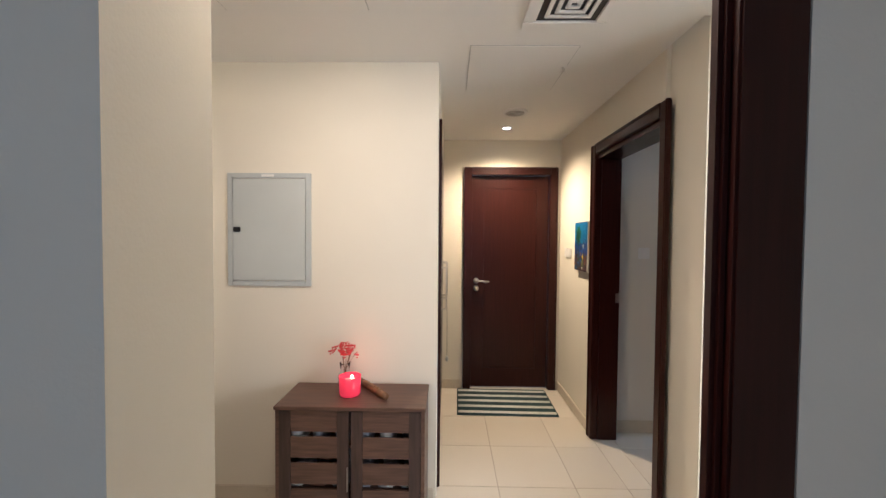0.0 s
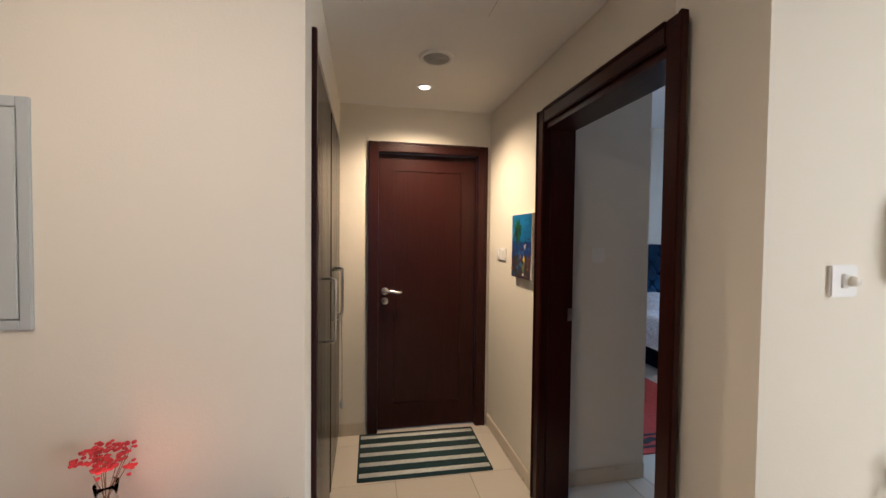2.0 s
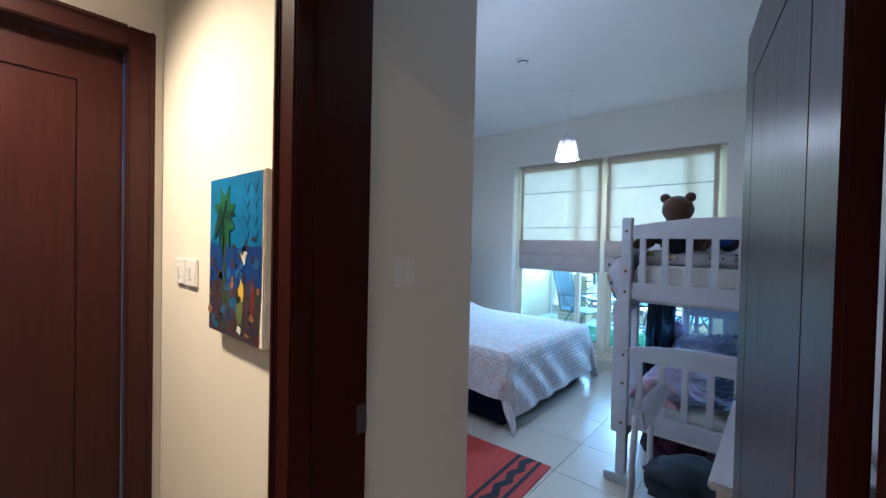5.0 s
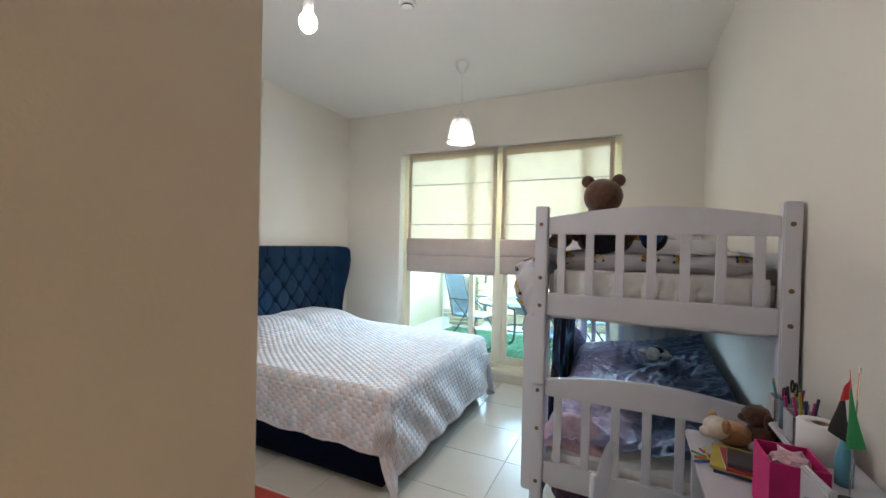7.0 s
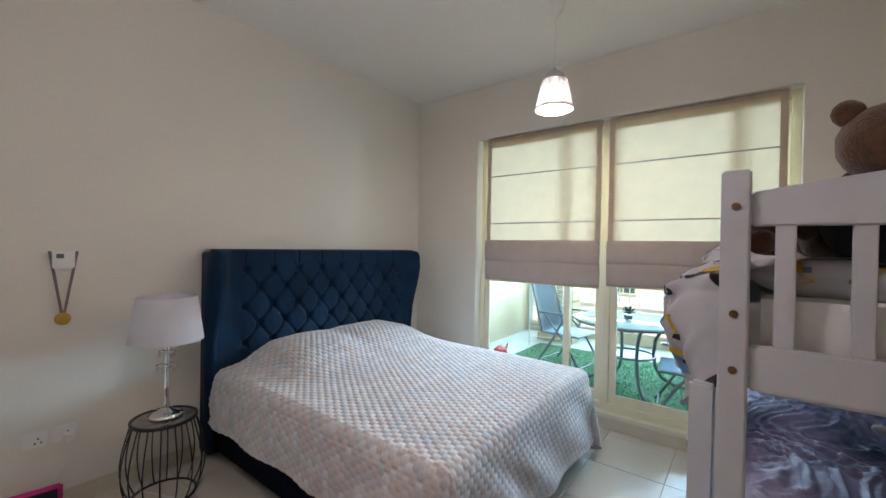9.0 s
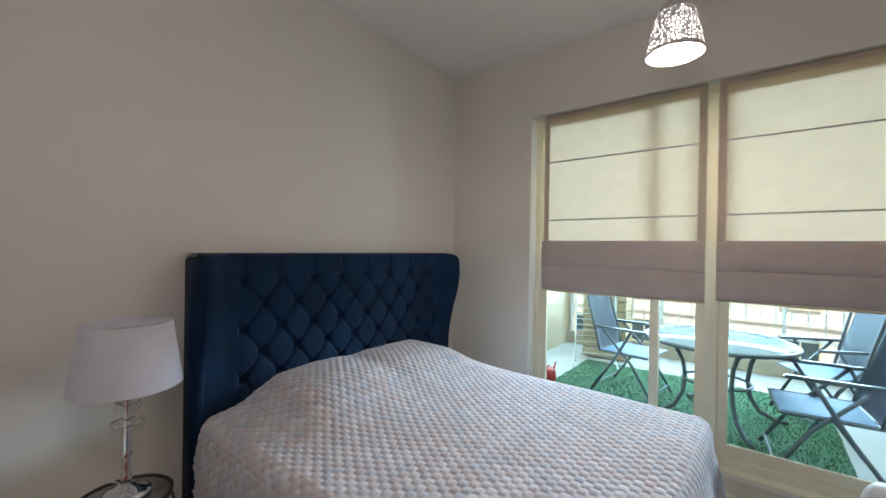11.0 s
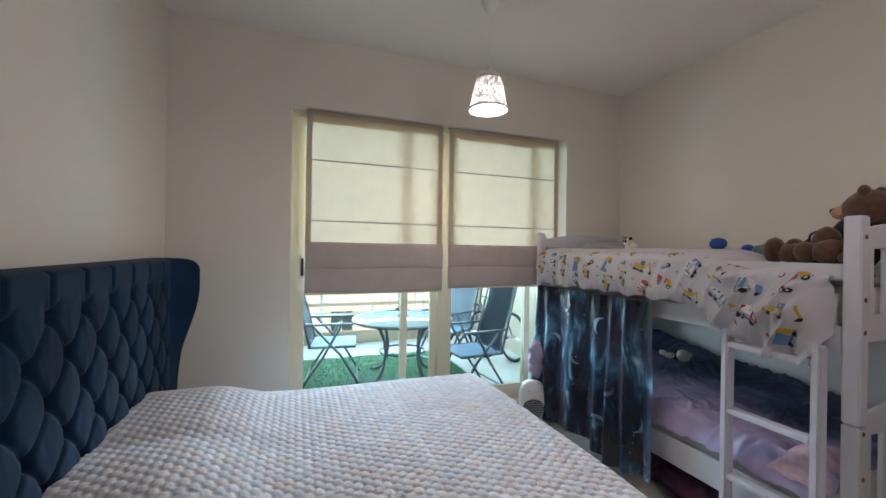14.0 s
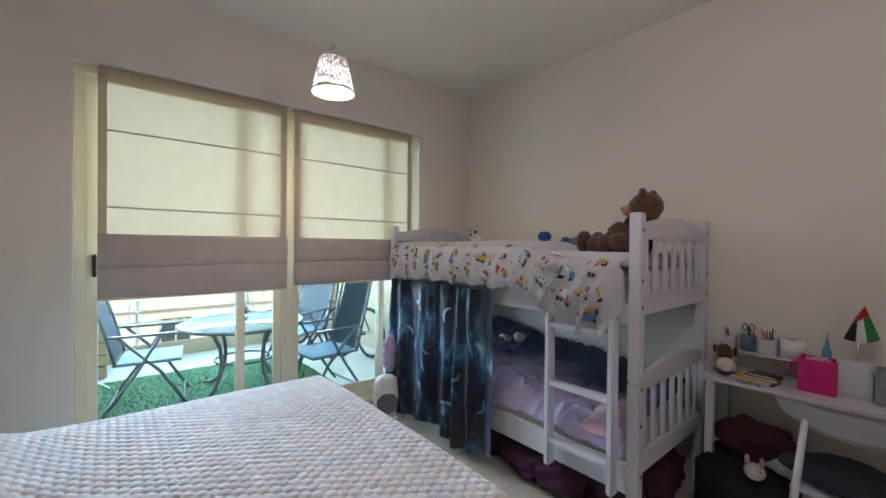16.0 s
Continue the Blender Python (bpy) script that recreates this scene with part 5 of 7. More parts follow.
# the duvet's rolled end behind the slats
def rolled_end(u, v):
    y, a = 2.215 + 0.86 * v, 2 * math.pi * u
    q = 1 + 0.25 * noise.noise((math.cos(a) * 1.3, y * 9, math.sin(a) * 1.3))
    k = (1 - abs(2 * v - 1) ** 8)
    return Vector((3.625 - 0.050 * math.cos(a) * q * k, y, 1.416 + 0.048 * math.sin(a) * q * k))


part("rolled_end", grid(24, 110, rolled_end), M_PRINT, dv, "printed cloth rolled at the end", True)
INKS = [mat("ink_" + n, c, 0.85, var=0.1) for n, c in (("yellow", (0.52, 0.32, 0.04)), ("red", (0.42, 0.06, 0.07)), ("blue", (0.10, 0.22, 0.42)), ("grey", (0.13, 0.15, 0.20)), ("black", (0.02, 0.02, 0.025)), ("white", (0.66, 0.66, 0.66)))]
YEL, RED, BLU, GRY, BLK, WHT = range(6)


def stamp(surface, normal_step, shape, c0, c1, size, ang, lift):
    """A flat printed shape wrapped on a cloth surface round (c0, c1), both in metres."""
    g = bmesh.new()
    c, s = math.cos(ang), math.sin(ang)
    vs = []
    for a, b2 in shape:
        p0, p1 = c0 - (a * c - b2 * s) * size, c1 - (a * s + b2 * c) * size
        p = surface(p0, p1)
        n = (surface(p0 + normal_step, p1) - p).cross(surface(p0, p1 + normal_step) - p).normalized()
        vs.append(g.verts.new(p + (n if n.y + n.z * 0.5 - n.x * 0.2 > 0 else -n) * lift))
    g.faces.new(vs)
    return g


def circle(cx, cy, r, n=8, ry=None):
    return [(cx + r * math.cos(6.283 * k / n), cy + (ry or r) * math.sin(6.283 * k / n)) for k in range(n)]


def quad(x0, x1, y0, y1, lean=0.0):
    return [(x0, y0), (x1, y0), (x1 + lean, y1), (x0 + lean, y1)]


def mixer(c):
    return [(GRY, quad(-0.5, 0.5, -0.16, -0.08)), (WHT, circle(-0.12, 0.12, 0.36, 12, 0.22)), (c, quad(-0.40, -0.30, -0.03, 0.24, 0.05)), (c, quad(-0.21, -0.11, -0.08, 0.32, 0.05)), (c, quad(-0.02, 0.08, -0.06, 0.27, 0.05)), (c, [(0.26, -0.08), (0.52, -0.08), (0.52, 0.08), (0.44, 0.26), (0.26, 0.26)]), (BLK, circle(-0.34, -0.20, 0.10)), (BLK, circle(-0.1, -0.20, 0.10)), (BLK, circle(0.36, -0.20, 0.10))]


def digger(c):
    return [(GRY, quad(-0.40, 0.16, -0.26, -0.12)), (c, quad(-0.38, 0.10, -0.10, 0.12)), (GRY, quad(-0.12, 0.10, 0.12, 0.34)), (c, [(0.08, 0.0), (0.36, 0.42), (0.44, 0.42), (0.16, 0.0)]), (c, [(0.36, 0.42), (0.60, 0.02), (0.54, -0.02), (0.32, 0.34)]), (BLK, [(0.62, 0.02), (0.64, -0.14), (0.46, -0.18), (0.52, -0.02)]), (BLK, circle(-0.30, -0.19, 0.06)), (BLK, circle(0.06, -0.19, 0.06))]


def dumper(c):
    return [(c, [(-0.5, -0.02), (0.12, -0.02), (0.20, 0.26), (-0.56, 0.26)]), (GRY, quad(-0.46, 0.5, -0.12, -0.04)), (YEL, [(0.20, -0.04), (0.48, -0.04), (0.48, 0.12), (0.38, 0.28), (0.20, 0.28)]), (BLK, circle(-0.30, -0.16, 0.12)), (BLK, circle(0.30, -0.16, 0.12)), (WHT, circle(-0.30, -0.16, 0.05)), (WHT, circle(0.30, -0.16, 0.05))]


def little(k):
    return [[(RED, circle(0, 0, 0.16, 10)), (WHT, circle(0, 0, 0.11, 10))], [(YEL, [(-0.18, -0.13), (0.18, -0.13), (0, 0.2)]), (GRY, quad(-0.02, 0.02, -0.07, 0.06))], [(GRY, quad(-0.22, 0.22, -0.02, 0.02)), (GRY, quad(-0.02, 0.02, -0.14, 0.14))], [(BLU, circle(0, 0, 0.12)), (WHT, circle(0, 0, 0.06))], [(RED, quad(-0.2, 0.2, -0.05, 0.0)), (GRY, quad(-0.2, 0.1, 0.05, 0.09))]][k]


rm = random.Random(12)
inks = [bmesh.new() for _ in INKS]


def print_motif(surface, step, p0, p1, shapes, size, ang):
    for k, (ink, shape) in enumerate(shapes):
        merge(inks[ink], stamp(surface, step, shape, p0, p1, size, ang, 0.0035 + 0.0004 * k))


for i in range(13):
    x = 3.61 + (i + 0.5) * 0.155
    for j in range(4):
        d = 0.06 + j * 0.13 + (0.05 if i % 2 else 0) + rm.uniform(-0.02, 0.02)
        if 0.03 < d < fall_at(x) - 0.045:
            kind = rm.randrange(4)
            shapes = (mixer(rm.choice([RED, BLU])), digger(YEL), dumper(rm.choice([BLU, RED])), digger(YEL))[kind]
            print_motif(upper_duvet, 0.004, x + rm.uniform(-0.02, 0.02), FLAT + d, shapes, rm.uniform(0.10, 0.125), math.radians(rm.choice([80, 95, 60, -20])))
    for j in range(4):
        d, x2 = 0.03 + j * 0.09 + rm.uniform(-0.02, 0.02), x + 0.066 + rm.uniform(-0.03, 0.03)
        if 3.68 < x2 < 5.58 and d < fall_at(x2) - 0.03:
            print_motif(upper_duvet, 0.004, x2, FLAT + d, little(rm.randrange(5)), 0.075, rm.uniform(-1, 1))
for k in range(7):
    v = 0.1 + k * 0.13
    g_surface = lambda a, b2: rolled_end(a / 0.30, b2 / 0.86)
    print_motif(g_surface, 0.003, (0.02, -0.03, 0.01)[k % 3], v * 0.86, (digger(YEL), little(0), digger(YEL))[k % 3], 0.07, 1.5 * (k % 2))
for g, m in zip(inks, INKS):
    tagged(part("print", g, m, dv), kind="stuff")

# things along the top bunk
M_BROWN = mat("brown_plush", (0.085, 0.036, 0.016), 0.95, var=0.35, scale=40, bump=0.9, bscale=140, sheen=0.3)
M_TAN = mat("tan_plush", (0.42, 0.22, 0.10), 0.95, var=0.25, scale=40, bump=0.8, bscale=140, sheen=0.3)
M_CREAM = mat("cream_plush", (0.66, 0.60, 0.52), 0.95, var=0.15, scale=40, bump=0.8, bscale=140, sheen=0.3)
M_DARKP = mat("dark_plush", (0.012, 0.014, 0.022), 0.95, var=0.3, scale=40, bump=0.8, bscale=140)
M_BLUEP = mat("blue_plush", (0.02, 0.08, 0.30), 0.9, var=0.25, scale=40, bump=0.6, bscale=140)
M_YELP = mat("yellow_plush", (0.70, 0.30, 0.02), 0.9, var=0.2, scale=40, bump=0.6, bscale=140)
M_GREYP = mat("grey_plush", (0.16, 0.18, 0.20), 0.9, var=0.25, scale=40, bump=0.7, bscale=140)
M_PINKP = mat("pink_plush", (0.58, 0.38, 0.42), 0.9, var=0.2, scale=30, bump=0.5, bscale=100)


def plush(label, at, rz, lumps, mats, category="soft toy", tilt=(0, 0)):
    """A soft toy as one mesh; lumps are (x, y, z, radius, (sx, sy, sz), material slot)."""
    g = bmesh.new()
    for x, y, z, r, s, k in lumps:
        n0 = len(g.faces)
        ball((x, y, z), r, g, 3, s, 0.06)
        g.faces.ensure_lookup_table()
        for f in g.faces[n0:]:
            f.material_index = k
    ob = part("soft_toy", g, mats, smooth=True)
    ob.matrix_basis = pose(*at, tilt[0], tilt[1], rz)
    return tagged(ob, label, category, "soft toys")


# facing +x
plush("large brown teddy bear in a striped shirt, sitting on the bunk", (3.63, 2.83, 1.46), 0, [
    (0, 0, 0.10, 0.10, (0.9, 1.05, 1.25), 1), (-0.04, 0, 0.255, 0.088, (1, 0.97, 0.94), 0), (0.045, 0, 0.242, 0.042, (1.1, 1, 0.85), 2), (0.085, 0, 0.252, 0.014, (1, 1, 1), 1),
    (-0.05, 0.066, 0.324, 0.029, (0.7, 1, 1), 0), (-0.05, -0.066, 0.324, 0.029, (0.7, 1, 1), 0),
    (0.16, 0.075, 0.05, 0.055, (2.2, 0.95, 0.95), 0), (0.16, -0.075, 0.05, 0.055, (2.2, 0.95, 0.95), 0), (0.28, 0.08, 0.065, 0.055, (0.8, 1, 1.2), 0), (0.28, -0.08, 0.065, 0.055, (0.8, 1, 1.2), 0),
    (0.05, 0.12, 0.11, 0.04, (1.3, 0.9, 1.6), 0), (0.05, -0.12, 0.11, 0.04, (1.3, 0.9, 1.6), 0)], [M_BROWN, M_DARKP, M_TAN])
plush("brown plush toy lying near the bunk's end", (3.63, 3.02, 1.47), 0, [(0, 0, 0.05, 0.06, (1.2, 0.8, 0.9), 0), (0.09, 0, 0.05, 0.045, (1, 1, 1), 0), (-0.07, 0.02, 0.03, 0.03, (1.4, 1, 1), 0)], [M_BROWN])
plush("small blue and white plush bird on the bunk", (3.80, 2.62, 1.50), 20, [(0, 0, 0.05, 0.055, (1.2, 1, 1), 0), (0.06, 0, 0.09, 0.035, (1, 1, 1), 1), (-0.06, 0, 0.05, 0.03, (1.2, 1, 0.6), 0)], [M_BLUEP, M_CREAM])
plush("dark plush with a yellow beak on the bunk", (3.90, 2.60, 1.475), -20, [(0, 0, 0.055, 0.06, (1, 1, 1.1), 0), (0.01, 0.065, 0.06, 0.026, (0.9, 1.4, 0.7), 1), (0, -0.02, 0.12, 0.04, (1, 1, 1), 0)], [M_DARKP, M_YELP])
plush("grey and blue plush toy on the duvet", (4.05, 2.74, 1.475), 10, [(0, 0, 0.045, 0.045, (1.5, 1, 0.9), 0), (0.085, 0, 0.05, 0.035, (1, 1, 1), 1), (-0.08, 0.02, 0.05, 0.030, (1, 1, 1), 0)], [M_GREYP, M_BLUEP])
plush("small dark blue plush ball toy on the duvet", (4.33, 2.72, 1.525), 0, [(0, 0, 0.04, 0.042, (1.2, 1, 0.9), 0)], [M_BLUEP])
plush("black and white panda plush by the window", (4.95, 2.78, 1.495), 75, [(0, 0, 0.04, 0.05, (1, 1, 0.9), 1), (0.03, 0, 0.085, 0.036, (1, 1, 0.95), 1), (0.03, 0.03, 0.112, 0.013, (1, 1, 1), 0), (0.03, -0.03, 0.112, 0.013, (1, 1, 1), 0), (0.06, 0.013, 0.09, 0.010, (0.6, 1, 1.2), 0), (0.06, -0.013, 0.09, 0.010, (0.6, 1, 1.2), 0)], [M_DARKP, M_CREAM])
pw = grid(40, 30, lambda u, v: Vector((5.62 - u * 0.36, 2.30 + v * 0.62, 1.515 + 0.085 * (max(0, math.sin(math.pi * u) * math.sin(math.pi * v))) ** 0.45 + 0.008 * noise.noise((u * 5, v * 7, 2)))))
tagged(part("pillow", pw, mat("grey_pillow_cotton", (0.33, 0.34, 0.36), 0.9, var=0.15, scale=16, bump=0.3, bscale=40), smooth=True), "grey printed pillow at the window end of the bunk", "pillow")

# lower bunk bedding
def satin_mat():
    """Lilac at the open side, turning blue grey towards the wall in cloudy patches."""
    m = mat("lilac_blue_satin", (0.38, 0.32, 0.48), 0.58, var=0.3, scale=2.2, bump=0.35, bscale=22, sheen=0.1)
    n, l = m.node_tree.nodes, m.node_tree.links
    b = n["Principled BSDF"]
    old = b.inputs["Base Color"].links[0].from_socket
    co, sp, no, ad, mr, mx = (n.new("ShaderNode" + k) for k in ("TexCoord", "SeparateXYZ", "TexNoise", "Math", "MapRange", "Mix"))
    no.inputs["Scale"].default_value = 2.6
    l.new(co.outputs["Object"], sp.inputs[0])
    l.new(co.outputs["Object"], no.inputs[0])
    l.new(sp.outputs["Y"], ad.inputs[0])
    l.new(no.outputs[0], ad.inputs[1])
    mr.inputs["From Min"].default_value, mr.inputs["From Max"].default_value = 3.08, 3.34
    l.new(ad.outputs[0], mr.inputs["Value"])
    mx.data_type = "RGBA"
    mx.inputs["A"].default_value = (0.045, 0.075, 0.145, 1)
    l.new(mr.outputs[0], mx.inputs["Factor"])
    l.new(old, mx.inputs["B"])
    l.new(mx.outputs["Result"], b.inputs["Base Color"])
    return m


M_SATIN = satin_mat()
M_LILAC = mat("lilac_cotton", (0.42, 0.36, 0.52), 0.6, var=0.25, scale=3.0, bump=0.4, bscale=18)


def lower_duvet(u, v):
    x, y = 3.58 + u * 2.05, 2.19 + v * 0.92
    e = max(0.0, (v - 0.90) / 0.10)
    q = Vector((x * 1.0 + 0.25 * noise.noise((x * 3, y * 3, 8)), y * 1.0 + 0.25 * noise.noise((x * 3, y * 3, 4)), 0))
    w = 0.03 * noise.noise((x * 2.1, y * 3.1, 0.7))
    for sc, am in ((4.0, 0.016), (9.0, 0.019), (22.0, 0.014)):
        w += am * (1 - abs(noise.noise((q.x * sc, q.y * sc * 1.6, sc)) * 2.2)) ** 2 * 0.8
    hump = (0.10 * math.exp(-((x - 4.6) / 0.7) ** 2) + 0.15 * math.exp(-((x - 5.25) / 0.40) ** 2)) * (1 - v * 0.6) + 0.06 * math.exp(-((v) / 0.25) ** 2)
    return Vector((x, y, 0.545 + w + hump - 0.135 * e * e))


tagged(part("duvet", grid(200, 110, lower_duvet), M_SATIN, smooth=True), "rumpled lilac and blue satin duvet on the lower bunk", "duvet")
pw = grid(30, 24, lambda u, v: Vector((3.585 + 0.24 * u, 2.79 + 0.31 * v, 0.50 + 0.13 * (max(0, math.sin(math.pi * u) * math.sin(math.pi * v))) ** 0.5 + 0.01 * noise.noise((u * 4, v * 4, 7)))))
tagged(part("pillow", pw, M_PINKP, smooth=True), "soft pink pillow at the ladder end of the lower bunk", "pillow")
plush("small grey white plush toy lying on the lower duvet", (4.78, 2.52, 0.715), 165, [(0, 0, 0.03, 0.05, (1.3, 1, 0.8), 1), (0.09, 0, 0.04, 0.045, (1, 1, 0.95), 0), (0.04, 0.07, 0.03, 0.025, (1, 1.5, 0.8), 0), (0.04, -0.07, 0.03, 0.025, (1, 1.5, 0.8), 0), (-0.08, 0.04, 0.02, 0.025, (1.5, 1, 0.8), 0), (-0.08, -0.04, 0.02, 0.025, (1.5, 1, 0.8), 0)], [M_CREAM, M_DARKP])

# galaxy curtain on the bunk
def galaxy():
    m = bpy.data.materials.new("galaxy_print_and_sheen")
    m.use_nodes = True
    n, l = m.node_tree.nodes, m.node_tree.links
    b = n["Principled BSDF"]
    b.inputs["Roughness"].default_value = 0.27
    b.inputs["Sheen Weight"].default_value = 0.1
    co = n.new("ShaderNodeTexCoord")
    no = n.new("ShaderNodeTexNoise")
    no.inputs["Scale"].default_value, no.inputs["Detail"].default_value = 3.4, 3
    no.inputs["Distortion"].default_value = 0.7
    # print noise drawn out upright so pale streaks also paint sheen on the folds
    mp = n.new("ShaderNodeMapping")
    mp.inputs["Scale"].default_value = (2.6, 0.6, 0.85)
    l.new(co.outputs["Object"], mp.inputs[0])
    l.new(mp.outputs[0], no.inputs[0])
    ra = n.new("ShaderNodeValToRGB")
    e = ra.color_ramp.elements
    e[0].position, e[0].color = 0.40, (0.002, 0.004, 0.014, 1)
    e[1].position, e[1].color = 0.78, (0.55, 0.72, 0.80, 1)
    for p, c in ((0.52, (0.004, 0.012, 0.040)), (0.60, (0.010, 0.06, 0.12)), (0.69, (0.10, 0.30, 0.40))):
        x = e.new(p)
        x.color = (*c, 1)
    l.new(no.outputs[0], ra.inputs[0])
    vo, r2, mx = n.new("ShaderNodeTexVoronoi"), n.new("ShaderNodeValToRGB"), n.new("ShaderNodeMix")
    vo.inputs["Scale"].default_value = 17
    l.new(co.outputs["Object"], vo.inputs["Vector"])
    l.new(vo.outputs["Distance"], r2.inputs[0])
    r2.color_ramp.elements[0].position, r2.color_ramp.elements[0].color = 0.03, (1, 1, 1, 1)
    r2.color_ramp.elements[1].position, r2.color_ramp.elements[1].color = 0.07, (0, 0, 0, 1)
    mx.data_type = "RGBA"
    mx.inputs["B"].default_value = (0.6, 0.75, 0.85, 1)
    l.new(r2.outputs[0], mx.inputs["Factor"])
    l.new(ra.outputs[0], mx.inputs["A"])
    l.new(mx.outputs["Result"], b.inputs["Base Color"])
    return m


M_GALAXY = galaxy()


def curtain_at(u, v):
    x = 5.635 - u * (1.215 + 0.05 * v)
    z = 1.20 - v * (1.115 + 0.03 * math.sin(u * 11))
    pinch = 0.5 + 0.5 * v
    y = 3.160 + 0.030 * pinch * math.sin(u * 37 + 2.4 * math.sin(u * 8 + 0.6 * v) + 0.8 * v) + 0.016 * math.sin(u * 17 + v * 2) + 0.012 * noise.noise((u * 22, v * 3, 1.1)) + 0.02 * v
    return Vector((x, y, z))


cu = thing("bunk_curtain", "dark blue galaxy print curtain hung on the bunk", "curtain", (0, 0, 0))
part("cloth", grid(150, 30, curtain_at), M_GALAXY, cu, "", True)
M_PLANET = mat("pale_planet_print", (0.10, 0.17, 0.22), 0.4, var=0.8, scale=9)


def planet(cu_, cv_, r, k):
    """A crescent printed on the curtain."""
    g = bmesh.new()
    rows = []
    turn = k * 1.9
    for q in range(13):
        t = math.pi * q / 12
        pair = []
        for rr in (1.0, 1.0 - 0.55 * math.sin(t)):
            a = t + turn
            u, v = cu_ + r * rr * math.cos(a) / 1.2, cv_ + r * rr * math.sin(a) / 1.1
            p = curtain_at(min(max(u, 0.01), 0.99), min(max(v, 0.01), 0.99))
            pair.append(g.verts.new(p + Vector((0, 0.004, 0))))
        rows.append(pair)
    for p, q in zip(rows, rows[1:]):
        g.faces.new((p[0], q[0], q[1], p[1]))
    bmesh.ops.dissolve_degenerate(g, dist=0.0002, edges=g.edges[:])
    return g


for k, (a, c, r) in enumerate(((0.35, 0.12, 0.05), (0.64, 0.20, 0.06), (0.20, 0.38, 0.05), (0.72, 0.55, 0.045), (0.30, 0.68, 0.06), (0.62, 0.80, 0.05), (0.88, 0.72, 0.05), (0.45, 0.48, 0.035))):
    part("planet_print", planet(a, c, r, k), M_PLANET, cu, smooth=True)

# lilac blanket bulging at the window end, fan heater below
def bunched(u, v):
    a, w = 2 * math.pi * u, math.pi * v
    q = 0.92 + 0.45 * noise.noise((math.cos(a) * 1.6, math.sin(a) * 1.6, v * 6)) + 0.35 * ridges(math.cos(a) * 2.5, math.sin(a) * 2.5 + v * 7, 1.0)
    return Vector((5.60 + 0.055 * math.cos(a) * math.sin(w) * q, 3.175 + 0.075 * math.sin(a) * math.sin(w) * q, 0.545 + 0.155 * math.cos(w) * (1 + 0.1 * q)))


tagged(part("blanket", grid(64, 54, bunched), M_LILAC, smooth=True), "bunched lilac blanket pushed out at the bunk's end", "blanket")
fh = thing("fan_heater", "white and grey electric fan heater on the floor", "fan heater", (5.565, 3.25, 0), 158)


def egg(u, v):
    a, w = 2 * math.pi * u, math.pi * v
    s = max(math.sin(w), 0.0) ** 0.55
    k = 1 - 0.18 * v
    ca, sa = math.cos(a), math.sin(a)
    return Vector((0.080 * math.copysign(abs(ca) ** 0.7, ca) * s * (1.18 - 0.18 * k), 0.115 * math.copysign(abs(sa) ** 0.7, sa) * s, 0.195 + 0.175 * math.cos(w)))


part("housing", grid(40, 28, egg), M_WHITEPL, fh, "", True)
part("foot", box(-0.07, 0.08, -0.09, 0.09, 0, 0.03, 0.012), M_WHITEPL, fh)
M_GRILL = mat("charcoal_plastic", (0.075, 0.085, 0.09), 0.5, var=0.15, scale=40)
g = spin([(0, 0.012), (0.07, 0.008), (0.088, 0.0), (0.090, -0.012)], 32)
g.transform(pose(0.078, 0, 0.15, 0, 90))
part("grille", g, M_GRILL, fh, "dark grey round grille", True)
for k in range(11):
    d = -0.075 + k * 0.015
    w = math.sqrt(0.08 ** 2 - d * d)
    part("grille_bar", tube([(0.090, -w, 0.15 + d), (0.0935, 0, 0.15 + d), (0.090, w, 0.15 + d)], 0.0022, 5), M_PANEL, fh)
for y in (-0.035, 0.035):
    g = spin([(0, 0.014), (0.015, 0.012), (0.018, 0)], 16)
    g.transform(pose(0.055, y, 0.30, 0, 55))
    part("knob", g, M_PANEL, fh, "", True)
part("cable", tube([(-0.06, 0.02, 0.05), (-0.12, 0.08, 0.006), (-0.05, 0.16, 0.006), (0.06, 0.14, 0.006)], 0.004, 6), M_BLACK, fh)

# under the bunk
M_PLUM = mat("plum_fabric", (0.055, 0.008, 0.038), 0.7, var=0.3, scale=6, bump=0.3, bscale=40)
for (x, y, r, s, lab) in ((4.25, 2.92, 0.17, (1.5, 0.9, 0.75), "crumpled plum fabric bag under the bunk"), (3.78, 2.80, 0.15, (1.2, 1.0, 0.9), "soft plum storage bag under the bunk"), (4.62, 2.90, 0.16, (1.2, 0.9, 0.9), "crumpled plum fabric bag under the bunk"), (4.02, 2.98, 0.13, (1.2, 0.8, 1.0), "soft plum storage bag under the bunk"), (3.66, 2.50, 0.15, (0.9, 1.3, 1.0), "soft plum storage bag under the bunk")):
    g = ball((x, y, r * s[2] * 0.92), r, None, 4, s, 0.30)
    for v in g.verts:
        v.co += v.normal * 0.022 * ridges(v.co.x * 7, v.co.y * 7, v.co.z * 9)
        v.co.z = max(v.co.z, 0.004)
    tagged(part("storage_bag", g, M_PLUM, smooth=True), lab, "bag", "bags under the bunk")
sb = thing("suitcase", "dark storage case under the bunk bed", "case", (4.9, 2.6, 0))
part("shell", box(-0.35, 0.35, -0.25, 0.25, 0.02, 0.23, 0.03, 3), mat("dark_case", (0.03, 0.015, 0.03), 0.5), sb, "", True)
for x in (-0.25, 0.25):
    part("wheel", tube([(x, 0.20, 0.02), (x + 0.03, 0.20, 0.02)], 0.02, 12), M_BLACK, sb)
rk = tagged(part("riser_block", box(3.445, 3.60, 3.02, 3.175, 0, 0.055, 0.006), M_PANEL), "grey plastic riser block beside the bunk post foot", "riser")

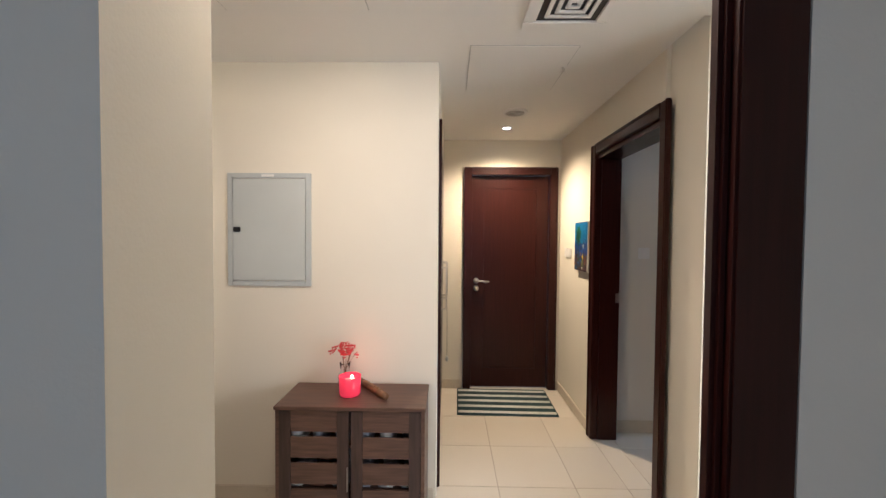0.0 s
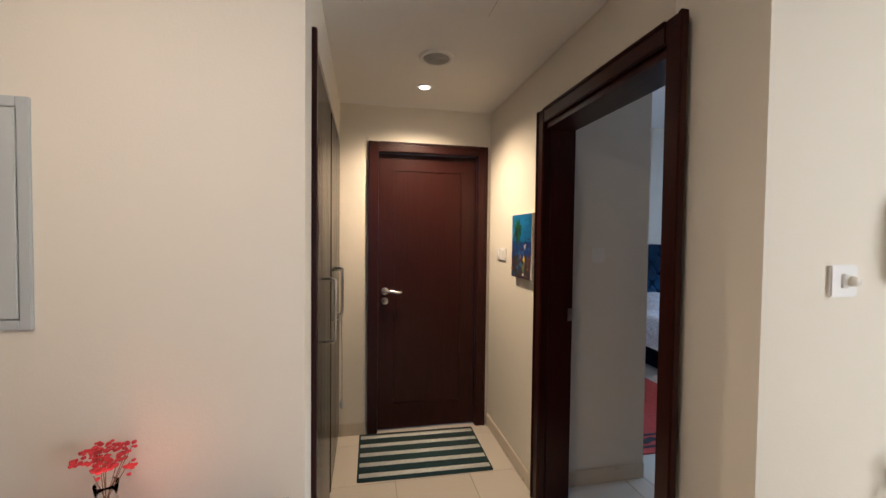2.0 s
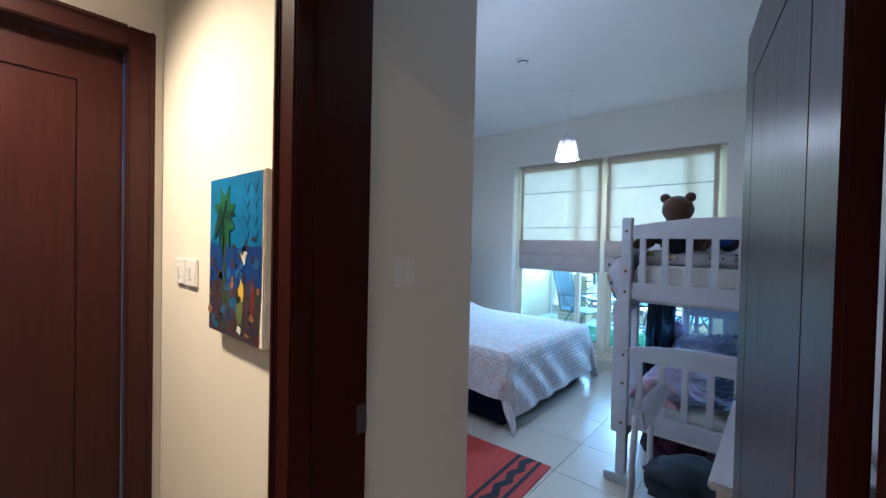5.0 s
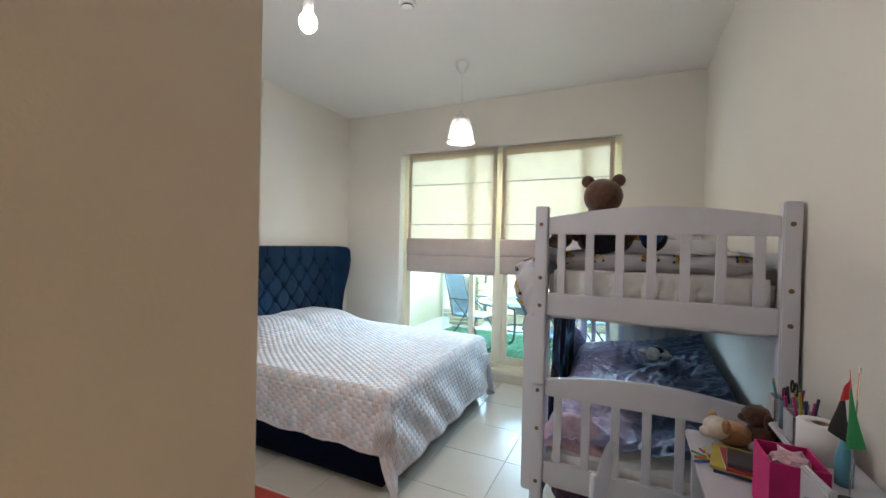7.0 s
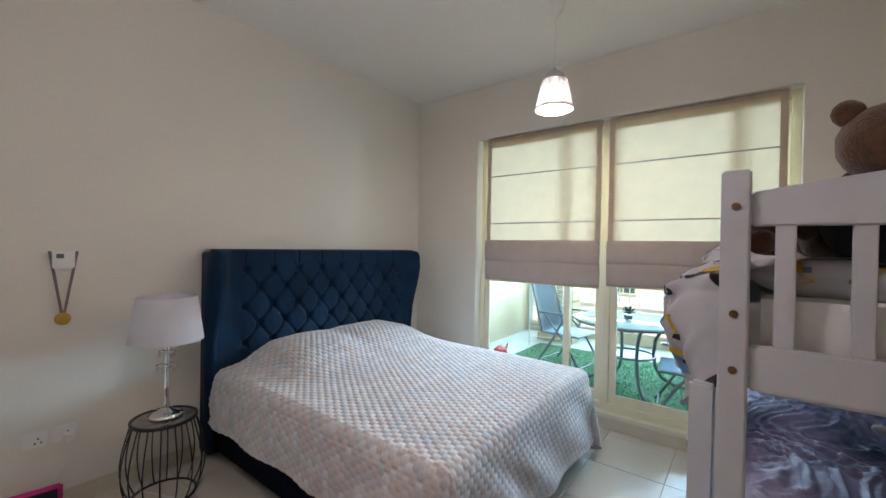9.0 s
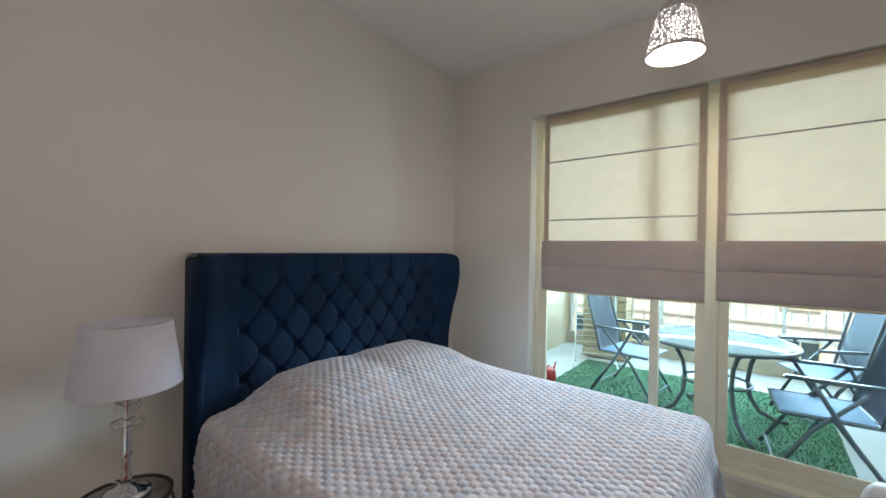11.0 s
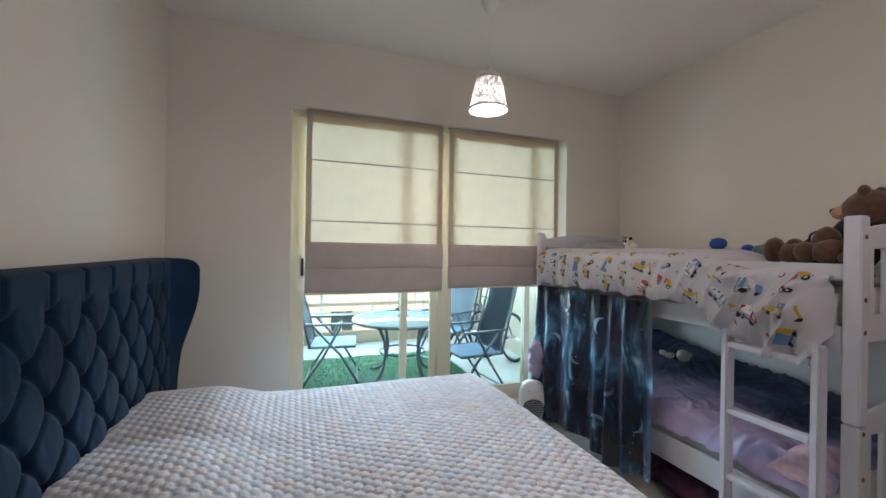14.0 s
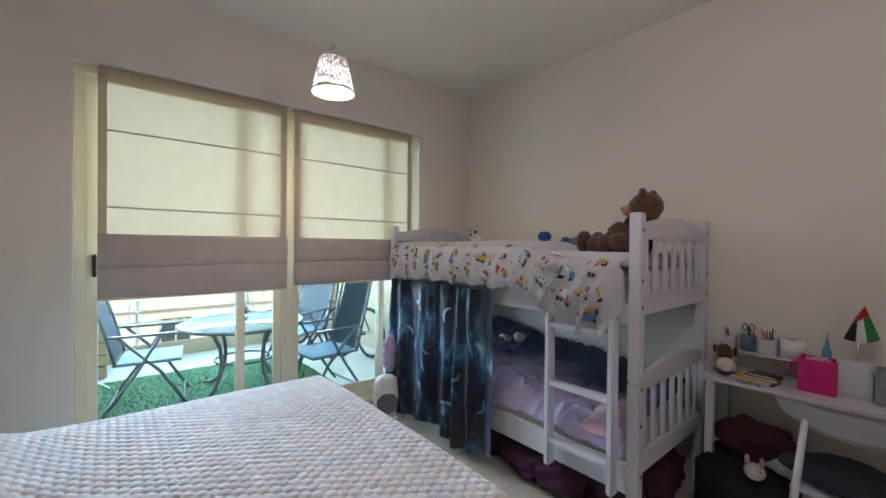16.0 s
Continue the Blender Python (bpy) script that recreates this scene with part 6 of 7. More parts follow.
# ---- desk and what stands on it ----
DX0, DX1, DY0, DY1, DT = 2.30, 3.43, BUNK_Y + 0.014, 2.50, 0.775
dk = thing("desk", "white childs desk with a raised back shelf", "desk", (2.86, 2.33, 0))
part("desktop", local(dk, box(DX0, DX1, DY0, DY1, DT - 0.024, DT, 0.006)), M_WHITEP, dk)
part("shelf", local(dk, box(DX0 + 0.01, DX1 - 0.005, DY0, DY0 + 0.135, 0.885, 0.900, 0.004)), M_WHITEP, dk)
for x in (DX0 + 0.03, (DX0 + DX1) / 2, DX1 - 0.035):
    part("shelf_support", local(dk, box(x, x + 0.016, DY0 + 0.005, DY0 + 0.125, DT, 0.885)), M_WHITEP, dk)
for x in (DX0 + 0.03, DX1 - 0.07):
    for y in (DY0 + 0.02, DY1 - 0.06):
        part("leg", local(dk, box(x, x + 0.04, y, y + 0.04, 0, DT - 0.024, 0.004)), M_WHITEP, dk)
part("apron", local(dk, box(DX0 + 0.07, DX1 - 0.07, DY0 + 0.03, DY0 + 0.045, 0.66, DT - 0.024)), M_WHITEP, dk)

ch = thing("desk_chair", "white childs chair with a curved backrest", "chair", (2.80, 2.64, 0))


def back_rest(u, v):
    a = (u - 0.5) * 2
    z = 0.838 - 0.130 * v * math.sqrt(max(1 - a * a, 0.0)) - 0.006
    return Vector((a * 0.25, 0.10 + 0.025 * (1 - a * a) + 0.02 * (1 - v), z))


g = grid(24, 6, back_rest)
r = bmesh.ops.solidify(g, geom=g.faces[:], thickness=0.016)
part("backrest", g, M_WHITEP, ch, "white curved backrest", True)
part("seat", box(-0.19, 0.19, -0.21, 0.13, 0.43, 0.45, 0.009), M_WHITEP, ch)
for sx in (-1, 1):
    part("rear_leg", tube([(sx * 0.21, 0.20, 0.0), (sx * 0.165, 0.165, 0.43), (sx * 0.135, 0.158, 0.765)], [0.012, 0.015, 0.012], 12), M_WHITEP, ch, smooth=True)
    part("front_leg", tube([(sx * 0.20, -0.22, 0.0), (sx * 0.16, -0.17, 0.43)], [0.012, 0.015], 12), M_WHITEP, ch, smooth=True)

SH = 0.90


def cup(at, w, h, material, label, square=True):
    c = thing("pencil_cup", label, "pencil holder", at, 0, "pencil holders")
    if square:
        for a in ((-w, w, -w, -w + 0.003), (-w, w, w - 0.003, w), (-w, -w + 0.003, -w, w), (w - 0.003, w, -w, w)):
            part("wall", box(*a, 0, h), material, c)
        part("bottom", box(-w, w, -w, w, 0, 0.003), material, c)
    else:
        part("wall", spin([(0, 0), (w, 0), (w, h), (w - 0.003, h), (w - 0.003, 0.003), (0, 0.003)], 24), material, c, "", True)
    q = random.Random(int(at[0] * 1000))
    for k in range(5):
        m = mat("pencil_paint_%d" % k, q.choice([(0.02, 0.06, 0.3), (0.5, 0.03, 0.2), (0.03, 0.03, 0.04), (0.5, 0.4, 0.05), (0.05, 0.3, 0.4)]), 0.4)
        x, y = q.uniform(-w * 0.6, w * 0.6), q.uniform(-w * 0.6, w * 0.6)
        part("pencil", tube([(x * 0.5, y * 0.5, 0.006), (x * 1.5, y * 1.5, h + q.uniform(0.02, 0.06))], 0.004, 6), m, c)


M_CLEAR = mat("frosted_plastic", (0.55, 0.56, 0.58), 0.3, var=0.05)
cup((3.35, 2.22, SH), 0.035, 0.075, mat("printed_card", (0.55, 0.52, 0.50), 0.6, var=0.3, scale=30), "small printed card box of pens on the desk shelf")
cup((3.26, 2.22, SH), 0.037, 0.090, mat("blue_grey_tin", (0.10, 0.16, 0.22), 0.4, var=0.3, scale=20), "blue grey tin of pencils and scissors", False)
cup((3.165, 2.22, SH), 0.042, 0.085, M_CLEAR, "clear plastic pen holder on the desk shelf")
sc_ = thing("scissors", "black handled scissors standing in the pencil tin", "scissors", (3.26, 2.22, SH + 0.05))
for sgn in (-1, 1):
    part("handle_ring", tube([(sgn * 0.016 + 0.012 * math.cos(6.283 * k / 14), 0, 0.085 + 0.02 * math.sin(6.283 * k / 14)) for k in range(14)], 0.003, 6, closed=True), M_BLACK, sc_)
    part("blade", tube([(sgn * 0.010, 0, 0.066), (-sgn * 0.006, 0, -0.04)], 0.003, 6), M_STEEL, sc_)
tp = thing("toilet_roll", "white paper roll standing on the desk shelf", "paper roll", (3.065, 2.22, SH))
part("paper", spin([(0.020, 0.0), (0.052, 0.0), (0.052, 0.10), (0.020, 0.10), (0.020, 0.0)], 32), mat("tissue_paper", (0.76, 0.76, 0.75), 0.9, var=0.03, bump=0.2, bscale=80), tp, "", True)
part("core", spin([(0.020, 0.001), (0.020, 0.099), (0.018, 0.099), (0.018, 0.001)], 24), M_TAN, tp)

bx = thing("pink_box", "bright pink fabric storage box with a loop handle", "storage box", (2.955, 2.32, DT))
M_PINK = mat("pink_fabric", (0.60, 0.015, 0.16), 0.75, var=0.1, scale=20, bump=0.3, bscale=200)
for a in ((-0.075, 0.065, -0.06, -0.055), (-0.075, 0.065, 0.055, 0.06), (-0.075, -0.07, -0.055, 0.055), (0.06, 0.065, -0.055, 0.055)):
    part("side", box(*a, 0, 0.165), M_PINK, bx)
part("bottom", box(-0.07, 0.06, -0.055, 0.055, 0, 0.004), M_PINK, bx)
part("handle", tube([(0.065, 0.0, 0.14), (0.10, 0.0, 0.12), (0.11, 0, 0.09), (0.09, 0, 0.07)], 0.008, 8), M_PINK, bx)
tg = thing("tissue", "crumpled pale paper stuffed in the pink box", "paper", (2.95, 2.32, DT + 0.10))
part("sheet", ball((0, 0, 0.04), 0.045, None, 3, (1.1, 0.9, 0.7), 0.5), M_PINKP, tg)
wf = thing("photo_frame", "white rectangular photo frame standing on the desk", "photo frame", (2.825, 2.305, DT), 6)
part("board", box(-0.062, 0.062, -0.008, 0.008, 0, 0.175, 0.004), M_WHITEP, wf)
part("insert", box(-0.050, 0.050, 0.008, 0.010, 0.014, 0.160), mat("pale_print", (0.62, 0.63, 0.66), 0.3, var=0.08), wf)
for x, c, h in ((2.70, (0.25, 0.27, 0.30), 0.16), (2.60, (0.55, 0.30, 0.32), 0.03)):
    g = box(x - 0.055, x + 0.055, 2.23, 2.36, DT, DT + h, 0.006)
    tagged(part("storage_box", g, mat("box_card", c, 0.5, var=0.15, scale=20)), "small box standing on the white desk", "box", "desk boxes")
# desk flag hanging from its leaning pole: red hoist bar, then black, white and green
fg = thing("desk_flag", "small table flag of red, green, white and black", "flag", (2.825, 2.25, SH))
part("pole", tube([(0, 0, 0), (-0.010, 0, 0.13), (-0.030, 0, 0.325)], 0.002, 8), M_CHROME, fg)
part("base", spin([(0, 0), (0.025, 0), (0.022, 0.012), (0, 0.014)], 18), M_BLACK, fg)


def flag_at(u, v):
    """u runs down the fly, v across from the black edge to the green one."""
    p = Vector((0.004, 0, 0.255)).lerp(Vector((0.042, 0, 0.150)), u)
    q = Vector((-0.030, 0, 0.322)).lerp(Vector((-0.082, 0, 0.165)), u)
    o = p.lerp(q, v)
    o.y = 0.014 + 0.010 * math.sin(v * 8 + u * 2) * (0.3 + u)
    o.z -= 0.02 * math.sin(math.pi * v) * u
    return o


for k, (nm, c) in enumerate((("black", (0.012, 0.012, 0.012)), ("white", (0.7, 0.7, 0.68)), ("green", (0.01, 0.22, 0.06)))):
    part("stripe", grid(10, 6, lambda u, v, k=k: flag_at(0.26 + 0.74 * u, (k + v) / 3)), mat("flag_" + nm, c, 0.7), fg, nm + " stripe", True)
part("hoist", grid(4, 14, lambda u, v: flag_at(0.26 * u, v)), mat("flag_red", (0.55, 0.015, 0.02), 0.7), fg, "red hoist bar", True)
bt = thing("glue_bottle", "slim light blue bottle on the desk shelf", "bottle", (2.93, 2.22, SH))
part("bottle", spin([(0, 0), (0.018, 0), (0.019, 0.06), (0.010, 0.10), (0.006, 0.13), (0, 0.135)], 18), mat("light_blue_plastic", (0.10, 0.35, 0.48), 0.3), bt, "", True)
part("cap", spin([(0.006, 0.13), (0.006, 0.165), (0, 0.168)], 12), M_PANEL, bt)
plush("small brown and white plush dog on the desk", (3.34, 2.36, DT), 110, [(0, 0, 0.045, 0.045, (1.3, 1, 0.95), 0), (0.06, 0, 0.065, 0.042, (1, 1, 0.95), 1), (0.09, 0, 0.05, 0.022, (1.2, 1, 0.9), 2), (0.05, 0.04, 0.085, 0.020, (0.7, 0.7, 1.3), 0), (0.05, -0.04, 0.085, 0.020, (0.7, 0.7, 1.3), 0), (-0.06, 0.04, 0.02, 0.022, (1.6, 1, 0.8), 2), (-0.06, -0.04, 0.02, 0.022, (1.6, 1, 0.8), 2)], [M_TAN, M_CREAM, M_CREAM])
plush("dark brown plush dog sitting on the desk", (3.36, 2.27, DT), 90, [(0, 0, 0.05, 0.05, (1, 1, 1.1), 0), (0.02, 0, 0.115, 0.042, (1.1, 1, 0.95), 0), (0.055, 0, 0.105, 0.02, (1.1, 1, 0.8), 0), (0.0, 0.05, 0.115, 0.02, (0.7, 0.6, 1.4), 0), (0.0, -0.05, 0.115, 0.02, (0.7, 0.6, 1.4), 0)], [M_BROWN])
rb2 = random.Random(4)
for k, (x, y, c, w, d) in enumerate(((3.20, 2.38, (0.05, 0.10, 0.28), 0.20, 0.13), (3.19, 2.39, (0.55, 0.45, 0.08), 0.18, 0.12), (3.16, 2.37, (0.35, 0.03, 0.04), 0.15, 0.11), (3.15, 2.37, (0.06, 0.05, 0.05), 0.12, 0.09))):
    b3 = thing("book", "flat notebook in a small pile on the desk", "book", (x, y, DT + 0.011 * k), rb2.uniform(-15, 15), "books on the desk")
    part("cover", box(-w / 2, w / 2, -d / 2, d / 2, 0, 0.010, 0.001), mat("cover_%d" % k, c, 0.5, var=0.1), b3)
    part("pages", box(-w / 2 + 0.003, w / 2 + 0.0005, -d / 2 - 0.0005, d / 2 + 0.0005, 0.002, 0.008), M_PAPER, b3)
for k in range(5):
    c = [(0.6, 0.5, 0.02), (0.5, 0.05, 0.2), (0.1, 0.3, 0.1), (0.6, 0.2, 0.02), (0.05, 0.1, 0.4)][k]
    p = part("crayon", tube([(-0.05, 0, 0), (0.05, 0, 0)], 0.004, 6), mat("crayon_%d" % k, c, 0.5))
    p.matrix_basis = pose(3.22 - k * 0.012, 2.46 - 0.01 * (k % 2), DT + 0.005, 0, 0, 30 * k)
    tagged(p, "short coloured crayon lying on the desk", "crayon", "crayons")

# under the desk
def soft_heap(name, label, at, size, material, seed, category):
    g = bmesh.new()
    bmesh.ops.create_icosphere(g, subdivisions=4, radius=1)
    for v in g.verts:
        n = 1 + 0.25 * noise.noise(v.co * 1.6 + Vector((seed, 0, 0))) + 0.10 * noise.noise(v.co * 5 + Vector((0, seed, 0)))
        v.co = Vector((at[0] + v.co.x * size[0] * n, at[1] + v.co.y * size[1] * n, max(at[2] + size[2] + v.co.z * size[2] * n, at[2] + 0.003)))
    return tagged(part(name, g, material, smooth=True), label, category)


soft_heap("backpack", "dark red fabric school bag under the desk", (3.19, 2.36, 0.33), (0.19, 0.13, 0.11), mat("dark_red_fabric", (0.05, 0.005, 0.008), 0.8, var=0.3, scale=9, bump=0.4, bscale=60), 2, "bag")
g = box(2.99, 3.41, 2.20, 2.60, 0.0, 0.345, 0.03, 3)
for v in g.verts:
    v.co += Vector((noise.noise(v.co * 5), noise.noise(v.co * 5 + Vector((3, 0, 0))), 0)) * 0.02
tagged(part("toy_bin", g, mat("dark_bin_fabric", (0.008, 0.007, 0.008), 0.85, var=0.3, scale=12, bump=0.4, bscale=120), smooth=True), "dark fabric toy bin full of soft things", "bin")
soft_heap("laundry", "crumpled grey and white clothes in the bin", (3.02, 2.44, 0.335), (0.10, 0.08, 0.05), mat("grey_white_cloth", (0.45, 0.45, 0.46), 0.9, var=0.3, scale=9), 5, "clothes")
plush("white plush dog with pink ears in the toy bin", (3.15, 2.57, 0.335), 100, [(0, 0, 0.03, 0.05, (1.1, 0.9, 0.8), 0), (0.05, 0, 0.05, 0.038, (1.2, 1, 0.9), 0), (0.035, 0.03, 0.095, 0.014, (0.8, 0.8, 2), 1), (0.035, -0.03, 0.095, 0.014, (0.8, 0.8, 2), 1), (0.088, 0.0, 0.05, 0.008, (1, 1, 1), 2), (0.075, 0.02, 0.065, 0.006, (1, 1, 1), 2)], [M_CREAM, M_PINKP, M_DARKP])
soft_heap("cushion", "dark slate floor cushion beside the desk", (2.66, 2.42, 0.0), (0.30, 0.22, 0.20), mat("slate_fabric", (0.014, 0.019, 0.028), 0.85, var=0.2, scale=9, bump=0.3, bscale=80), 9, "cushion")
soft_heap("seat_cushion", "dark slate padded cushion on the desk chair", (2.80, 2.60, 0.448), (0.225, 0.185, 0.045), mat("dark_slate_cotton", (0.012, 0.016, 0.024), 0.9, var=0.25, scale=9, bump=0.3, bscale=80), 4, "cushion")


# ---- balcony ----
M_BTILE = mat("pale_balcony_tile", (0.50, 0.50, 0.48), 0.35, var=0.06, scale=4, bump=0.05, bscale=30)
M_RENDER = mat("beige_render", (0.58, 0.47, 0.33), 0.85, var=0.08, scale=3, bump=0.3, bscale=60)
M_KERB = mat("buff_stone", (0.50, 0.40, 0.30), 0.7, var=0.1, scale=6)
structure("balcony_floor", box(6.0, 9.05, 2.2, 6.3, -0.15, 0.0), M_BTILE, "pale tiled balcony floor", "floor")
structure("balcony_wall", box(6.0, 9.05, 6.15, 6.3, 0, 2.75), M_RENDER, "beige rendered balcony side wall", "wall")
structure("balcony_wall_2", box(6.0, 9.05, 1.9, 2.2, 0, 2.75), M_RENDER, "beige rendered balcony side wall by the bicycle", "wall")
structure("balcony_ceiling", box(6.0, 9.15, 1.9, 6.3, 2.75, 2.95), M_CEIL, "white slab over the balcony", "ceiling")
structure("balcony_kerb", box(8.93, 9.05, 2.2, 6.15, 0, 0.17, 0.01), M_KERB, "low buff stone kerb under the railing", "kerb")
rl = thing("balcony_railing", "pale metal balcony railing with thin upright bars", "railing", (8.99, 4.18, 0.17))
M_RAIL = mat("pale_railing_paint", (0.74, 0.75, 0.74), 0.4)
part("top_rail", box(-0.03, 0.03, -1.97, 1.96, 0.88, 0.93, 0.01), M_RAIL, rl)
part("bottom_rail", box(-0.015, 0.015, -1.97, 1.96, 0.27, 0.30, 0.004), M_RAIL, rl)
bar = box(-0.008, 0.008, -0.008, 0.008, 0.30, 0.88)
bar_me = bpy.data.meshes.new("baluster")
bar.to_mesh(bar_me)
bar.free()
bar_me.materials.append(M_RAIL)
for k in range(27):
    o = new("baluster", bar_me)
    o.location = (0, -1.88 + k * 0.145, 0)
    o.parent = rl
for y in (-1.94, -0.65, 0.65, 1.93):
    part("post", box(-0.02, 0.02, y - 0.02, y + 0.02, 0, 0.88, 0.004), M_RAIL, rl)

# artificial turf
M_TURF = mat("green_turf", (0.045, 0.16, 0.075), 0.9, var=0.3, scale=40, bump=0.8, bscale=200)
tf = thing("turf_mat", "bright green artificial turf mat on the balcony", "turf", (7.05, 4.40, 0.0))
part("backing", box(-1.02, 1.06, -1.16, 1.15, 0, 0.008), M_TURF, tf)
rg = random.Random(2)
vsx, fcs = [], []
for k in range(16000):
    x, y, a = rg.uniform(-1.02, 1.06), rg.uniform(-1.16, 1.15), rg.uniform(0, 6.28)
    h, w = rg.uniform(0.018, 0.032), 0.004
    n = len(vsx)
    lx, ly = rg.uniform(-0.012, 0.012), rg.uniform(-0.012, 0.012)
    vsx += [(x + w * math.cos(a), y + w * math.sin(a), 0.007), (x - w * math.cos(a), y - w * math.sin(a), 0.007), (x + lx, y + ly, h)]
    fcs.append((n, n + 1, n + 2))
me = bpy.data.meshes.new("blades")
me.from_pydata(vsx, [], fcs)
me.materials.append(M_TURF)
bl = new("blades", me)
bl.parent = tf
tagged(bl, kind="stuff")

# round glass table
M_DGREY = mat("dark_grey_aluminium", (0.11, 0.13, 0.15), 0.4, var=0.1)
M_TGLASS = mat("frosted_table_glass", (0.42, 0.50, 0.54), 0.08, var=0.03)
gt = thing("garden_table", "round glass garden table on curved dark metal legs", "table", (7.0, 4.05, 0))
part("tabletop", spin([(0, 0.705), (0.545, 0.705), (0.545, 0.697), (0, 0.697)], 48), M_TGLASS, gt, "frosted glass top", True)
part("rim", tube([(0.555 * math.cos(6.283 * k / 48), 0.555 * math.sin(6.283 * k / 48), 0.698) for k in range(48)], 0.017, 8, closed=True), M_DGREY, gt, "", True)
for k in range(4):
    a = 6.283 * k / 4 + 0.5
    c, s = math.cos(a), math.sin(a)
    prof = [(0.43, 0.685), (0.33, 0.62), (0.27, 0.50), (0.25, 0.36), (0.27, 0.22), (0.34, 0.10), (0.46, 0.035), (0.56, 0.018)]
    part("leg", tube([(r * c, r * s, z) for r, z in prof], 0.018, 8), M_DGREY, gt, smooth=True)
part("brace_ring", tube([(0.255 * math.cos(6.283 * k / 32), 0.255 * math.sin(6.283 * k / 32), 0.34) for k in range(32)], 0.012, 8, closed=True), M_DGREY, gt, "", True)
tpn = thing("table_plant", "small dark succulent in a pot on the table", "plant", (7.0, 4.06, 0.715))
part("pot", spin([(0, 0), (0.04, 0), (0.052, 0.05), (0.045, 0.05), (0, 0.045)], 20), M_DGREY, tpn, "", True)
M_SUCC = mat("dark_succulent", (0.03, 0.07, 0.06), 0.6, var=0.3)
for k in range(16):
    a, t2 = 2.4 * k, 0.25 + 0.06 * k
    leaf = ball((0.05, 0, 0), 0.045, None, 2, (1.1, 0.35, 0.15))
    leaf.transform(pose(0, 0, 0.055, 0, -20 - 3.5 * k, math.degrees(a)))
    part("leaf", leaf, M_SUCC, tpn, smooth=True)

# folding sling chairs; built facing +y
M_SLING = mat("grey_sling_mesh", (0.18, 0.22, 0.26), 0.6, var=0.08, scale=60, bump=0.3, bscale=500)
# grey seat mesh with the sky's blue reflection put into its colour
M_SEATB = mat("grey_seat_sky_tint", (0.13, 0.25, 0.40), 0.55, var=0.06, scale=50, bump=0.3, bscale=500)


def folding_chair():
    c = thing("folding_chair", "dark grey folding sling chair with armrests on the balcony", "chair", (0, 0, 0), 0, "balcony chairs")
    part("seat", box(-0.24, 0.24, -0.22, 0.25, 0.415, 0.430, 0.006), M_SEATB, c, "grey sling seat with a painted sky-blue tint")
    g = grid(8, 14, lambda u, v: (-0.235 + 0.47 * u, -0.23 - 0.17 * v + 0.012 * math.sin(6 * v), 0.43 + 0.70 * v))
    bmesh.ops.solidify(g, geom=g.faces[:], thickness=0.010)
    part("backrest", g, M_SLING, c, "grey mesh back", True)
    for sx in (-1, 1):
        x = sx * 0.265
        part("back_tube", tube([(x, -0.22, 0.42), (x, -0.31, 0.78), (x, -0.405, 1.14)], 0.013, 8), M_DGREY, c, smooth=True)
        part("front_leg", tube([(x, -0.20, 0.655), (x, 0.10, 0.33), (x, 0.30, 0.0)], 0.014, 8), M_DGREY, c, smooth=True)
        part("rear_leg", tube([(x * 1.06, 0.10, 0.655), (x * 1.06, -0.08, 0.33), (x * 1.06, -0.30, 0.0)], 0.014, 8), M_DGREY, c, smooth=True)
        part("armrest", box(x - 0.024, x + 0.024, -0.28, 0.24, 0.655, 0.677, 0.009), M_DGREY, c)
        part("seat_tube", tube([(x * 0.96, -0.24, 0.42), (x * 0.96, 0.25, 0.42)], 0.012, 8), M_DGREY, c)
    for y, z in ((0.27, 0.06), (-0.27, 0.06), (0.25, 0.42), (-0.405, 1.14)):
        part("crossbar", tube([(-0.265, y, z), (0.265, y, z)], 0.010, 8), M_DGREY, c)
    return c


fc = folding_chair()
fc.matrix_basis = pose(7.24, 4.80, 0.012, 0, 0, 172)
copy_thing(fc, pose(6.50, 3.42, 0.0, 0, 0, 6))
copy_thing(fc, pose(7.62, 3.28, 0.0, 0, 0, 28))

# folding clothes airer
ar = thing("clothes_airer", "white wire clothes airer folded upright", "clothes airer", (8.0, 5.42, 0), 20)
M_WIRE = mat("white_coated_wire", (0.72, 0.74, 0.74), 0.35)
for y in (-0.24, 0.24):
    part("upright", tube([(0, y, 0), (0, y, 1.35)], 0.010, 8), M_WIRE, ar)
for k in range(18):
    part("wire", tube([(0, -0.24, 0.06 + k * 0.073), (0, 0.24, 0.06 + k * 0.073)], 0.0045, 6), M_WIRE, ar)
for y in (-0.26, 0.26):
    part("foot", tube([(-0.25, y, 0.012), (0.25, y, 0.012)], 0.010, 8), M_WIRE, ar)
cr = thing("wooden_crate", "tall light wooden slatted crate behind the airer", "crate", (8.45, 5.40, 0))
M_PINE = mat("weathered_pine", (0.42, 0.30, 0.18), 0.7, var=0.2, scale=6, stretch=(1, 1, 8))
for k in range(7):
    part("plank", box(-0.17, 0.17, -0.28, 0.28, 0.02 + k * 0.13, 0.135 + k * 0.13, 0.004), M_PINE, cr)
st = thing("stepladder", "grey folded stepladder leaning on the side wall", "stepladder", (6.75, 5.98, 0), 0)
for x in (-0.2, 0.2):
    part("rail", tube([(x, -0.22, 0), (x * 0.8, 0.12, 1.25)], 0.016, 6), M_PANEL, st)
for k in range(4):
    part("step", box(-0.18, 0.18, -0.17 + k * 0.075 - 0.04, -0.17 + k * 0.075 + 0.04, 0.22 + k * 0.27, 0.24 + k * 0.27, 0.004), M_PANEL, st)
wc = thing("watering_can", "small red plastic watering can on the balcony", "watering can", (6.85, 5.55, 0))
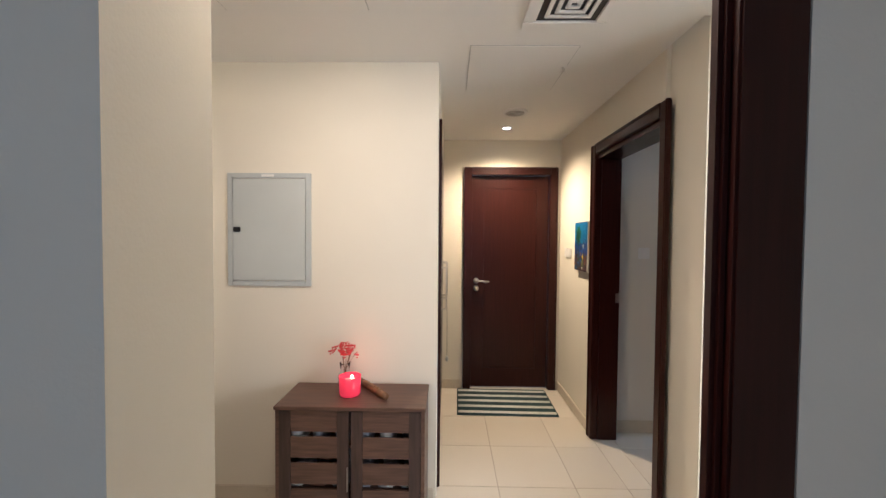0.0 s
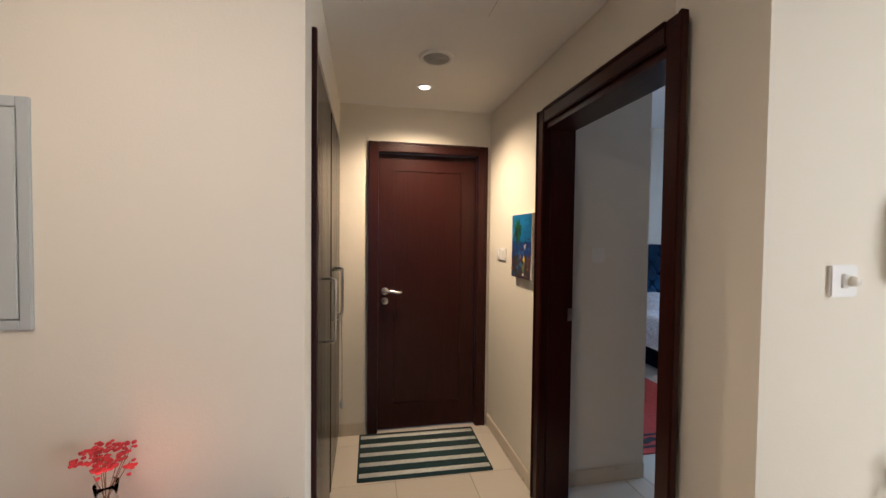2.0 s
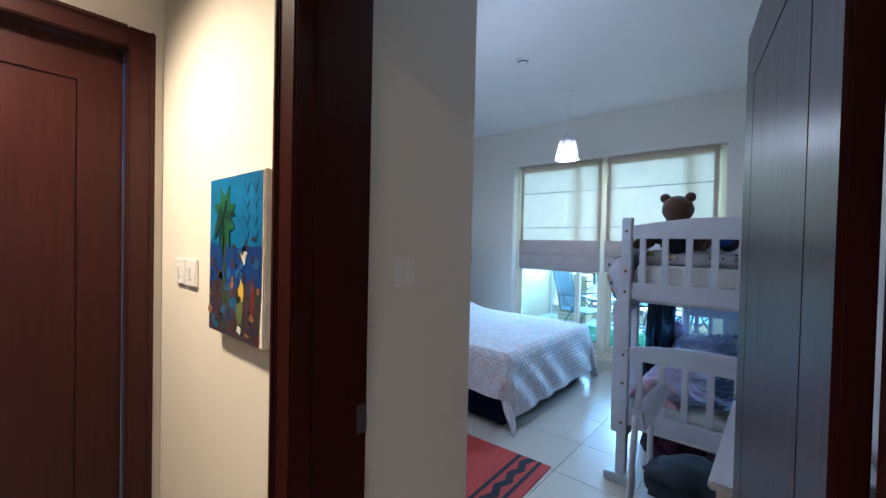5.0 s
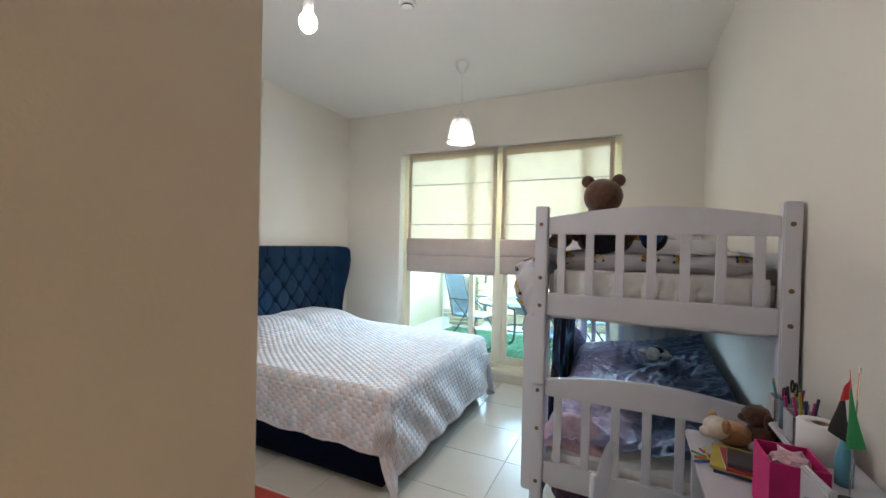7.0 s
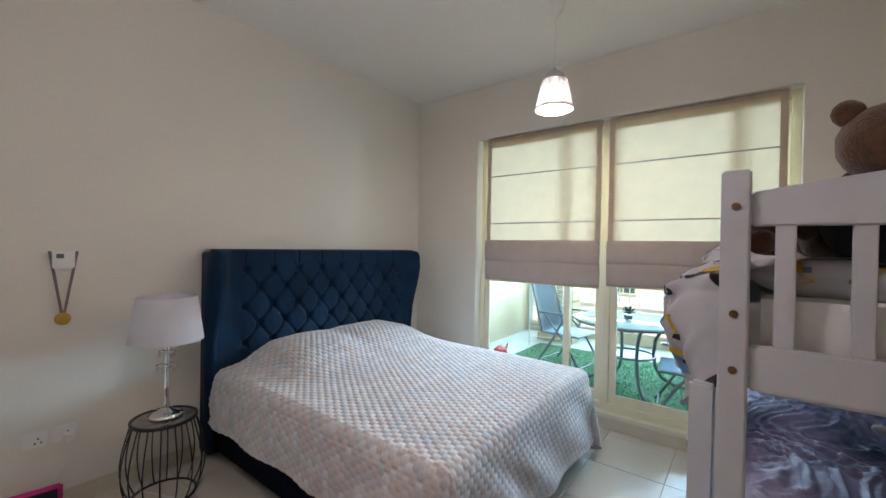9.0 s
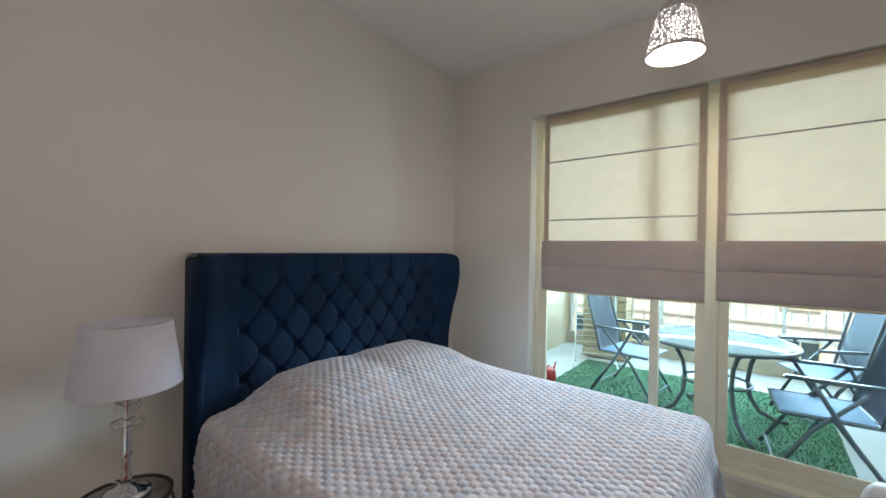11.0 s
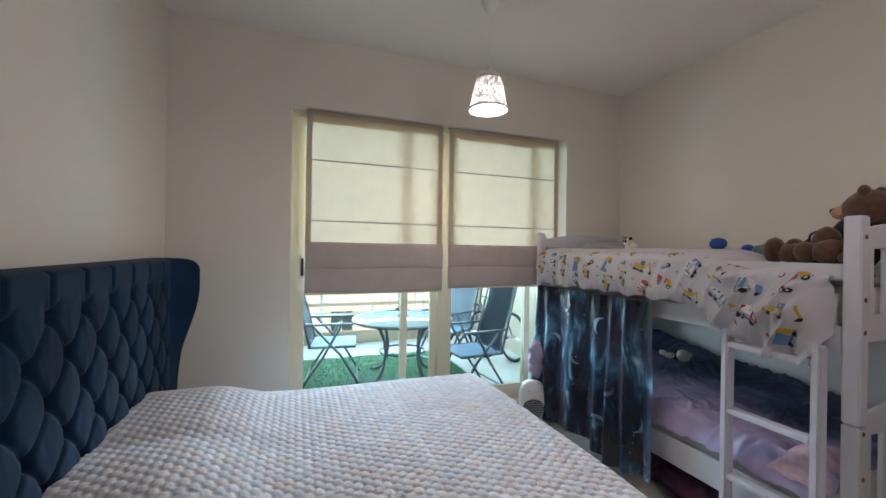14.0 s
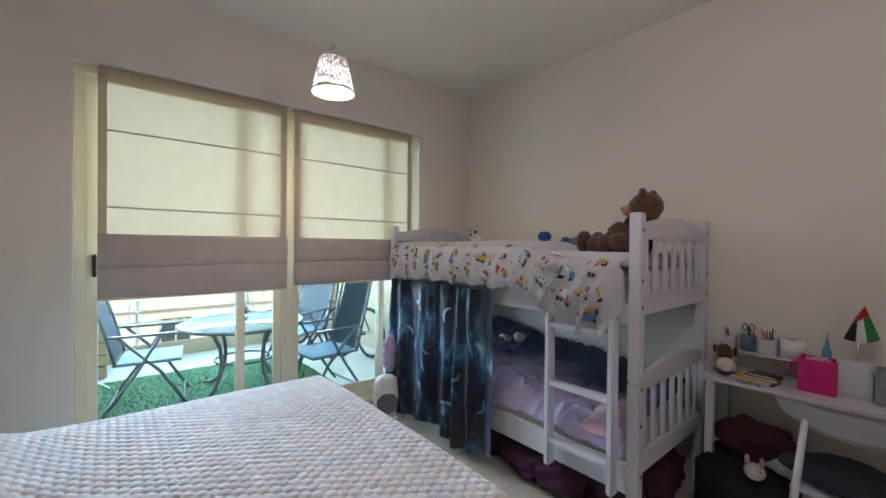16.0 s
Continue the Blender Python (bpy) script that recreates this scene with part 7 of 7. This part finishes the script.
M_REDPL = mat("red_plastic", (0.55, 0.03, 0.03), 0.4)
part("body", spin([(0, 0), (0.085, 0), (0.085, 0.15), (0.06, 0.18), (0.05, 0.18), (0, 0.17)], 24), M_REDPL, wc, "", True)
part("spout", tube([(0.07, 0, 0.05), (0.14, 0, 0.13), (0.20, 0, 0.20)], [0.018, 0.013, 0.010], 8), M_REDPL, wc)
part("handle", tube([(-0.08, 0, 0.05), (-0.13, 0, 0.12), (-0.06, 0, 0.21), (0.03, 0, 0.20)], 0.009, 8), M_REDPL, wc)

# bicycle along the side wall
M_TYRE = mat("tyre_rubber", (0.015, 0.015, 0.016), 0.8)
M_BIKE = mat("bike_frame_paint", (0.05, 0.06, 0.07), 0.3)


def bicycle(at, rz, frame_mat, label):
    b = thing("bicycle", label, "bicycle", at, rz, "bicycles")
    for wx in (-0.50, 0.52):
        wl = part("wheel", tube([(wx + 0.31 * math.cos(6.283 * k / 36), 0, 0.335 + 0.31 * math.sin(6.283 * k / 36)) for k in range(36)], 0.021, 8, closed=True), M_TYRE, b, smooth=True)
        part("rim", tube([(wx + 0.285 * math.cos(6.283 * k / 36), 0, 0.335 + 0.285 * math.sin(6.283 * k / 36)) for k in range(36)], 0.009, 6, closed=True), M_STEEL, wl)
        for k in range(14):
            a = 6.283 * k / 14
            part("spoke", tube([(wx, 0, 0.335), (wx + 0.285 * math.cos(a), 0, 0.335 + 0.285 * math.sin(a))], 0.002, 4), M_STEEL, wl)
        part("hub", tube([(wx, -0.04, 0.335), (wx, 0.04, 0.335)], 0.018, 10), M_STEEL, wl)
    P = {"bb": (-0.06, 0, 0.30), "seat": (-0.20, 0, 0.78), "head": (0.36, 0, 0.80), "head2": (0.39, 0, 0.68), "rear": (-0.50, 0, 0.335), "front": (0.52, 0, 0.335)}
    for p, q, r in (("bb", "seat", 0.016), ("seat", "head", 0.016), ("bb", "head2", 0.019), ("bb", "rear", 0.011), ("seat", "rear", 0.010), ("head2", "front", 0.013)):
        part("frame_tube", tube([P[p], P[q]], r, 8), frame_mat, b)
    part("stem", tube([(0.39, 0, 0.68), (0.34, 0, 0.92), (0.40, 0, 0.95)], 0.013, 8), M_BLACK, b)
    part("handlebar", tube([(0.33, -0.30, 0.98), (0.41, -0.12, 0.95), (0.41, 0.12, 0.95), (0.33, 0.30, 0.98)], 0.012, 8), M_BLACK, b, smooth=True)
    part("seat_post", tube([(-0.20, 0, 0.78), (-0.23, 0, 0.92)], 0.012, 8), M_STEEL, b)
    part("saddle", ball((-0.24, 0, 0.945), 0.075, None, 3, (1.8, 0.95, 0.45)), M_BLACK, b, "black saddle", True)
    part("chainring", chain_ring(), M_STEEL, b)
    for sgn in (-1, 1):
        part("pedal", box(-0.06 + sgn * 0.13 - 0.04, -0.06 + sgn * 0.13 + 0.04, sgn * 0.09 - 0.03, sgn * 0.09 + 0.03, 0.29 + sgn * 0.05, 0.31 + sgn * 0.05, 0.004), M_BLACK, b)
    return b


def chain_ring():
    g = spin([(0.06, 0.004), (0.085, 0.004), (0.085, -0.004), (0.06, -0.004), (0.06, 0.004)], 24)
    g.transform(pose(-0.06, 0.05, 0.30, 90))
    return g


bicycle((7.75, 2.50, 0.0), 4, M_BIKE, "dark adult bicycle parked against the balcony wall")
bicycle((8.05, 2.85, 0.0), 12, mat("pink_bike_paint", (0.55, 0.12, 0.18), 0.3), "second bicycle with a pink frame on the balcony")

# ---- outside ----
M_GROUND = mat("sandy_ground", (0.36, 0.31, 0.24), 0.95, var=0.15, scale=0.05)
g = bmesh.new()
box(-1500, 1500, -1500, 1500, -12.6, -12.5, bm=g)
structure("ground", g, M_GROUND, "pale sandy ground far below the balcony", "ground")
ap = thing("apartment_building", "cream apartment block with rows of windows opposite", "building", (34, 4, -12.5))
M_FACADE = mat("cream_facade", (0.78, 0.74, 0.66), 0.9, var=0.06, scale=0.6, bump=0.2, bscale=8)
M_WINDARK = mat("dark_window_glass", (0.05, 0.09, 0.10), 0.12)
part("wall", box(0, 10, -30, 30, 0, 23), M_FACADE, ap)
part("roof", box(-0.4, 10.4, -30.4, 30.4, 23, 23.5), M_FACADE, ap)
win = box(-0.10, 0.02, -0.8, 0.8, -0.75, 0.75)
win_me = bpy.data.meshes.new("window")
win.to_mesh(win_me)
win.free()
win_me.materials.append(M_WINDARK)
frm = bmesh.new()
for a in ((-0.9, -0.8, -0.85, 0.85), (0.8, 0.9, -0.85, 0.85), (-0.8, 0.8, 0.75, 0.85), (-0.8, 0.8, -0.85, -0.75), (-0.04, 0.04, -0.75, 0.75)):
    box(-0.18, 0.0, a[0], a[1], a[2], a[3], bm=frm)
frm_me = bpy.data.meshes.new("window_frame")
frm.to_mesh(frm_me)
frm.free()
frm_me.materials.append(M_ALU)
for f in range(7):
    part("storey_band", box(-0.22, 0, -30, 30, f * 3.2 + 0.1, f * 3.2 + 0.3), M_FACADE, ap)
    for k in range(14):
        o = new("window", win_me)
        o.parent = ap
        o.location = (0, -27 + k * 4.15, 1.9 + f * 3.2)
        q = new("window_frame", frm_me)
        q.parent = o


# ---- floor tiles ----
def tile_mesh(w, d):
    g = box(-w / 2, w / 2, -d / 2, d / 2, -0.008, 0, 0)
    g.normal_update()
    bmesh.ops.bevel(g, geom=[e for e in g.edges if all(v.co.z > -0.001 for v in e.verts)], offset=0.0015, segments=1, affect="EDGES")
    me = bpy.data.meshes.new("tile")
    g.to_mesh(me)
    g.free()
    me.materials.append(M_TILE)
    return me


T = 0.467
whole = tile_mesh(T - 0.003, T - 0.003)


def lay(x0, x1, y0, y1, ox, oy):
    for i in range(math.floor((x0 - ox) / T), math.ceil((x1 - ox) / T)):
        for j in range(math.floor((y0 - oy) / T), math.ceil((y1 - oy) / T)):
            a0, a1 = max(ox + i * T, x0), min(ox + (i + 1) * T, x1)
            c0, c1 = max(oy + j * T, y0), min(oy + (j + 1) * T, y1)
            if a1 - a0 < 0.012 or c1 - c0 < 0.012:
                continue
            full = a1 - a0 > T - 0.001 and c1 - c0 > T - 0.001
            ob = new("tile", whole if full else tile_mesh(a1 - a0 - 0.003, c1 - c0 - 0.003))
            ob.location = ((a0 + a1) / 2, (c0 + c1) / 2, 0)
            ob.parent = floor


lay(-1.12, 1.285, 0.97, 4.10, 0.505, 2.51)
lay(1.285, 4.0, 0.97, LIV_Y, 0.505, 2.51)
lay(-0.25, 0.62, -0.9, 0.97, 0.505, 2.51)
lay(1.285, 2.04, BUNK_Y, 3.215, 0.505, 2.51)
lay(2.04, WIN_X, BUNK_Y, HEAD_Y, 0.505, 2.51)
